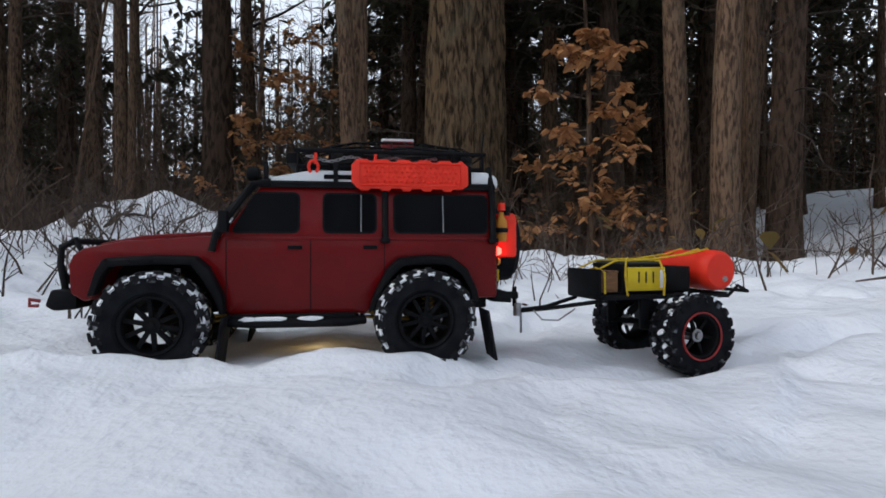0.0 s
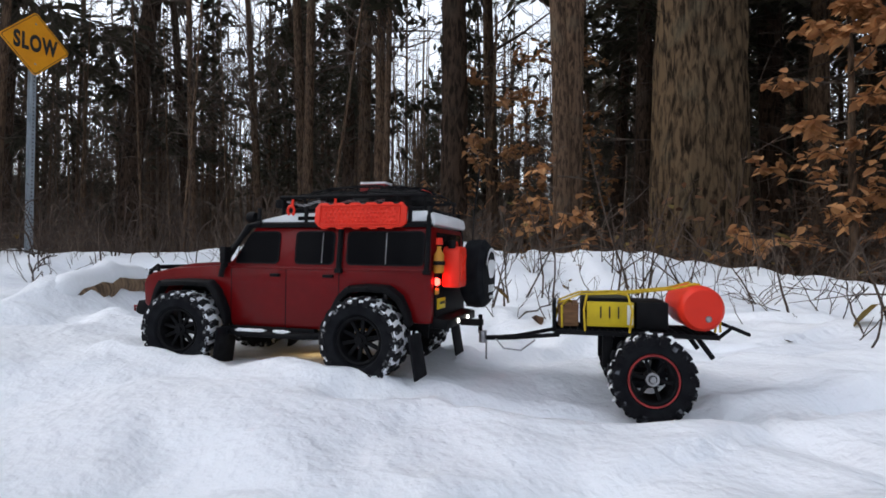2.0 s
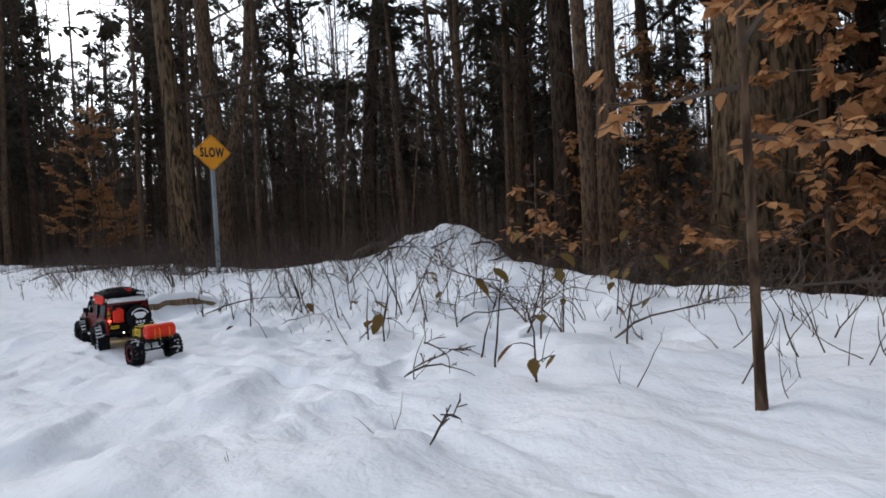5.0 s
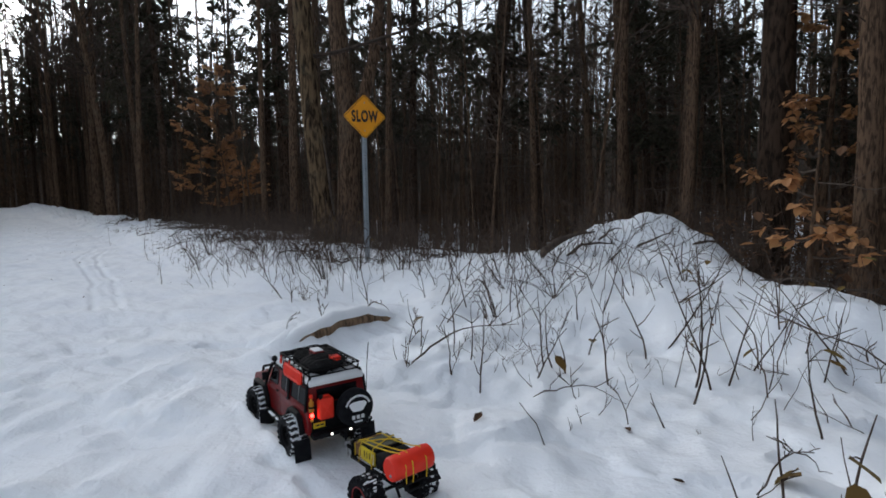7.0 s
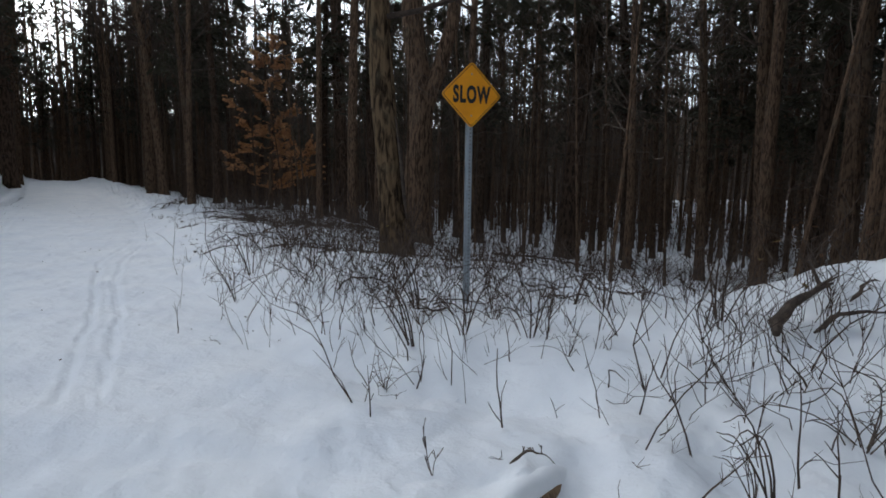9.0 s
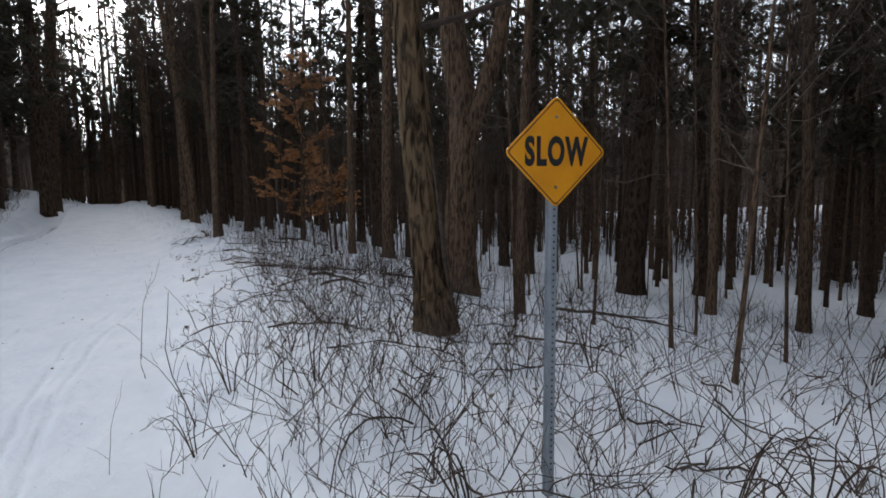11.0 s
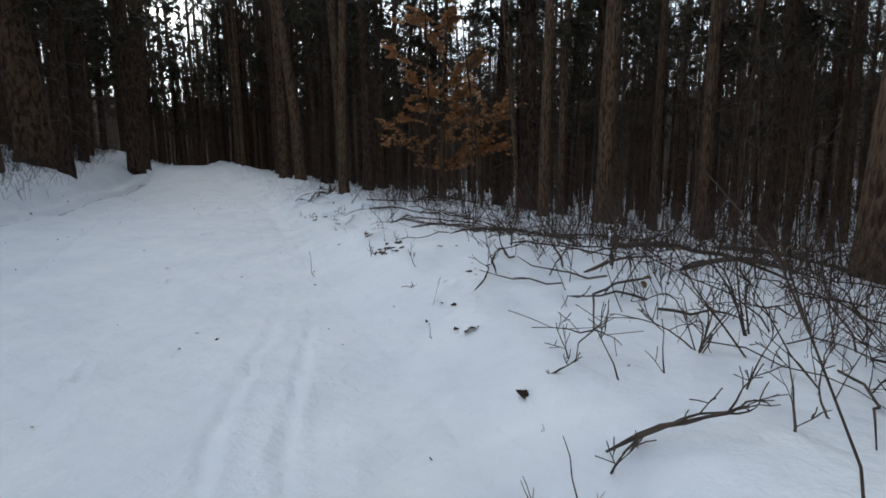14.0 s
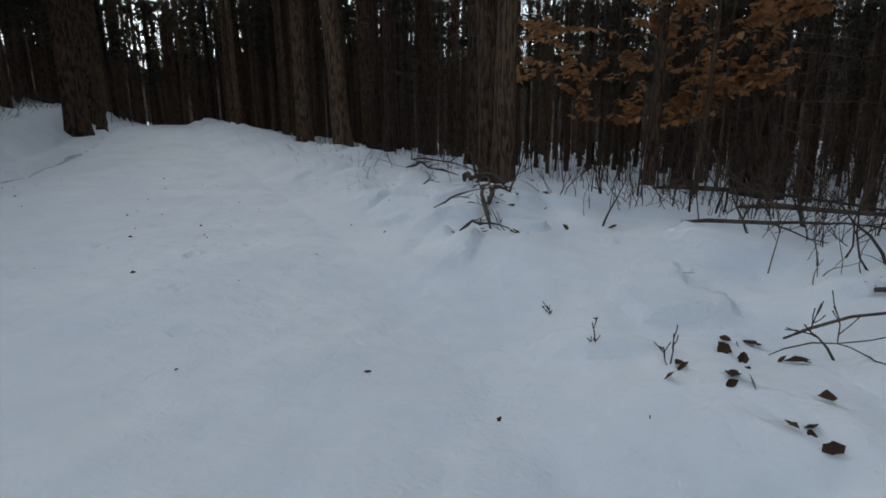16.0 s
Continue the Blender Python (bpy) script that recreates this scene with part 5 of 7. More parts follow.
# roots and sticks that stand out of the mound
for n, (a, b, r) in enumerate([((0.5, 6.75), (0.85, 6.85), 0.012), ((0.95, 6.7), (1.3, 6.95), 0.014), ((0.2, 6.9), (0.45, 7.15), 0.012)]):
    fallen(a, b, r, 90 + n, 0.03, name="root", label="weathered root sticking out of a snow mound", forks=2)


# thin upright shoots that stand close behind the bank
def shoots():
    g, rng = Geo(), random.Random(52)
    for _ in range(430):
        u, s = rng.uniform(-4, 15), 3.1 + abs(rng.gauss(0, 3.4))
        s -= 1.6 * float(smooth01(6, 28, np.array(u)))
        x, y = TRAIL_P[0] + u * TRAIL_U[0] + s * TRAIL_N[0], TRAIL_P[1] + u * TRAIL_U[1] + s * TRAIL_N[1]
        h, r = rng.uniform(0.25, 1.3), rng.uniform(0.003, 0.008)
        z = ground_at(x, y) - 0.05
        pts = bend(rng, (x, y, z), (rng.gauss(0, 0.14), rng.gauss(0, 0.14), 1), h, 4, 0.06, 0.0)
        g.tube(pts, [r, 0.9 * r, 0.75 * r, 0.6 * r, 0.4 * r], 4, cap=False)
        for _ in range(rng.randint(0, 3)):
            i = rng.randint(1, 3)
            q = bend(rng, pts[i], (rng.uniform(-1, 1), rng.uniform(-1, 1), rng.uniform(0.1, 0.9)), h * rng.uniform(0.2, 0.4), 3, 0.12, 0.04)
            g.tube(q, [0.55 * r, 0.45 * r, 0.35 * r, 0.25 * r], 3, cap=False)
    for _ in range(190):                               # and on the far bank
        u, s = rng.uniform(5, 24), -2.9 - abs(rng.gauss(0, 1.5))
        s -= 1.6 * float(smooth01(6, 28, np.array(u)))
        x, y = TRAIL_P[0] + u * TRAIL_U[0] + s * TRAIL_N[0], TRAIL_P[1] + u * TRAIL_U[1] + s * TRAIL_N[1]
        h, r = rng.uniform(0.3, 1.4), rng.uniform(0.004, 0.011)
        pts = bend(rng, (x, y, ground_at(x, y) - 0.05), (rng.gauss(0, 0.3), rng.gauss(0, 0.3), 1), h, 4, 0.08, 0.0)
        g.tube(pts, [r, 0.9 * r, 0.75 * r, 0.6 * r, 0.4 * r], 4, cap=False)
        q = bend(rng, pts[2], (rng.uniform(-1, 1), rng.uniform(-1, 1), 0.6), h * 0.4, 3, 0.12, 0.04)
        g.tube(q, [0.55 * r, 0.45 * r, 0.35 * r, 0.25 * r], 3, cap=False)
    tagged(new("shoots", g.raw("shoots", TWIG)), "thin upright bare shoots standing in woodland snow", "brush", kind="stuff")


shoots()


# thin broken twigs that lie about on the snow of the wood floor
def lying_twigs():
    g, rng = Geo(), random.Random(57)
    for k in range(150):
        u, s = -6.8 + 10 * rng.random() ** 1.2, 2.3 + abs(rng.gauss(0, 2.8))
        s -= 1.6 * float(smooth01(6, 28, np.array(u)))
        x, y = TRAIL_P[0] + u * TRAIL_U[0] + s * TRAIL_N[0], TRAIL_P[1] + u * TRAIL_U[1] + s * TRAIL_N[1]
        a, long, r = rng.uniform(0, 6.283), rng.uniform(0.2, 0.8), rng.uniform(0.003, 0.008)
        pts, way = [], a
        for i in range(6):
            pts.append((x, y, ground_at(x, y) + r + 0.035 * abs(math.sin(2.1 * i + k))))
            way += rng.gauss(0, 0.28)
            x, y = x + math.cos(way) * long / 5, y + math.sin(way) * long / 5
        g.tube(pts, [r, r, 0.9 * r, 0.8 * r, 0.6 * r, 0.4 * r], 5)
        for _ in range(rng.randint(0, 3)):
            i = rng.randint(1, 4)
            q = bend(rng, pts[i], (math.cos(way + rng.uniform(-1, 1)), math.sin(way + rng.uniform(-1, 1)), rng.uniform(0, 0.5)), long * rng.uniform(0.15, 0.4), 3, 0.15, 0)
            g.tube(q, [0.6 * r, 0.5 * r, 0.4 * r, 0.3 * r], 3, cap=False)
    tagged(new("fallen_twigs", g.raw("fallen_twigs", DEAD_WOOD)), "dark broken twigs lying on snow under the trees", "twigs", kind="stuff")


lying_twigs()

# tall dead weeds that still carry large limp leaves, and forked sticks standing in the snow
def leafy_weed(x, y, high, leaves, seed):
    rng = random.Random(seed)
    root = thing("leafy_weed", "dry weed stalk with large limp olive leaves", "weed", pose(x, y, ground_at(x, y), 0, 0, rng.uniform(0, 360)), group="leafy weeds on the bank")
    g = Geo()
    pts = bend(rng, (0, 0, -0.04), (rng.gauss(0, 0.15), rng.gauss(0, 0.15), 1), high, 6, 0.1, 0)
    g.tube(pts, [0.0042, 0.004, 0.0036, 0.0032, 0.0028, 0.0022, 0.0015], 6, cap=False)
    spots = []
    for k in range(leaves):
        i = rng.randint(2, 5)
        q = bend(rng, pts[i], (rng.uniform(-1, 1), rng.uniform(-1, 1), 0.4), high * 0.22, 3, 0.15, -0.05)
        g.tube(q, [0.0022, 0.002, 0.0017, 0.0014], 4, cap=False)
        spots.append(q[-1])
    part("stalk", g, TWIG, root)
    part("foliage", leaf_geo(rng, spots, 0.068).mesh("foliage", OLIVE_LEAF), None, root)


for n, (x, y, h, k) in enumerate([(0.16, 3.2, 0.3, 2), (0.25, 3.05, 0.32, 2), (0.78, 2.2, 0.3, 4), (0.68, 2.48, 0.42, 2), (1.1, 3.2, 0.42, 3), (0.9, 2.75, 0.5, 3), (0.45, 3.6, 0.34, 2), (1.25, 2.75, 0.45, 4),
                                  (0.5, 4.3, 0.35, 2), (1.5, 3.6, 0.5, 3), (-0.15, 4.72, 0.26, 1), (-1.02, 4.6, 0.2, 1), (-0.3, 4.2, 0.2, 1)]):
    leafy_weed(x, y, h, k, 700 + n)


def forked_stick(x, y, high, thick, seed):
    rng = random.Random(seed)
    g = Geo()
    limb(g, rng, (0, 0, -0.04), (rng.gauss(0, 0.35), rng.gauss(0, 0.35), 1), high, thick, 2, 0.0, 0.16, 6)
    ob = new("forked_stick", g.raw("forked_stick", DEAD_WOOD, True))
    ob.matrix_basis = pose(x, y, ground_at(x, y))
    tagged(ob, "dark forked stick standing up out of the snow", "stick", group="sticks in the snow")


for n, (x, y, h, r) in enumerate([(-1.31, 4.06, 0.22, 0.004), (-0.44, 4.1, 0.3, 0.005), (-0.77, 4.11, 0.26, 0.005), (-1.09, 4.63, 0.2, 0.004), (-0.99, 4.13, 0.16, 0.004), (-0.32, 5.95, 0.4, 0.006), (-0.09, 4.45, 0.34, 0.005),
                                  (-1.72, 4.5, 0.14, 0.003), (-1.75, 5.18, 0.18, 0.003), (0.17, 6.3, 0.4, 0.006), (-0.15, 5.2, 0.3, 0.005), (0.64, 2.67, 0.32, 0.005), (0.89, 3.1, 0.4, 0.006), (0.6, 3.3, 0.36, 0.005), (1.05, 2.9, 0.4, 0.005),
                                  (-5.52, 9.05, 0.2, 0.005), (-5.08, 9.25, 0.26, 0.0045), (-5.18, 9.54, 0.26, 0.004), (-5.54, 9.53, 0.24, 0.004), (-5.75, 9.67, 0.2, 0.004), (-5.4, 9.59, 0.24, 0.004), (-4.94, 9.41, 0.3, 0.0045),
                                  (-5.83, 9.57, 0.18, 0.006), (-10.58, 14.29, 0.1, 0.003), (-10.4, 14.05, 0.1, 0.003), (-10.2, 13.95, 0.15, 0.003), (-11.0, 15.2, 0.2, 0.004), (-11.15, 15.4, 0.25, 0.004), (-11.35, 15.9, 0.25, 0.005),
                                  (-10.6, 15.6, 0.4, 0.008), (-9.15, 13.2, 0.2, 0.004), (-8.7, 13.45, 0.25, 0.005), (-8.62, 13.33, 0.26, 0.006), (-8.95, 12.8, 0.1, 0.004), (-7.0, 10.9, 0.15, 0.004), (-6.86, 10.6, 0.12, 0.004), (-7.6, 11.3, 0.18, 0.004),
                                  (-6.5, 11.3, 0.35, 0.006), (-6.35, 11.6, 0.4, 0.007), (-6.1, 11.25, 0.5, 0.009), (-5.8, 11.3, 0.6, 0.012), (-9.77, 14.2, 0.2, 0.005), (-8.4, 13.1, 0.3, 0.006), (-9.9, 15.3, 0.45, 0.008), (-9.4, 15.2, 0.5, 0.008), (-11.4, 16.5, 0.4, 0.01)]):
    forked_stick(x, y, h, r, 800 + n)


# slim leafless weeds before the mound, each rising by itself: place and height
def dead_weed(x, y, high, seed):
    rng = random.Random(seed)
    g = Geo()
    pts = bend(rng, (0, 0, -0.05), (rng.gauss(0, 0.22), rng.gauss(0, 0.22), 1), high + 0.05, 7, 0.07, 0.0)
    r = 0.0035 + 0.003 * high
    g.tube(pts, [r * (1 - 0.1 * i) for i in range(8)], 6)
    for _ in range(rng.randint(1, 3)):
        i = rng.randint(2, 5)
        q = bend(rng, pts[i], (rng.uniform(-1, 1), rng.uniform(-1, 1), 0.7), high * rng.uniform(0.15, 0.35), 3, 0.12, 0.04)
        g.tube(q, [0.55 * r, 0.45 * r, 0.38 * r, 0.3 * r], 4)
    ob = new("dead_weed", g.raw("dead_weed", TWIG, True))
    ob.matrix_basis = pose(x, y, ground_at(x, y))
    tagged(ob, "slim dark leafless weed standing in the snow", "weed", group="weeds before the mound")


for n, (x, y, h) in enumerate([(0.23, 4.18, 0.63), (0.29, 4.12, 0.7), (0.16, 3.98, 0.51), (0.34, 4.13, 0.41), (0.1, 4.47, 0.5), (-0.12, 4.14, 0.39), (0.26, 4.82, 0.64), (-0.66, 4.03, 0.37), (-0.34, 4.29, 0.36),
                               (-0.84, 4.6, 0.34), (0.79, 4.7, 0.44), (0.02, 3.73, 0.14), (0.94, 4.33, 0.57), (0.74, 4.21, 0.35), (0.0, 5.31, 0.49), (-0.56, 5.36, 0.42), (-1.11, 5.0, 0.28), (-2.06, 6.02, 0.34),
                               (-0.73, 4.3, 0.3), (-0.38, 4.28, 0.37), (-0.49, 5.24, 0.35), (-0.98, 4.37, 0.14), (-1.01, 5.04, 0.16), (-1.61, 6.24, 0.22), (-2.1, 5.5, 0.22), (-1.03, 5.76, 0.29)]):
    dead_weed(x, y, h, 900 + n)


def lying_leaves(rng, spots, size):
    """Dry leaves that lie about level, their edges curled up."""
    g = Geo()
    for x, y, z in spots:
        a, s = rng.uniform(0, 6.283), size * rng.uniform(0.5, 1.3)
        tilt = Matrix.Rotation(rng.gauss(0, 0.4), 3, "X") @ Matrix.Rotation(rng.gauss(0, 0.4), 3, "Y")
        turn, k, curl = Matrix.Rotation(a, 3, "Z"), len(g.v), rng.uniform(0.12, 0.4)
        for t, w in [(-0.5, 0.02), (-0.3, 0.2), (-0.05, 0.3), (0.15, 0.22), (0.3, 0.16), (0.5, 0.0)]:
            w *= rng.uniform(0.7, 1.25)
            for e in (-1, 0, 1):
                q = turn @ (tilt @ Vector((t * s, e * w * s, s * (curl * abs(e) * w * 2 + 0.5 * curl * t * t * 2))))
                g.v.append((x + q.x, y + q.y, z + q.z))
        for i in range(5):
            b = k + 3 * i
            g.f += [(b, b + 1, b + 4, b + 3), (b + 1, b + 2, b + 5, b + 4)]
    return g


def litter():
    rng = random.Random(13)
    spots = []
    for cx, cy, n, w in [(-10.18, 13.93, 4, 0.03), (-7.52, 11.38, 14, 0.07), (-7.62, 11.5, 8, 0.05), (-7.68, 11.81, 6, 0.04), (-8.07, 12.05, 4, 0.04), (-8.23, 12.45, 4, 0.04), (-10.0, 14.2, 6, 0.05), (-9.95, 14.1, 4, 0.06), (-10.05, 13.85, 4, 0.05), (-11.05, 15.1, 8, 0.09), (-9.45, 13.52, 5, 0.03), (-9.2, 13.16, 3, 0.02), (-9.9, 13.7, 4, 0.05), (-11.3, 15.7, 8, 0.12), (-5.85, 9.4, 2, 0.01), (-6.3, 9.98, 3, 0.05), (-6.5, 10.2, 3, 0.05), (-6.4, 10.9, 4, 0.1), (-11.3, 16.2, 6, 0.25), (-10.9, 15.6, 5, 0.2), (-3.2, 8.7, 5, 0.4), (-4.3, 9.2, 5, 0.5),
                         (0.2, 3.4, 3, 0.4), (-15.0, 12.6, 12, 0.35), (-16.6, 14.6, 12, 0.4), (-6.9, 11.6, 3, 0.3)]:
        for _ in range(n):
            x, y = cx + rng.gauss(0, w), cy + rng.gauss(0, w)
            spots.append((x, y, ground_at(x, y) + 0.006))
    bits = []
    for _ in range(170):                               # crumbs of bark and leaf on the open trail
        u, s = rng.uniform(-6, 12), rng.uniform(-1.8, 2.2)
        x, y = TRAIL_P[0] + u * TRAIL_U[0] + s * TRAIL_N[0], TRAIL_P[1] + u * TRAIL_U[1] + s * TRAIL_N[1]
        bits.append((x, y, ground_at(x, y) + 0.003))
    tagged(new("leaf_crumbs", lying_leaves(rng, bits, 0.022).raw("leaf_crumbs", DRY_LEAF)), "dark crumbs of leaf and bark on trodden snow", "leaves", kind="stuff")
    tagged(new("leaf_litter", lying_leaves(rng, spots, 0.05).mesh("leaf_litter", DRY_LEAF)), "scattered curled brown leaves on the snow", "leaves", kind="stuff")


litter()

# ---- the sign ----
def lettering(text, size, offset, depth=0.0006):
    cu = bpy.data.curves.new("letters", "FONT")
    cu.body, cu.size, cu.offset, cu.extrude, cu.align_x, cu.align_y = text, size, offset, depth, "CENTER", "CENTER"
    cu.space_character = 1.16
    ob = bpy.data.objects.new("letters", cu)
    me = bpy.data.meshes.new_from_object(ob)
    bpy.data.objects.remove(ob)
    return me


def warning_sign(x, y, yaw, centre, half):
    base = ground_at(x, y)
    root = thing("warning_sign", "amber diamond warning sign on a galvanised post in snow", "sign", pose(x, y, base, 0, 0, yaw))
    g = Geo()
    w, d, top = 0.052, 0.022, centre - base + 0.5 * half
    sect = [(-w / 2, -d), (-w / 2 + 0.012, -d), (-w / 2 + 0.016, 0), (w / 2 - 0.016, 0), (w / 2 - 0.012, -d), (w / 2, -d), (w / 2, -d + 0.003), (w / 2 - 0.010, -d + 0.003),
            (w / 2 - 0.013, 0.003), (-w / 2 + 0.013, 0.003), (-w / 2 + 0.010, -d + 0.003), (-w / 2, -d + 0.003)]
    n = len(sect)
    g.add([(a, -b + 0.004, -0.3) for a, b in sect] + [(a, -b + 0.004, top) for a, b in sect],
          [tuple(range(n)), tuple(reversed(range(n, 2 * n)))] + [(i, (i + 1) % n, (i + 1) % n + n, i + n) for i in range(n)])
    part("post", g, GALVANISED, root)
    holes = Geo()
    z = 0.12
    while z < top - 0.3:
        holes.lathe([(0.0001, -0.0012), (0.0042, -0.0012), (0.0042, 0.001), (0.0001, 0.001)], 8, "y", Matrix.Translation((0, 0.0, z)))
        z += 0.026
    part("perforation", holes, SIGN_BLACK, root, "row of bolt holes down the post")
    zc = centre - base

    def diamond(h, cut, y0, y1):
        pts = []
        for k in range(4):
            a = math.pi / 2 * k
            for e in (-1, -0.4, 0.4, 1):
                q = cut * e
                rr = h - cut + (cut * (1 - abs(e)) * 0.62)
                pts.append((rr * math.cos(a) - q * math.sin(a), zc + rr * math.sin(a) + q * math.cos(a)))
        return Geo().prism(pts, y0, y1)

    panel = part("panel", diamond(half, 0.016, -0.010, -0.006), SIGN_YELLOW, root)
    ring = Geo()
    rim, inner = [], []
    for hh, store in ((half - 0.011, rim), (half - 0.017, inner)):
        for k in range(4):
            a = math.pi / 2 * k
            for e in (-1, 0, 1):
                q = 0.010 * e
                rr = hh - 0.010 + 0.006 * (1 - abs(e))
                store.append((rr * math.cos(a) - q * math.sin(a), zc + rr * math.sin(a) + q * math.cos(a)))
    n = len(rim)
    ring.add([(a, -0.0112, b) for a, b in rim] + [(a, -0.0112, b) for a, b in inner], [(i, (i + 1) % n, (i + 1) % n + n, i + n) for i in range(n)])
    part("border", ring, SIGN_BLACK, panel, "thin black border line", smooth=False)
    me = lettering("SLOW", 0.132, 0.006)
    me.materials.append(SIGN_BLACK)
    word = part("lettering", me, None, panel, "black capital letters")
    word.matrix_basis = pose(0, -0.0114, zc - 0.002, 90) @ Matrix.Diagonal((0.66, 1.12, 1, 1))
    for dz in (half * 0.62, -half * 0.62):
        b = Geo().lathe([(0.0001, -0.015), (0.005, -0.0145), (0.007, -0.010)], 10, "y", Matrix.Translation((0, 0, zc + dz)))
        part("bolt", b, STEEL, panel)


warning_sign(-2.02, 7.22, 33.0, 1.59, 0.219)

# ---- the toy truck ----
def arc(cx, cz, r, a0, a1, n):
    return [(cx + r * math.cos(radians(a0 + (a1 - a0) * i / n)), cz + r * math.sin(radians(a0 + (a1 - a0) * i / n))) for i in range(n + 1)]


def tyre_meshes(r, w, lugs, name):
    """Carcass, lugs and packed snow of one big-lugged tyre, on the y axis."""
    h = w / 2
    prof = [(r * 0.56, -h * 0.80), (r * 0.62, -h * 0.98), (r * 0.78, -h * 1.04), (r * 0.90, -h * 0.98), (r * 0.945, -h * 0.80), (r * 0.95, 0),
            (r * 0.945, h * 0.80), (r * 0.90, h * 0.98), (r * 0.78, h * 1.04), (r * 0.62, h * 0.98), (r * 0.56, h * 0.80), (r * 0.54, 0)]
    carcass = Geo().lathe(prof, 48, "y", close=True).mesh("tyre", RUBBER)
    g, rng = Geo(), random.Random(2)
    for i in range(lugs):
        a = 360 * i / lugs
        for side in (-1, 1):
            m = Matrix.Rotation(radians(a + (180 / lugs if side > 0 else 0)), 4, "Y")
            g.box((r * 0.955, side * h * 0.62, 0), (r * 0.10, h * 0.62, r * 0.17), m @ Matrix.Rotation(radians(side * 14), 4, "X"))
            g.box((r * 0.88, side * h * 1.0, 0), (r * 0.16, h * 0.16, r * 0.15), m)
            g.box((r * 0.95, side * h * 0.16, r * 0.10), (r * 0.09, h * 0.26, r * 0.14), m @ Matrix.Rotation(radians(side * -20), 4, "X"))
    tread = g.mesh("tread", DARK_TREAD if name == "trailer" else TREAD, bevel=0.0008)
    s = Geo()
    sp = [(r * 0.88, -h * 1.0), (r * 0.94, -h * 0.9), (r * 0.972, -h * 0.55), (r * 0.976, 0), (r * 0.972, h * 0.55), (r * 0.94, h * 0.9), (r * 0.88, h * 1.0)]
    s.lathe(sp, 60, "y")
    s.v = [(x * q, y, z * q) for (x, y, z) in s.v for q in (1 + 0.034 * noise.noise(Vector((x * 110, y * 110, z * 110))),)]
    snow = s.mesh("packed_snow", SNOW_CAP)
    return carcass, tread, snow


def rim_geo(r, w, spokes, side):
    """Outer ring, hub and spokes; side is +1 where the outside is +y."""
    h = w / 2
    g = Geo().lathe([(r * 0.56, -h * 0.8), (r * 0.58, h * 0.8 * 1), (r * 0.54, h * 0.88), (r * 0.49, h * 0.8), (r * 0.47, 0.1 * h), (r * 0.44, -h * 0.75)], 40, "y",
                    Matrix.Scale(side, 4, (0, 1, 0)))
    g.lathe([(0.0001, h * 0.62), (r * 0.10, h * 0.6), (r * 0.14, h * 0.5), (r * 0.15, h * 0.1), (0.0001, 0.1 * h)], 20, "y", Matrix.Scale(side, 4, (0, 1, 0)))
    for i in range(spokes):
        m = Matrix.Rotation(2 * math.pi * i / spokes, 4, "Y")
        g.box((r * 0.30, side * h * 0.38, 0), (r * 0.38, h * 0.22, r * 0.085), m)
    return g


WHEEL_R, WHEEL_W = 0.0635, 0.056
TYRE = tyre_meshes(WHEEL_R, WHEEL_W, 20, "tyre")
TR_TYRE = tyre_meshes(WHEEL_R, WHEEL_W, 20, "trailer")
RIMS = {s: rim_geo(WHEEL_R, WHEEL_W, 10, s).mesh("rim", BLACK_PLASTIC, bevel=0.0006) for s in (1, -1)}
TR_RIMS = {s: rim_geo(WHEEL_R, WHEEL_W, 6, s).mesh("rim", BLACK_PLASTIC, bevel=0.0006) for s in (1, -1)}


def wheel(root, x, y, z, side, spin, snowy=True, trailer=False, steer=0.0):
    hub = Geo().lathe([(0.0001, -0.012), (0.010, -0.012), (0.010, 0.016), (0.0045, 0.017), (0.0045, 0.021), (0.0001, 0.021)], 14, "y", Matrix.Scale(side, 4, (0, 1, 0)))
    w = part("wheel", hub, STEEL if trailer else BLACK_PLASTIC, root, at=pose(x, y, z, 0, spin, steer))
    meshes = TR_TYRE if trailer else TYRE
    part("tyre", meshes[0], None, w)
    part("tread", meshes[1], None, w, "deep chunky tread lugs")
    if snowy:
        part("packed_snow", TYRE[2], None, w, "snow packed between the tread lugs")
    part("rim", (TR_RIMS if trailer else RIMS)[side], None, w)
    if trailer:
        ring = Geo().lathe([(WHEEL_R * 0.55, 0.0285), (WHEEL_R * 0.585, 0.0295), (WHEEL_R * 0.60, 0.027), (WHEEL_R * 0.56, 0.026)], 44, "y", Matrix.Scale(side, 4, (0, 1, 0)), close=True)
        part("rim_ring", ring, material_ring, w, "red ring round the rim")
    return w


material_ring = material("red_ring", (0.30, 0.03, 0.03), (0.2, 0.02, 0.02), 40, 0.5)


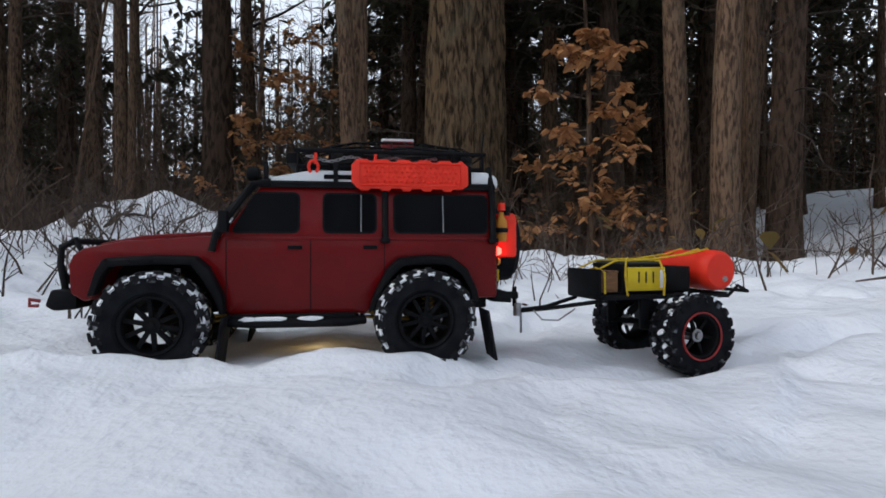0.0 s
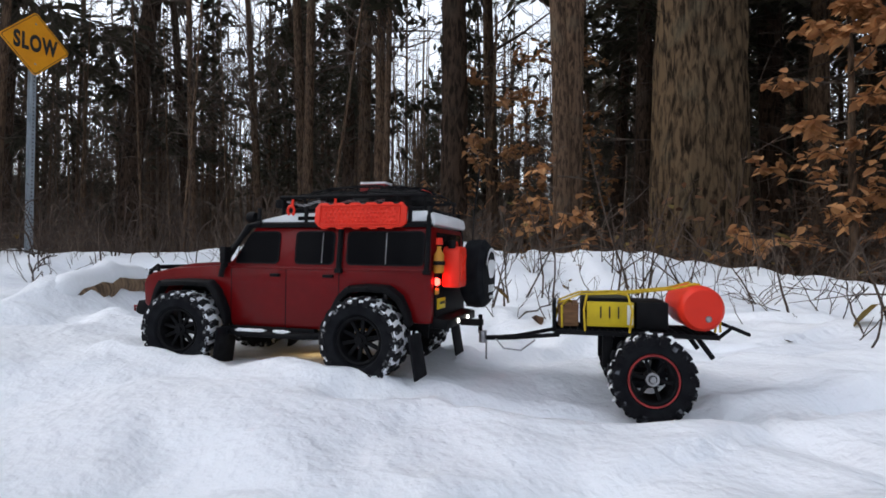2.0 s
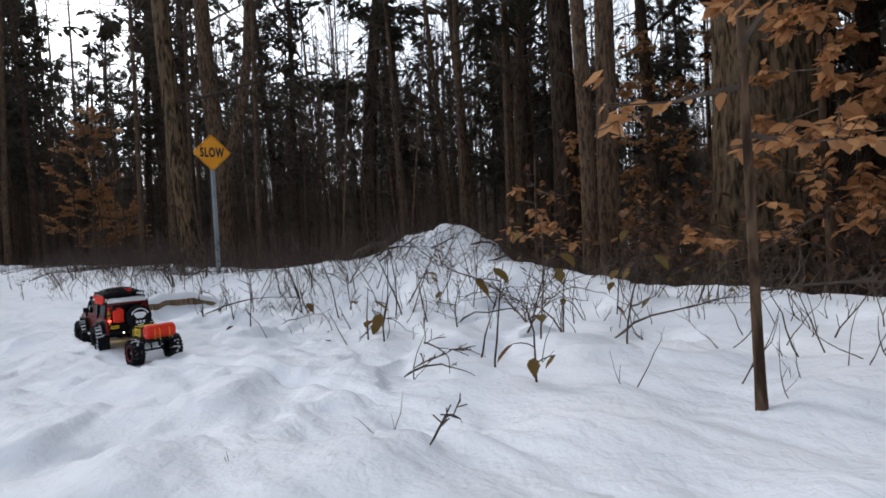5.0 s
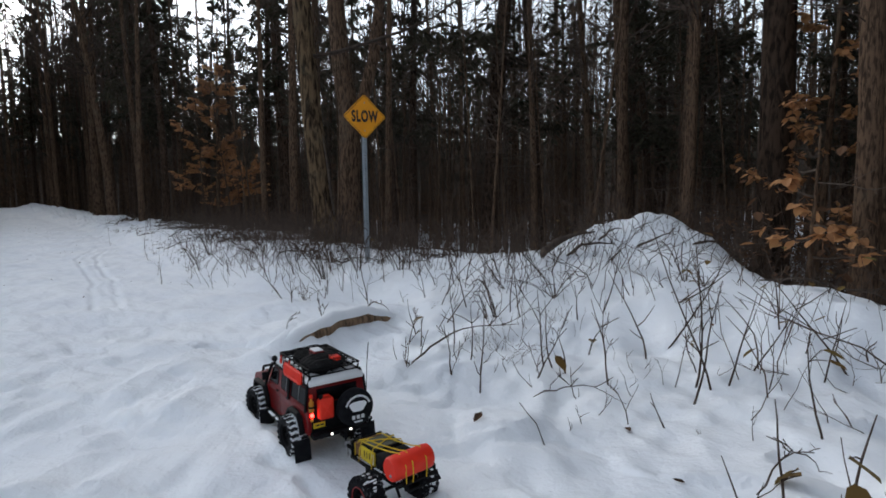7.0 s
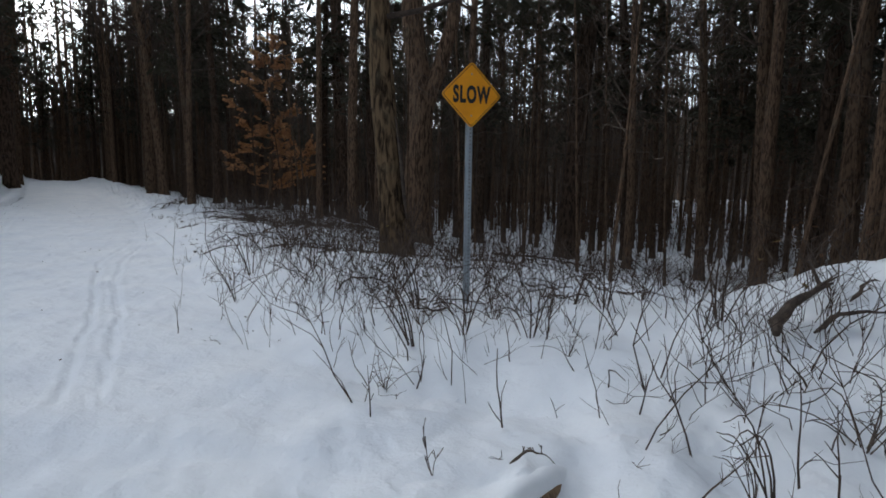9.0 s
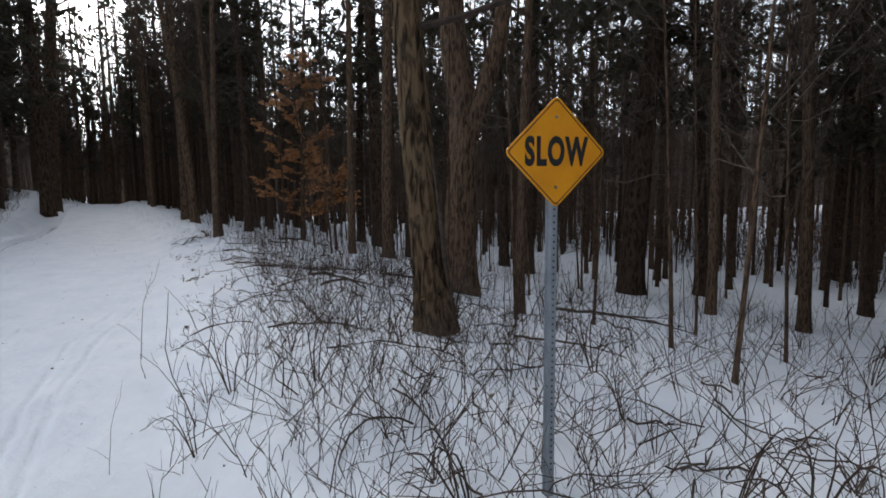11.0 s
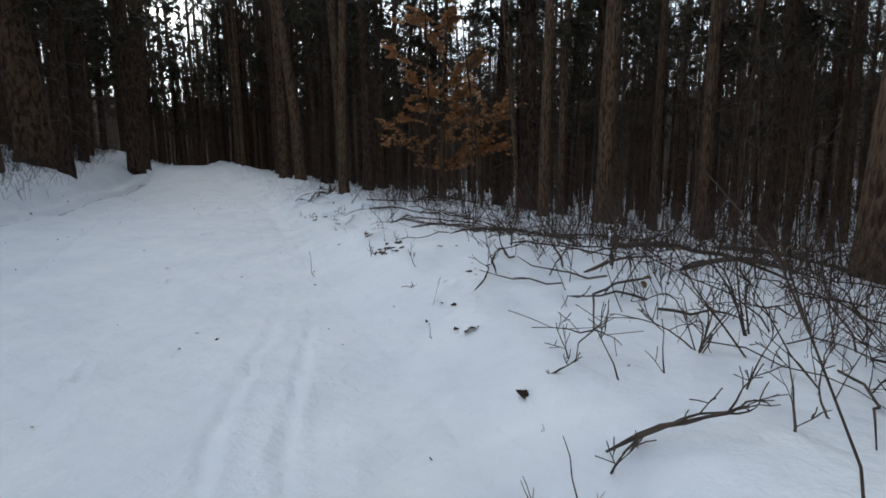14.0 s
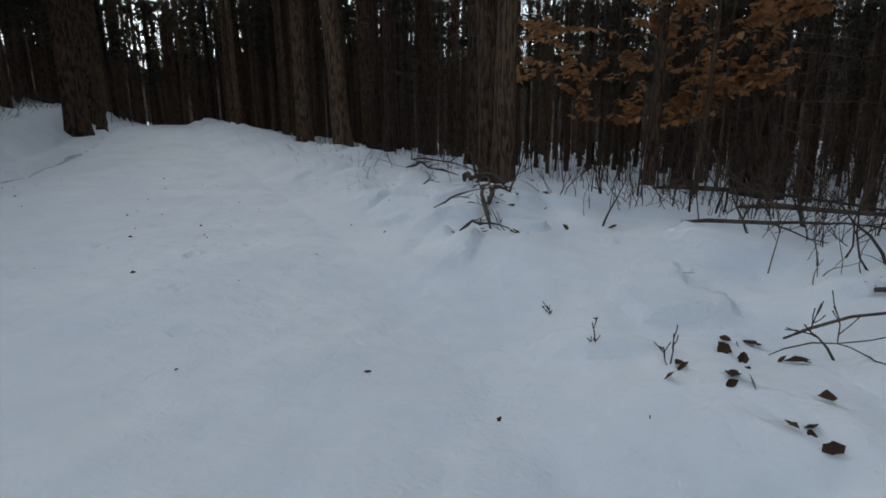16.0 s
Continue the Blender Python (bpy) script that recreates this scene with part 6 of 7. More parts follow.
def jerrycan(root, at, size, mat, name, label):
    x, y, z = size
    g = Geo()
    g.prism([(-x / 2, -z / 2), (x / 2, -z / 2), (x / 2, z * 0.38), (x * 0.3, z / 2), (-x / 2, z / 2)], -y / 2, y / 2)
    can = part(name, g, mat, root, label, bevel=0.004, at=at)
    part("handle", Geo().tube([(-x * 0.3, 0, z * 0.5), (-x * 0.25, 0, z * 0.6), (x * 0.1, 0, z * 0.6), (x * 0.15, 0, z * 0.5)], 0.0025, 6), mat, can)
    part("cap", Geo().lathe([(0.0001, 0.012), (0.006, 0.012), (0.006, 0), (0.0001, 0)], 12, "z", Matrix.Translation((x * 0.3, 0, z * 0.45))), BLACK_PLASTIC, can)
    rib = Geo()
    for s in (-1, 1):
        rib.tube([(-x * 0.32, s * y / 2, -z * 0.34), (x * 0.32, s * y / 2, z * 0.3)], 0.002, 5)
        rib.tube([(x * 0.32, s * y / 2, -z * 0.34), (-x * 0.32, s * y / 2, z * 0.3)], 0.002, 5)
    part("ribs", rib, mat, can)
    return can


def toy_truck():
    m = pose(*TRUCK_AT, ground_at(*TRUCK_AT) - 0.012, 0, 0, TRUCK_YAW + 90)
    root = thing("toy_truck", "dark red toy off-road truck with loaded roof rack on snow", "toy truck", m)
    B = 0.095
    # lower body with wheel arches
    low = [(-0.262, 0.088), (-0.262, 0.170), (0.086, 0.170), (0.10, 0.1695), (0.20, 0.163), (0.245, 0.154), (0.257, 0.146), (0.262, 0.134), (0.260, 0.100), (0.245, 0.090), (0.238, 0.092)]
    low += [(0.232, 0.100), (0.223, 0.124), (0.214, 0.136), (0.165, 0.139), (0.118, 0.138), (0.105, 0.124), (0.089, 0.095), (0.082, 0.074), (0.078, 0.070), (-0.088, 0.070)]
    low += [(-0.096, 0.076), (-0.102, 0.097), (-0.119, 0.125), (-0.132, 0.136), (-0.165, 0.139), (-0.196, 0.1375), (-0.214, 0.125), (-0.226, 0.103), (-0.230, 0.088)]
    part("body", Geo().prism(low, -B, B), RED_PAINT, root, bevel=0.004)
    # cabin
    g = Geo()
    g.add([(0.090, -B, 0.168), (0.090, B, 0.168), (-0.262, B, 0.168), (-0.262, -B, 0.168), (0.043, -0.087, 0.232), (0.043, 0.087, 0.232), (-0.258, 0.087, 0.232), (-0.258, -0.087, 0.232)],
          [(0, 1, 2, 3), (4, 7, 6, 5), (0, 4, 5, 1), (1, 5, 6, 2), (2, 6, 7, 3), (3, 7, 4, 0)])
    part("cabin", g, RED_PAINT, root, bevel=0.003)

    def side_point(x, z, s, out=0.0):
        t = (z - 0.168) / 0.064
        return (x, s * (B + (0.087 - B) * t + out), z)

    def rounded(x0, x1, z0, z1, r, slope=0.0):
        pts = []
        for cx, cz, a in ((x1 - r, z1 - r, 0), (x0 + r, z1 - r, 90), (x0 + r, z0 + r, 180), (x1 - r, z0 + r, 270)):
            for k in range(4):
                t = radians(a + 30 * k)
                x, z = cx + r * math.cos(t), cz + r * math.sin(t)
                if slope and x > (x0 + x1) / 2:
                    x -= slope * (z - z0)
                pts.append((x, z))
        return pts

    for s in (-1, 1):
        for x0, x1, slope, bar in ((-0.003, 0.076, 0.55, False), (-0.100, -0.036, 0, True), (-0.247, -0.126, 0, True)):
            win = part("window", *pane(rounded(x0, x1, 0.175, 0.2225, 0.006, slope), side_point, s, 0.0012, GLASS), root, "dark tinted side window")
            part("window_frame", *frame_of(rounded(x0 - 0.0025, x1 + 0.0025, 0.1725, 0.225, 0.0075, slope), rounded(x0, x1, 0.175, 0.2225, 0.006, slope), side_point, s, 0.0016, BLACK_PLASTIC), win, "thin black window rubber")
            if bar:
                xb = x0 + (x1 - x0) * (0.28 if x1 > -0.05 else 0.48)
                part("divider", Geo().tube([side_point(xb, 0.175, s, 0.002), side_point(xb, 0.2225, s, 0.002)], 0.0007, 5), STEEL, win, "slim bright divider")
        # belt line, door seams and handles
        part("belt_line", Geo().box((-0.088, s * (B + 0.0005), 0.1655), (0.345, 0.002, 0.003)), RED_PAINT, root, bevel=0.0006)
        for x in (0.083, -0.019, -0.112):
            part("door_seam", Geo().box((x, s * (B + 0.0001), 0.120), (0.0012, 0.0006, 0.094)), BLACK_PLASTIC, root)
        for x in (0.000, -0.094):
            part("door_handle", Geo().box((x, s * (B + 0.002), 0.155), (0.018, 0.004, 0.005)), BLACK_PLASTIC, root, bevel=0.001)
        # wheel arch flares
        front = ([(0.228, 0.098), (0.220, 0.120), (0.211, 0.132), (0.165, 0.1345), (0.121, 0.1335), (0.109, 0.118), (0.093, 0.090), (0.088, 0.074)],
                 [(0.236, 0.100), (0.227, 0.130), (0.219, 0.1435), (0.165, 0.147), (0.116, 0.1455), (0.101, 0.132), (0.085, 0.100), (0.082, 0.076)])
        rear = ([(-0.099, 0.076), (-0.106, 0.096), (-0.123, 0.120), (-0.135, 0.131), (-0.165, 0.1335), (-0.194, 0.132), (-0.211, 0.120), (-0.222, 0.102), (-0.226, 0.086)],
                [(-0.092, 0.076), (-0.098, 0.097), (-0.115, 0.129), (-0.129, 0.1425), (-0.165, 0.1465), (-0.199, 0.1445), (-0.219, 0.130), (-0.231, 0.105), (-0.235, 0.088)])
        for a, b in (front, rear):
            fl = Geo()
            n = len(a)
            ys = (s * (B - 0.004), s * (B + 0.015))
            pts = [(x, ys[0], z) for x, z in b] + [(x, ys[1], z - 0.004) for x, z in b] + [(x, ys[1], z) for x, z in a] + [(x, ys[0], z) for x, z in a]
            faces = []
            for k in range(4):
                for i in range(n - 1):
                    p, q = k * n, ((k + 1) % 4) * n
                    faces.append((p + i, p + i + 1, q + i + 1, q + i))
            faces += [(0, n, 2 * n, 3 * n), (n - 1, 4 * n - 1, 3 * n - 1, 2 * n - 1)]
            part("wheel_arch", fl.add(pts, faces), BLACK_PLASTIC, root, "black plastic arch flare", bevel=0.0015)
        for x in (0.19, 0.165, 0.14, 0.215, -0.135, -0.165, -0.19):
            part("arch_bolt", Geo().lathe([(0.0001, 0.0015), (0.0022, 0.001), (0.0026, 0)], 8, "y", Matrix.Translation((x, s * (B + 0.0145), 0.1395)) @ Matrix.Scale(s, 4, (0, 1, 0))), BLACK_PLASTIC, root)
        # outer bars on the pillars, hinges and mirror
        part("pillar_bar", Geo().tube([(0.093, s * 0.099, 0.166), (0.088, s * 0.098, 0.19), (0.047, s * 0.090, 0.235), (0.03, s * 0.09, 0.238)], 0.0042, 8), BLACK_PLASTIC, root)
        part("pillar_bar", Geo().tube([side_point(-0.113, 0.164, s, 0.003), side_point(-0.113, 0.235, s, 0.003), (-0.113, s * 0.080, 0.262)], 0.0042, 8), BLACK_PLASTIC, root)
        part("pillar_bar", Geo().tube([side_point(-0.255, 0.164, s, 0.003), side_point(-0.255, 0.235, s, 0.003), (-0.253, s * 0.080, 0.262)], 0.0042, 8), BLACK_PLASTIC, root)
        part("rain_gutter", Geo().box((-0.108, s * 0.0885, 0.2335), (0.305, 0.008, 0.006)), BLACK_PLASTIC, root, bevel=0.0015)
        part("side_mirror", Geo().box((0.082, s * 0.112, 0.186), (0.010, 0.016, 0.026)).tube([(0.083, s * 0.098, 0.178), (0.083, s * 0.108, 0.182)], 0.002, 6), BLACK_PLASTIC, root, bevel=0.003)
        part("rock_slider", Geo().tube([(0.086, s * 0.100, 0.063), (0.05, s * 0.106, 0.061), (-0.06, s * 0.106, 0.061), (-0.088, s * 0.100, 0.063)], 0.0058, 8).box((0.0, s * 0.097, 0.068), (0.15, 0.012, 0.008)), BLACK_PLASTIC, root, bevel=0.001)
        ledge = Geo()
        for i, x in enumerate((0.055, 0.02, -0.02, 0.035)):
            ledge.ball((x, s * 0.107, 0.0665), (0.010 + 0.003 * i, 0.005, 0.0028), rough=0.5)
        part("slider_snow", ledge, SNOW_CAP, root, "clumps of snow on the slider")
        # mud flaps
        part("mud_flap", Geo().box((0, 0, 0), (0.0035, 0.050, 0.064), pose(0.084, s * 0.108, 0.040, 0, -8, 0)), RUBBER, root, "black rubber mud flap", bevel=0.001)
        part("mud_flap", Geo().box((0, 0, 0), (0.0035, 0.050, 0.064), pose(-0.246, s * 0.108, 0.043, 0, 10, 0)), RUBBER, root, "black rubber mud flap", bevel=0.001)
        for x, st in ((0.162, 6.0), (-0.162, 0.0)):
            wheel(root, x, s * 0.106, WHEEL_R, s, 37 * x * 40, steer=st)
    # white roof
    r = Geo()
    r.prism([(0.047, 0.234), (0.038, 0.243), (-0.02, 0.254), (-0.25, 0.256), (-0.264, 0.250), (-0.266, 0.234)], -0.088, 0.088)
    part("roof", r, WHITE_PAINT, root, "white roof panel", bevel=0.006)
    for s in (-1, 1):
        part("alpine_window", Geo().box((-0.055, s * 0.0882, 0.2455), (0.04, 0.002, 0.006)), GLASS, root, bevel=0.0008)
    part("windscreen", Geo().add([(0.0915, -0.083, 0.174), (0.0915, 0.083, 0.174), (0.0485, 0.077, 0.2265), (0.0485, -0.077, 0.2265), (0.0885, -0.083, 0.172), (0.0885, 0.083, 0.172), (0.0455, 0.077, 0.2245), (0.0455, -0.077, 0.2245)],
                                 [(0, 1, 2, 3), (4, 7, 6, 5), (0, 4, 5, 1), (1, 5, 6, 2), (2, 6, 7, 3), (3, 7, 4, 0)]), GLASS, root, "dark windscreen", bevel=0.001)
    part("rear_window", Geo().box((-0.2605, 0, 0.203), (0.004, 0.13, 0.042)), GLASS, root, "dark rear window", bevel=0.001)
    part("rear_panel", Geo().box((-0.263, 0, 0.134), (0.004, 0.168, 0.088)), BLACK_PLASTIC, root, "black tailgate panel", bevel=0.001)
    # bonnet details
    part("bonnet_ridge", Geo().prism([(0.10, 0.168), (0.243, 0.153), (0.240, 0.160), (0.19, 0.1705), (0.10, 0.176)], -0.062, 0.062), RED_PAINT, root, bevel=0.003)
    part("bonnet_vent", Geo().box((0.16, 0.0, 0.1765), (0.05, 0.07, 0.002), pose(0, 0, 0, 0, 2, 0)), BLACK_PLASTIC, root, bevel=0.0008)
    part("grille", Geo().box((0.263, 0, 0.122), (0.005, 0.11, 0.036)), BLACK_PLASTIC, root, bevel=0.001)
    for s in (-1, 1):
        part("headlight", Geo().lathe([(0.0001, 0.006), (0.008, 0.005), (0.012, 0.002), (0.014, -0.001)], 20, "x", Matrix.Translation((0.263, s * 0.068, 0.126))), WHITE_PAINT, root, "round clear headlight")
    # front bumper and hoop
    part("front_bumper", Geo().prism([(0.258, 0.080), (0.284, 0.078), (0.294, 0.084), (0.287, 0.104), (0.258, 0.102)], -0.082, 0.082), BLACK_PLASTIC, root, bevel=0.003)
    hoop = Geo().tube([(0.280, -0.060, 0.10), (0.287, -0.058, 0.135), (0.288, -0.052, 0.156), (0.276, -0.046, 0.162), (0.276, 0.046, 0.162), (0.288, 0.052, 0.156), (0.287, 0.058, 0.135), (0.280, 0.060, 0.10)], 0.0042, 8)
    for s in (-1, 1):
        hoop.tube([(0.288, s * 0.054, 0.154), (0.270, s * 0.056, 0.165), (0.262, s * 0.060, 0.150)], 0.0036, 8)
        hoop.tube([(0.287, s * 0.058, 0.128), (0.272, s * 0.05, 0.104)], 0.0036, 8)
    part("bull_bar", hoop, BLACK_PLASTIC, root, "black tube bull bar")
    part("winch", Geo().lathe([(0.0001, -0.03), (0.011, -0.03), (0.011, 0.03), (0.0001, 0.03)], 14, "y", Matrix.Translation((0.276, 0, 0.108))), STEEL, root)
    part("tow_hook", Geo().tube([(0.314, 0.05, 0.088), (0.326, 0.05, 0.090), (0.326, 0.05, 0.082), (0.316, 0.05, 0.082)], 0.0025, 6), material_ring, root)
    # rear bumper, hitch, lamps, plate
    part("rear_bumper", Geo().prism([(-0.284, 0.080), (-0.284, 0.094), (-0.260, 0.098), (-0.255, 0.082)], -0.088, 0.088), BLACK_PLASTIC, root, bevel=0.002)
    part("tow_hitch", Geo().box((-0.300, 0, 0.083), (0.036, 0.014, 0.010)).tube([(-0.314, 0, 0.066), (-0.314, 0, 0.096)], 0.0035, 8), BLACK_PLASTIC, root, bevel=0.001)
    for s in (-1, 1):
        part("tail_lamp", Geo().lathe([(0.0001, -0.006), (0.0045, -0.005), (0.0062, 0)], 14, "x", Matrix.Translation((-0.265, s * 0.083, 0.150))), RED_GLOW, root, "lit red tail lamp")
        part("indicator", Geo().lathe([(0.0001, -0.005), (0.004, -0.004), (0.0055, 0)], 14, "x", Matrix.Translation((-0.265, s * 0.083, 0.136))), AMBER, root)
        part("reverse_lamp", Geo().lathe([(0.0001, -0.003), (0.0028, -0.002), (0.0034, 0)], 10, "x", Matrix.Translation((-0.285, s * 0.03, 0.088))), WHITE_GLOW, root, "small lit white lamp")
    plate = part("plate", Geo().box((-0.267, 0.062, 0.117), (0.003, 0.036, 0.016)), YELLOW, root, "small yellow plate", bevel=0.0006)
    part("plate_bars", Geo().box((-0.2688, 0.068, 0.118), (0.0008, 0.012, 0.004)).box((-0.2688, 0.054, 0.118), (0.0008, 0.010, 0.004)), SIGN_BLACK, plate)
    # cans on the back and the bottle at the corner
    jerrycan(root, pose(-0.283, 0.048, 0.172, 0, 0, 90), (0.044, 0.028, 0.062), ORANGE, "jerry_can", "red-orange fuel can on the tailgate")
    bottle = part("fuel_bottle", Geo().lathe([(0.0001, -0.022), (0.008, -0.022), (0.009, -0.018), (0.009, 0.010), (0.004, 0.018), (0.004, 0.024), (0.0001, 0.024)], 14, "z", Matrix.Translation((-0.270, 0.086, 0.182)) @ Matrix.Scale(0.85, 4)), AMBER, root, "amber bottle strapped at the corner")
    part("bottle_strap", Geo().lathe([(0.0094, -0.003), (0.0094, 0.003)], 14, "z", Matrix.Translation((-0.270, 0.086, 0.178))), BLACK_PLASTIC, bottle)
    part("bottle_cap", Geo().lathe([(0.0001, 0.010), (0.005, 0.010), (0.0055, 0), (0.0001, 0)], 12, "z", Matrix.Translation((-0.270, 0.086, 0.205))), ORANGE, bottle)
    # spare wheel with a printed cover
    spare = part("spare_wheel", Geo().lathe([(0.0001, -0.022), (0.030, -0.022), (0.048, -0.020), (0.056, -0.012), (0.057, 0.0), (0.055, 0.014), (0.045, 0.02), (0.0001, 0.02)], 44, "x", Matrix.Translation((-0.300, -0.038, 0.160))), RUBBER, root, "spare wheel in a black cover")
    ring = []
    for i in range(19):
        a = radians(20 + 140 * i / 18)
        ring.append((0.043 * math.cos(a), 0.043 * math.sin(a)))
    ga = Geo()
    for (y0, z0), (y1, z1) in zip(ring, ring[1:]):
        ga.add([(-0.3233, -0.038 + y0 * k, 0.160 + z0 * k) for k in (1, 0.86)] + [(-0.3233, -0.038 + y1 * k, 0.160 + z1 * k) for k in (0.86, 1)], [(0, 1, 2, 3)])
    part("cover_band", ga, WHITE_PAINT, spare, "white curved band on the cover", smooth=False)
    gb = Geo()
    blob = [(0.026 * math.cos(a) * (1 + 0.18 * math.sin(3 * a)), 0.019 * math.sin(a) * (1 + 0.2 * math.cos(2 * a)) + 0.008) for a in [2 * math.pi * i / 24 for i in range(24)]]
    gb.add([(-0.3234, -0.038 + a, 0.160 + b) for a, b in blob], [tuple(range(24))])
    part("cover_shape", gb, SNOW_CAP, spare, "pale rounded emblem on the cover", smooth=False)
    gc = Geo()
    for y, z, w, h in ((-0.053, 0.136, 0.010, 0.012), (-0.038, 0.136, 0.010, 0.012), (-0.023, 0.136, 0.010, 0.012), (-0.038, 0.122, 0.026, 0.005)):
        gc.box((-0.3232, y, z), (0.0006, w, h))
    part("cover_bars", gc, WHITE_PAINT, spare, "white bars on the cover", smooth=False)
    # aerial
    part("aerial", Geo().tube([(-0.272, -0.088, 0.10), (-0.274, -0.089, 0.135)], 0.0045, 8).tube([(-0.274, -0.089, 0.135), (-0.276, -0.090, 0.17)], 0.0022, 6).tube([(-0.2755, -0.0895, 0.165), (-0.276, -0.090, 0.185)], 0.0045, 8)
         .tube([(-0.276, -0.090, 0.185), (-0.280, -0.092, 0.27), (-0.288, -0.095, 0.345)], [0.0013, 0.0012, 0.0018], 6), BLACK_PLASTIC, root, "tall black whip aerial")
    # frame, axles and springs below
    chassis = Geo().box((0, 0.035, 0.078), (0.52, 0.012, 0.018)).box((0, -0.035, 0.078), (0.52, 0.012, 0.018)).box((0.0, 0, 0.066), (0.16, 0.07, 0.022))
    part("chassis", chassis, BLACK_PLASTIC, root, bevel=0.002)
    for x in (0.162, -0.162):
        ax = Geo().tube([(x, -0.095, 0.063), (x, 0.095, 0.063)], 0.0085, 12).ball((x, 0.012, 0.063), (0.019, 0.02, 0.019))
        part("axle", ax, BLACK_PLASTIC, root)
        for s in (-1, 1):
            sp = [(x - 0.012 + 0.008 * math.cos(a), s * 0.058 + 0.008 * math.sin(a), 0.072 + 0.05 * a / 50) for a in [0.6 * i for i in range(84)]]
            part("spring", Geo().tube(sp, 0.0014, 4), GOLD, root, "gold coil spring")
            part("damper", Geo().tube([(x - 0.012, s * 0.058, 0.066), (x - 0.012, s * 0.058, 0.128)], 0.0045, 8), STEEL, root)
            part("inner_arch", Geo().prism(arc(x, 0.072, 0.0815, 4, 176, 12) + [(x - 0.08, 0.06), (x - 0.045, 0.085), (x + 0.045, 0.085), (x + 0.08, 0.06)], s * 0.045, s * 0.049), BLACK_PLASTIC, root)
    for s in (-1, 1):
        part("axle_link", Geo().tube([(0.15, s * 0.03, 0.055), (0.02, s * 0.028, 0.062)], 0.003, 6), GOLD, root)
        part("axle_link", Geo().tube([(-0.15, s * 0.03, 0.055), (-0.02, s * 0.028, 0.062)], 0.003, 6), GOLD, root)
    glow = bpy.data.lights.new("rock_light", "POINT")
    glow.energy, glow.color, glow.shadow_soft_size = 0.04, (1.0, 0.66, 0.25), 0.05
    lamp = new("rock_light", glow)
    lamp.parent, lamp.location = root, (-0.02, 0.0, 0.048)
    part("rock_light_case", Geo().box((-0.02, 0, 0.0545), (0.03, 0.02, 0.004)), WHITE_PAINT, root, "small amber lamp lighting the snow below", bevel=0.001)
    # roof rack
    rk = Geo()
    x0, x1, y0, zr = -0.245, -0.002, 0.078, 0.260
    for z, k in ((zr, 0.0), (zr + 0.020, 0.003)):
        rk.tube([(x0 - k, -y0 - k, z), (x1 + k, -y0 - k, z), (x1 + k, y0 + k, z), (x0 - k, y0 + k, z)], 0.0028, 8, closed=True)
    for x in np.linspace(x0, x1, 7):
        rk.tube([(x, -y0, zr), (x, y0, zr)], 0.0022, 6)
        for s in (-1, 1):
            rk.tube([(x, s * y0, zr - 0.012), (x, s * (y0 + 0.003), zr + 0.020)], 0.0022, 6)
    for y in (-0.04, 0, 0.04):
        rk.tube([(x0, y, zr), (x1, y, zr)], 0.0022, 6)
    rack = part("roof_rack", rk, BLACK_PLASTIC, root, "black tube roof rack")
    part("light_bar", Geo().box((0.006, 0, 0.270), (0.014, 0.160, 0.014)), BLACK_PLASTIC, rack, "long black light bar", bevel=0.002)
    for s in (-1, 1):
        part("spot_lamp", Geo().lathe([(0.0001, -0.008), (0.008, -0.006), (0.0095, 0.004), (0.0085, 0.007), (0.0001, 0.006)], 16, "x", Matrix.Translation((0.052, s * 0.084, 0.248))).box((0.046, s * 0.084, 0.240), (0.008, 0.006, 0.008)), BLACK_PLASTIC, rack, "small black spot lamp")
    cloth = material("cargo_cloth", (0.006, 0.006, 0.007), (0.016, 0.015, 0.015), 60, 0.9, bump=0.6, bump_scale=120, spec=0.2)
    for c, r3 in (((-0.15, 0.0, 0.276), (0.066, 0.062, 0.027)), ((-0.075, 0.015, 0.274), (0.042, 0.052, 0.020)), ((-0.12, -0.03, 0.280), (0.05, 0.038, 0.022)), ((-0.205, 0.02, 0.274), (0.034, 0.05, 0.020)), ((-0.035, -0.01, 0.270), (0.028, 0.055, 0.013)), ((-0.17, 0.045, 0.272), (0.05, 0.026, 0.018)), ((-0.06, -0.045, 0.272), (0.04, 0.026, 0.016))):
        part("cargo_bag", Geo().ball(c, r3, rough=0.35, seg=16, rings=10), cloth, rack, "lumpy black bag under netting")
    box = part("cargo_box", Geo().box((-0.135, 0.01, 0.299), (0.044, 0.034, 0.014)), material_ring, rack, "small red box on the load", bevel=0.002)
    part("box_lid", Geo().box((-0.135, 0.01, 0.3078), (0.046, 0.028, 0.0036)), WHITE_PAINT, box, "white lid", bevel=0.001)
    part("cargo_box", Geo().box((-0.205, -0.02, 0.292), (0.030, 0.03, 0.014)), ORANGE, rack, "small orange box on the load", bevel=0.003)
    net = Geo()
    rng = random.Random(4)

    def over(x, y):
        e = max(0.0, 1 - (y / 0.074) ** 2) * max(0.0, 1 - ((x + 0.13) / 0.12) ** 2)
        return 0.279 + 0.026 * e ** 0.5 + rng.gauss(0, 0.0012)

    for x in np.linspace(x0, x1, 13):
        net.tube([(x, y, over(x, y)) for y in np.linspace(-0.076, 0.076, 9)], 0.0011, 4)
    for y in np.linspace(-0.07, 0.07, 8):
        net.tube([(x, y, over(x, y)) for x in np.linspace(x0, x1, 11)], 0.0011, 4)
    part("cargo_net", net, BLACK_PLASTIC, rack, "black elastic cargo net")
    # chain and shackles along the rail
    links = Geo()
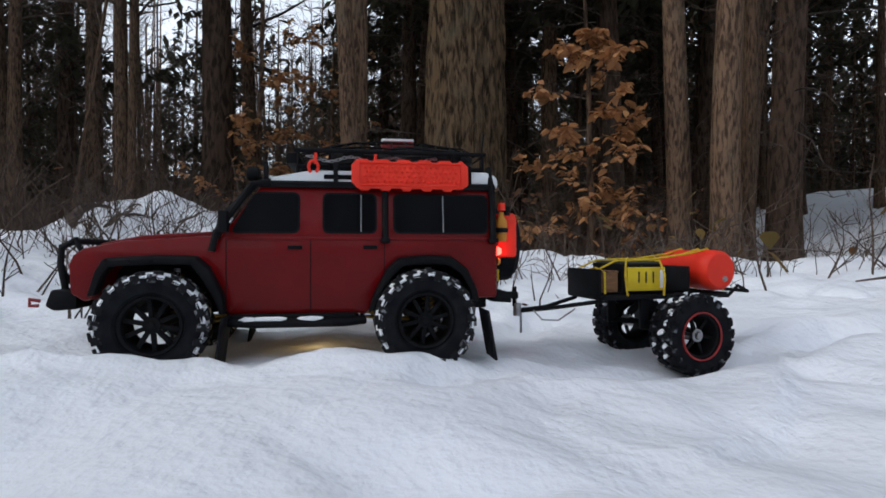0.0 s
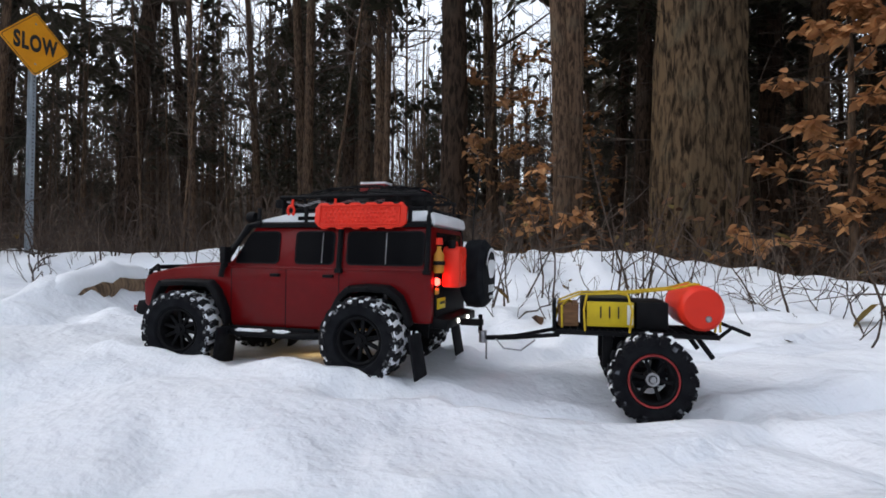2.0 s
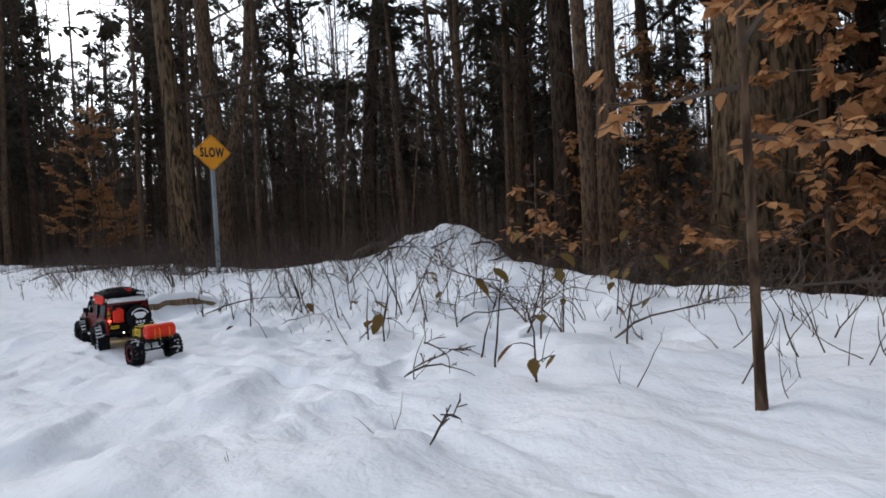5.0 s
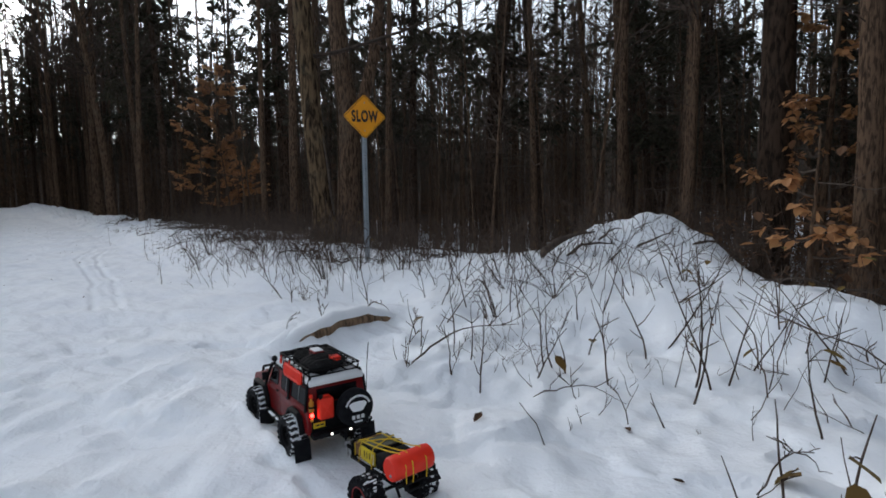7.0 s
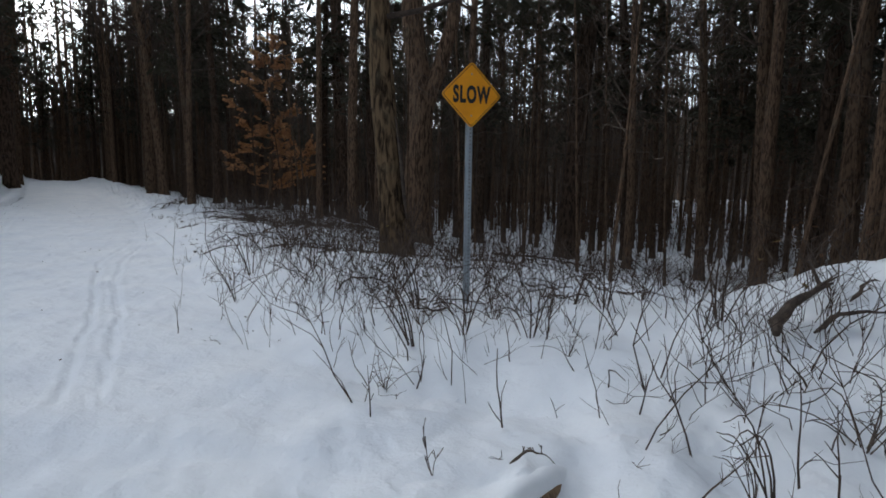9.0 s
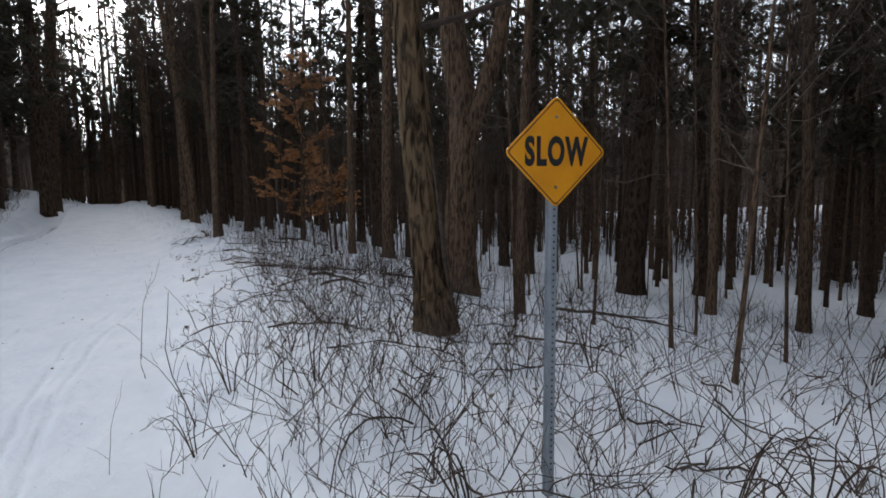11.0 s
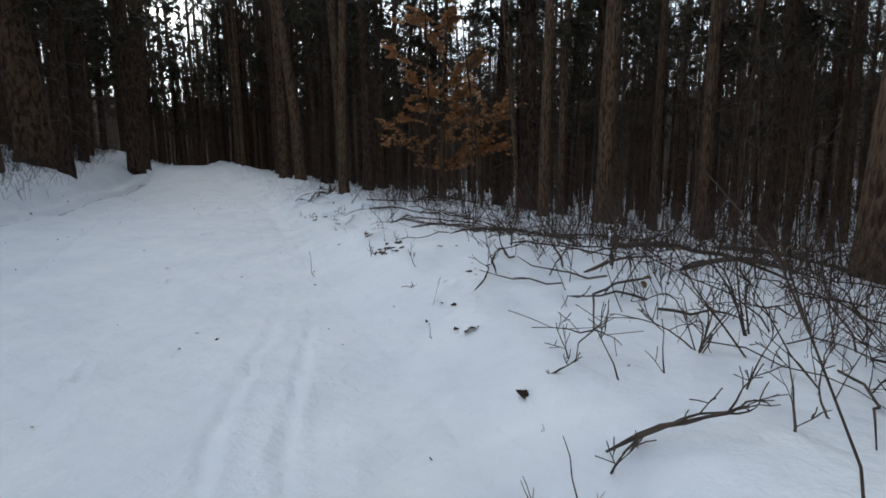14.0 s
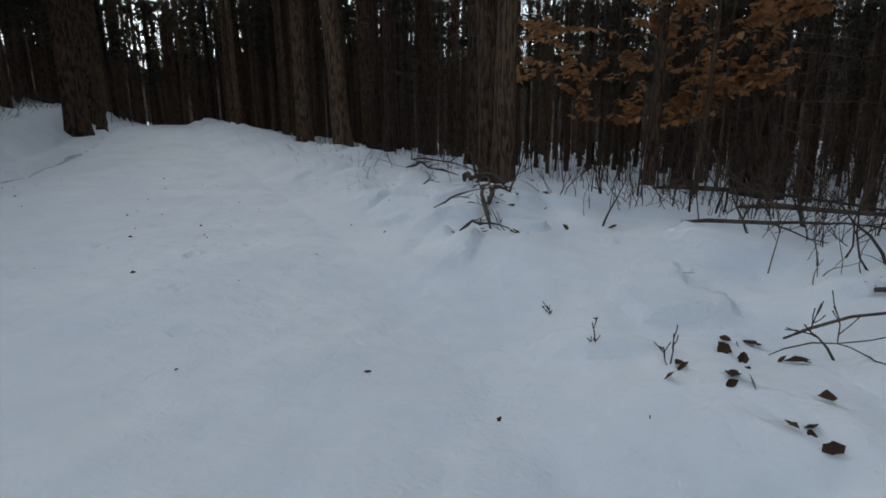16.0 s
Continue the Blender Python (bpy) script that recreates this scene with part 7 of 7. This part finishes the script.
    for i in range(40):
        x = -0.015 - 0.0042 * i
        z = 0.272 - 0.006 * math.sin(i / 39 * math.pi * 3) ** 2
        ring = [(0.0032 * math.cos(a), 0.0018 * math.sin(a), 0) for a in [k * math.pi / 4 for k in range(8)]]
        mm = Matrix.Translation((x, 0.085, z)) @ Matrix.Rotation(radians(90 * (i % 2) + 20), 4, "X")
        links.tube([tuple(mm @ Vector(p)) for p in ring], 0.0007, 4, closed=True)
    part("chain", links, STEEL, root, "bright steel chain hung on the rack")
    for x in (-0.022, -0.098):
        sh = [(x + 0.006 * math.cos(a), 0.088, 0.258 + 0.008 * math.sin(a)) for a in [radians(-60 + 300 * i / 10) for i in range(11)]]
        part("shackle", Geo().tube(sh, 0.0022, 6).tube([(x - 0.002, 0.088, 0.262), (x - 0.003, 0.088, 0.276)], 0.0022, 6), ORANGE, root, "red shackle on the rack")
    # black outer cage: screen posts, gutter rails, side posts
    for s in (-1, 1):
        cage = Geo().tube([side_point(0.098, 0.150, s, 0.006), side_point(0.094, 0.172, s, 0.006), side_point(0.052, 0.234, s, 0.006), side_point(0.030, 0.2375, s, 0.006)], 0.0046, 8)
        part("cage_post", cage, BLACK_PLASTIC, root, "black tube along the screen pillar")
        part("gutter_rail", Geo().tube([side_point(0.046, 0.2365, s, 0.004), side_point(-0.258, 0.2365, s, 0.004)], 0.0032, 7), BLACK_PLASTIC, root, "black rail along the roof gutter")
        for x, z0 in ((-0.113, 0.164), (-0.256, 0.164)):
            part("cage_post", Geo().tube([side_point(x, z0, s, 0.005), side_point(x, 0.238, s, 0.005)], 0.0036, 7), BLACK_PLASTIC, root, "upright black cage tube")
            part("cage_foot", Geo().box((x, s * (B + 0.004), z0), (0.012, 0.008, 0.007)), BLACK_PLASTIC, root, bevel=0.001)
        for x in (0.036, -0.05, -0.225):
            part("rack_leg", Geo().box((x, s * 0.0885, 0.250), (0.006, 0.004, 0.026)), BLACK_PLASTIC, root, "flat black rack leg", bevel=0.0008)
    # traction board on the left rail
    edge = []
    L0, L1, H0, H1 = -0.222, -0.070, 0.2305, 0.2685
    edge += [(L0, H0 + 0.006), (L0 + 0.008, H0)]
    for i in range(5):
        xa = L0 + 0.02 + i * 0.027
        edge += [(xa, H0), (xa + 0.003, H0 - 0.003), (xa + 0.012, H0 - 0.003), (xa + 0.015, H0)]
    edge += [(L1 - 0.008, H0), (L1, H0 + 0.008), (L1, H1 - 0.008), (L1 - 0.008, H1)]
    for i in range(5):
        xa = L1 - 0.02 - i * 0.027
        edge += [(xa, H1), (xa - 0.003, H1 - 0.003), (xa - 0.010, H1 - 0.003), (xa - 0.013, H1)]
    edge += [(L0 + 0.008, H1), (L0, H1 - 0.008)]
    lean = Matrix.Translation((0, 0.094, 0.25)) @ Matrix.Rotation(radians(6), 4, "X") @ Matrix.Translation((0, 0, -0.25))
    board = part("traction_board", Geo().prism(edge, -0.002, 0.003, m=lean), ORANGE, root, "orange-red traction board on the rack", bevel=0.001)
    studs = Geo()
    for r_ in range(4):
        for c in range(17):
            x = L0 + 0.016 + c * 0.0072 + (0.0036 if r_ % 2 else 0)
            z = 0.2395 + r_ * 0.0062
            studs.add([(x - 0.003, 0.003, z), (x, 0.003, z + 0.0028), (x + 0.003, 0.003, z), (x, 0.003, z - 0.0028), (x, 0.0052, z)], [(0, 1, 4), (1, 2, 4), (2, 3, 4), (3, 0, 4)], lean)
    part("studs", studs, ORANGE, board, "diamond studs", smooth=False)
    part("board_rim", Geo().tube([tuple(lean @ Vector(p)) for p in ((L0 + 0.01, 0.0035, 0.235), (L1 - 0.01, 0.0035, 0.235), (L1 - 0.01, 0.0035, 0.264), (L0 + 0.01, 0.0035, 0.264))], 0.0016, 5, closed=True), ORANGE, board)
    return root


def pane(outline, place, s, out, mat):
    g = Geo()
    n = len(outline)
    g.v = [place(x, z, s, out) for x, z in outline] + [place(x, z, s, out - 0.002) for x, z in outline]
    g.f = [tuple(range(n)), tuple(reversed(range(n, 2 * n)))] + [(i, (i + 1) % n, (i + 1) % n + n, i + n) for i in range(n)]
    return g, mat


def frame_of(outer, inner, place, s, out, mat):
    g = Geo()
    n = len(outer)
    g.v = [place(x, z, s, out) for x, z in outer] + [place(x, z, s, out) for x, z in inner] + [place(x, z, s, out - 0.003) for x, z in outer]
    g.f = [(i, (i + 1) % n, (i + 1) % n + n, i + n) for i in range(n)] + [(i, (i + 1) % n, (i + 1) % n + 2 * n, i + 2 * n) for i in range(n)]
    return g, mat


toy_truck()

# ---- the toy trailer ----
def toy_trailer():
    fx, fy = -math.sin(radians(TRUCK_YAW)), math.cos(radians(TRUCK_YAW))
    lx, ly = -math.cos(radians(TRUCK_YAW)), -math.sin(radians(TRUCK_YAW))
    hitch = Vector((TRUCK_AT[0] - 0.318 * fx, TRUCK_AT[1] - 0.318 * fy, 0))
    yaw = TRUCK_YAW + 5
    gx, gy = -math.sin(radians(yaw)), math.cos(radians(yaw))
    p = hitch - Vector((gx, gy, 0)) * 0.275 * 0.88
    root = thing("toy_trailer", "small black toy trailer loaded with cases and an orange roll", "toy trailer",
                 pose(p.x, p.y, ground_at(p.x, p.y) - 0.004, 0, 0, yaw + 90))
    root.scale = (0.88, 0.88, 0.94)
    # axle at x = 0, hitch at x = 0.275
    bed = Geo()
    zb = 0.118
    for y in (-0.058, 0.058):
        bed.box((0.02, y, zb), (0.25, 0.007, 0.007))
    for x in (-0.105, -0.03, 0.045, 0.145):
        bed.box((x, 0, zb - 0.001), (0.007, 0.118, 0.006))
    deck = part("bed_frame", bed, BLACK_PLASTIC, root, "black bed frame", bevel=0.001)
    mesh = Geo()
    for y in np.linspace(-0.055, 0.055, 12):
        mesh.tube([(-0.105, y, zb + 0.004), (0.145, y, zb + 0.004)], 0.0008, 4)
    for x in np.linspace(-0.105, 0.145, 22):
        mesh.tube([(x, -0.058, zb + 0.0045), (x, 0.058, zb + 0.0045)], 0.0008, 4)
    part("bed_mesh", mesh, BLACK_PLASTIC, deck, "wire mesh floor")
    rail = Geo().tube([(-0.105, -0.060, zb), (-0.125, -0.060, zb + 0.016), (-0.150, -0.056, zb + 0.006), (-0.150, 0.056, zb + 0.006), (-0.125, 0.060, zb + 0.016), (-0.105, 0.060, zb)], 0.003, 8)
    part("rear_rail", rail, BLACK_PLASTIC, root)
    fr = Geo().box((0.148, 0, zb + 0.022), (0.006, 0.112, 0.046))
    part("front_board", fr, BLACK_PLASTIC, root, "black front board", bevel=0.001)
    bar = Geo()
    for s in (-1, 1):
        bar.tube([(0.14, s * 0.045, zb - 0.006), (0.215, s * 0.012, 0.100), (0.255, s * 0.006, 0.097)], 0.0034, 7)
    bar.tube([(0.215, 0, 0.099), (0.275, 0, 0.096)], 0.0042, 8)
    part("drawbar", bar, BLACK_PLASTIC, root)
    part("coupling", Geo().lathe([(0.0001, 0.012), (0.007, 0.012), (0.007, -0.008), (0.0001, -0.008)], 12, "z", Matrix.Translation((0.275, 0, 0.096))), STEEL, root)
    part("coupling_pin", Geo().tube([(0.268, 0, 0.094), (0.268, 0, 0.060)], 0.002, 6), STEEL, root)
    part("safety_chain", Geo().tube([(0.25, 0.012, 0.097), (0.235, 0.016, 0.082), (0.205, 0.016, 0.080), (0.18, 0.03, 0.1)], 0.0014, 5), STEEL, root)
    for s in (-1, 1):
        part("leg", Geo().box((0.062, s * 0.052, 0.092), (0.016, 0.007, 0.052)), BLACK_PLASTIC, root, "black upright plate", bevel=0.001)
        part("leg", Geo().box((0, 0, 0), (0.055, 0.005, 0.014), pose(0.006, s * 0.046, 0.098, 0, 40, 0)), BLACK_PLASTIC, root, "slanted drilled arm", bevel=0.001)
        part("swing_arm", Geo().tube([(0.062, s * 0.052, 0.070), (0.0, s * 0.052, WHEEL_R)], 0.0048, 8), BLACK_PLASTIC, root)
        part("strut", Geo().tube([(-0.075, s * 0.05, zb), (-0.10, s * 0.05, zb - 0.032)], 0.0042, 7), BLACK_PLASTIC, root)
        hub = wheel(root, 0, s * 0.095, WHEEL_R - 0.002, s, 20 + 30 * s, snowy=False, trailer=True)
        rng, dust = random.Random(6), Geo()
        for _ in range(22):
            a = rng.uniform(20, 200)
            dust.ball((0.0615 * math.cos(radians(a)), rng.uniform(-0.022, 0.022), 0.0615 * math.sin(radians(a))), (0.006, 0.006, 0.003), rough=0.5, seg=7, rings=5)
        part("packed_snow", dust, SNOW_CAP, hub, "snow dusting on the tyre")
    part("axle", Geo().tube([(0, -0.09, WHEEL_R), (0, 0.09, WHEEL_R)], 0.005, 10), BLACK_PLASTIC, root)
    # the load
    zt = zb + 0.006
    case = part("battery_case", Geo().box((0.062, 0, zt + 0.024), (0.082, 0.100, 0.047)), BLACK_PLASTIC, root, "black case with a yellow side", bevel=0.003)
    for s in (-1, 1):
        face = part("case_side", Geo().box((0.058, s * 0.0520, zt + 0.023), (0.074, 0.006, 0.038)), YELLOW, case, "yellow ribbed side", bevel=0.001)
        part("case_label", Geo().box((0.027, s * 0.0556, zt + 0.023), (0.009, 0.001, 0.030)), WHITE_PAINT, face, "pale printed strip")
        marks = Geo()
        for k in range(3):
            marks.box((0.045 + 0.014 * k, s * 0.0554, zt + 0.026), (0.0025, 0.001, 0.018))
        part("case_slots", marks, SIGN_BLACK, face)
    part("case_lid", Geo().box((0.062, 0, zt + 0.0495), (0.074, 0.09, 0.004)), material("khaki_lid", (0.10, 0.10, 0.07), (0.07, 0.07, 0.05), 40, 0.7), case, "grey-green lid", bevel=0.001)
    part("side_box", Geo().box((-0.008, 0, zt + 0.022), (0.050, 0.102, 0.042)), BLACK_PLASTIC, root, "plain black box", bevel=0.003)
    crate = part("crate", Geo().box((0.125, 0, zt + 0.018), (0.034, 0.094, 0.032)), BROWN, root, "small brown wooden crate", bevel=0.002)
    for x in (0.112, 0.125, 0.138):
        part("crate_slat", Geo().box((x, 0, zt + 0.035), (0.009, 0.096, 0.003)), BROWN, crate, bevel=0.0006)
    # orange roll across the back
    prof = [(0.0001, -0.071), (0.028, -0.071), (0.0325, -0.066), (0.034, -0.05), (0.0332, 0), (0.034, 0.05), (0.0325, 0.066), (0.028, 0.071), (0.0001, 0.071)]
    roll = part("roll", Geo().lathe(prof, 40, "y", Matrix.Translation((-0.080, 0, zt + 0.036))), ORANGE, root, "bright orange-red roll")
    part("roll_button", Geo().lathe([(0.0001, 0.074), (0.004, 0.0735), (0.005, 0.071)], 12, "y", Matrix.Translation((-0.088, 0, zt + 0.022))), STEEL, roll)
    # bungee cords
    cords = [
        [(0.148, 0.035, zt), (0.140, 0.035, zt + 0.038), (0.105, 0.032, zt + 0.052), (0.03, 0.02, zt + 0.054), (-0.045, 0.012, zt + 0.062), (-0.08, 0.012, zt + 0.0715), (-0.112, 0.012, zt + 0.050), (-0.115, 0.012, zt + 0.02), (-0.112, 0.012, zt - 0.004)],
        [(0.148, -0.035, zt), (0.140, -0.035, zt + 0.038), (0.105, -0.032, zt + 0.052), (0.03, -0.028, zt + 0.054), (-0.045, -0.034, zt + 0.062), (-0.08, -0.036, zt + 0.0715), (-0.112, -0.036, zt + 0.050), (-0.115, -0.036, zt + 0.02), (-0.112, -0.036, zt - 0.004)],
        [(0.028, 0.061, zt - 0.004), (0.024, 0.058, zt + 0.03), (0.03, 0.052, zt + 0.052), (0.05, 0.0, zt + 0.055), (0.07, -0.05, zt + 0.053), (0.074, -0.058, zt + 0.03), (0.075, -0.061, zt - 0.004)],
        [(0.098, 0.060, zt - 0.004), (0.100, 0.056, zt + 0.03), (0.095, 0.050, zt + 0.052), (0.06, 0.0, zt + 0.056), (0.03, -0.05, zt + 0.053), (0.02, -0.058, zt + 0.03), (0.02, -0.061, zt - 0.004)],
        [(0.095, 0.05, zt + 0.053), (0.03, 0.045, zt + 0.056), (-0.04, 0.04, zt + 0.064), (-0.08, 0.036, zt + 0.0715), (-0.112, 0.036, zt + 0.048), (-0.114, 0.036, zt)],
        [(0.135, 0.05, zt), (0.136, 0.050, zt + 0.034), (0.125, 0.0, zt + 0.040), (0.116, -0.05, zt + 0.034), (0.116, -0.052, zt)],
    ]
    for line in cords:
        part("bungee_cord", Geo().tube(line, 0.0019, 6), YELLOW_CORD, root, "yellow bungee cord")


toy_trailer()
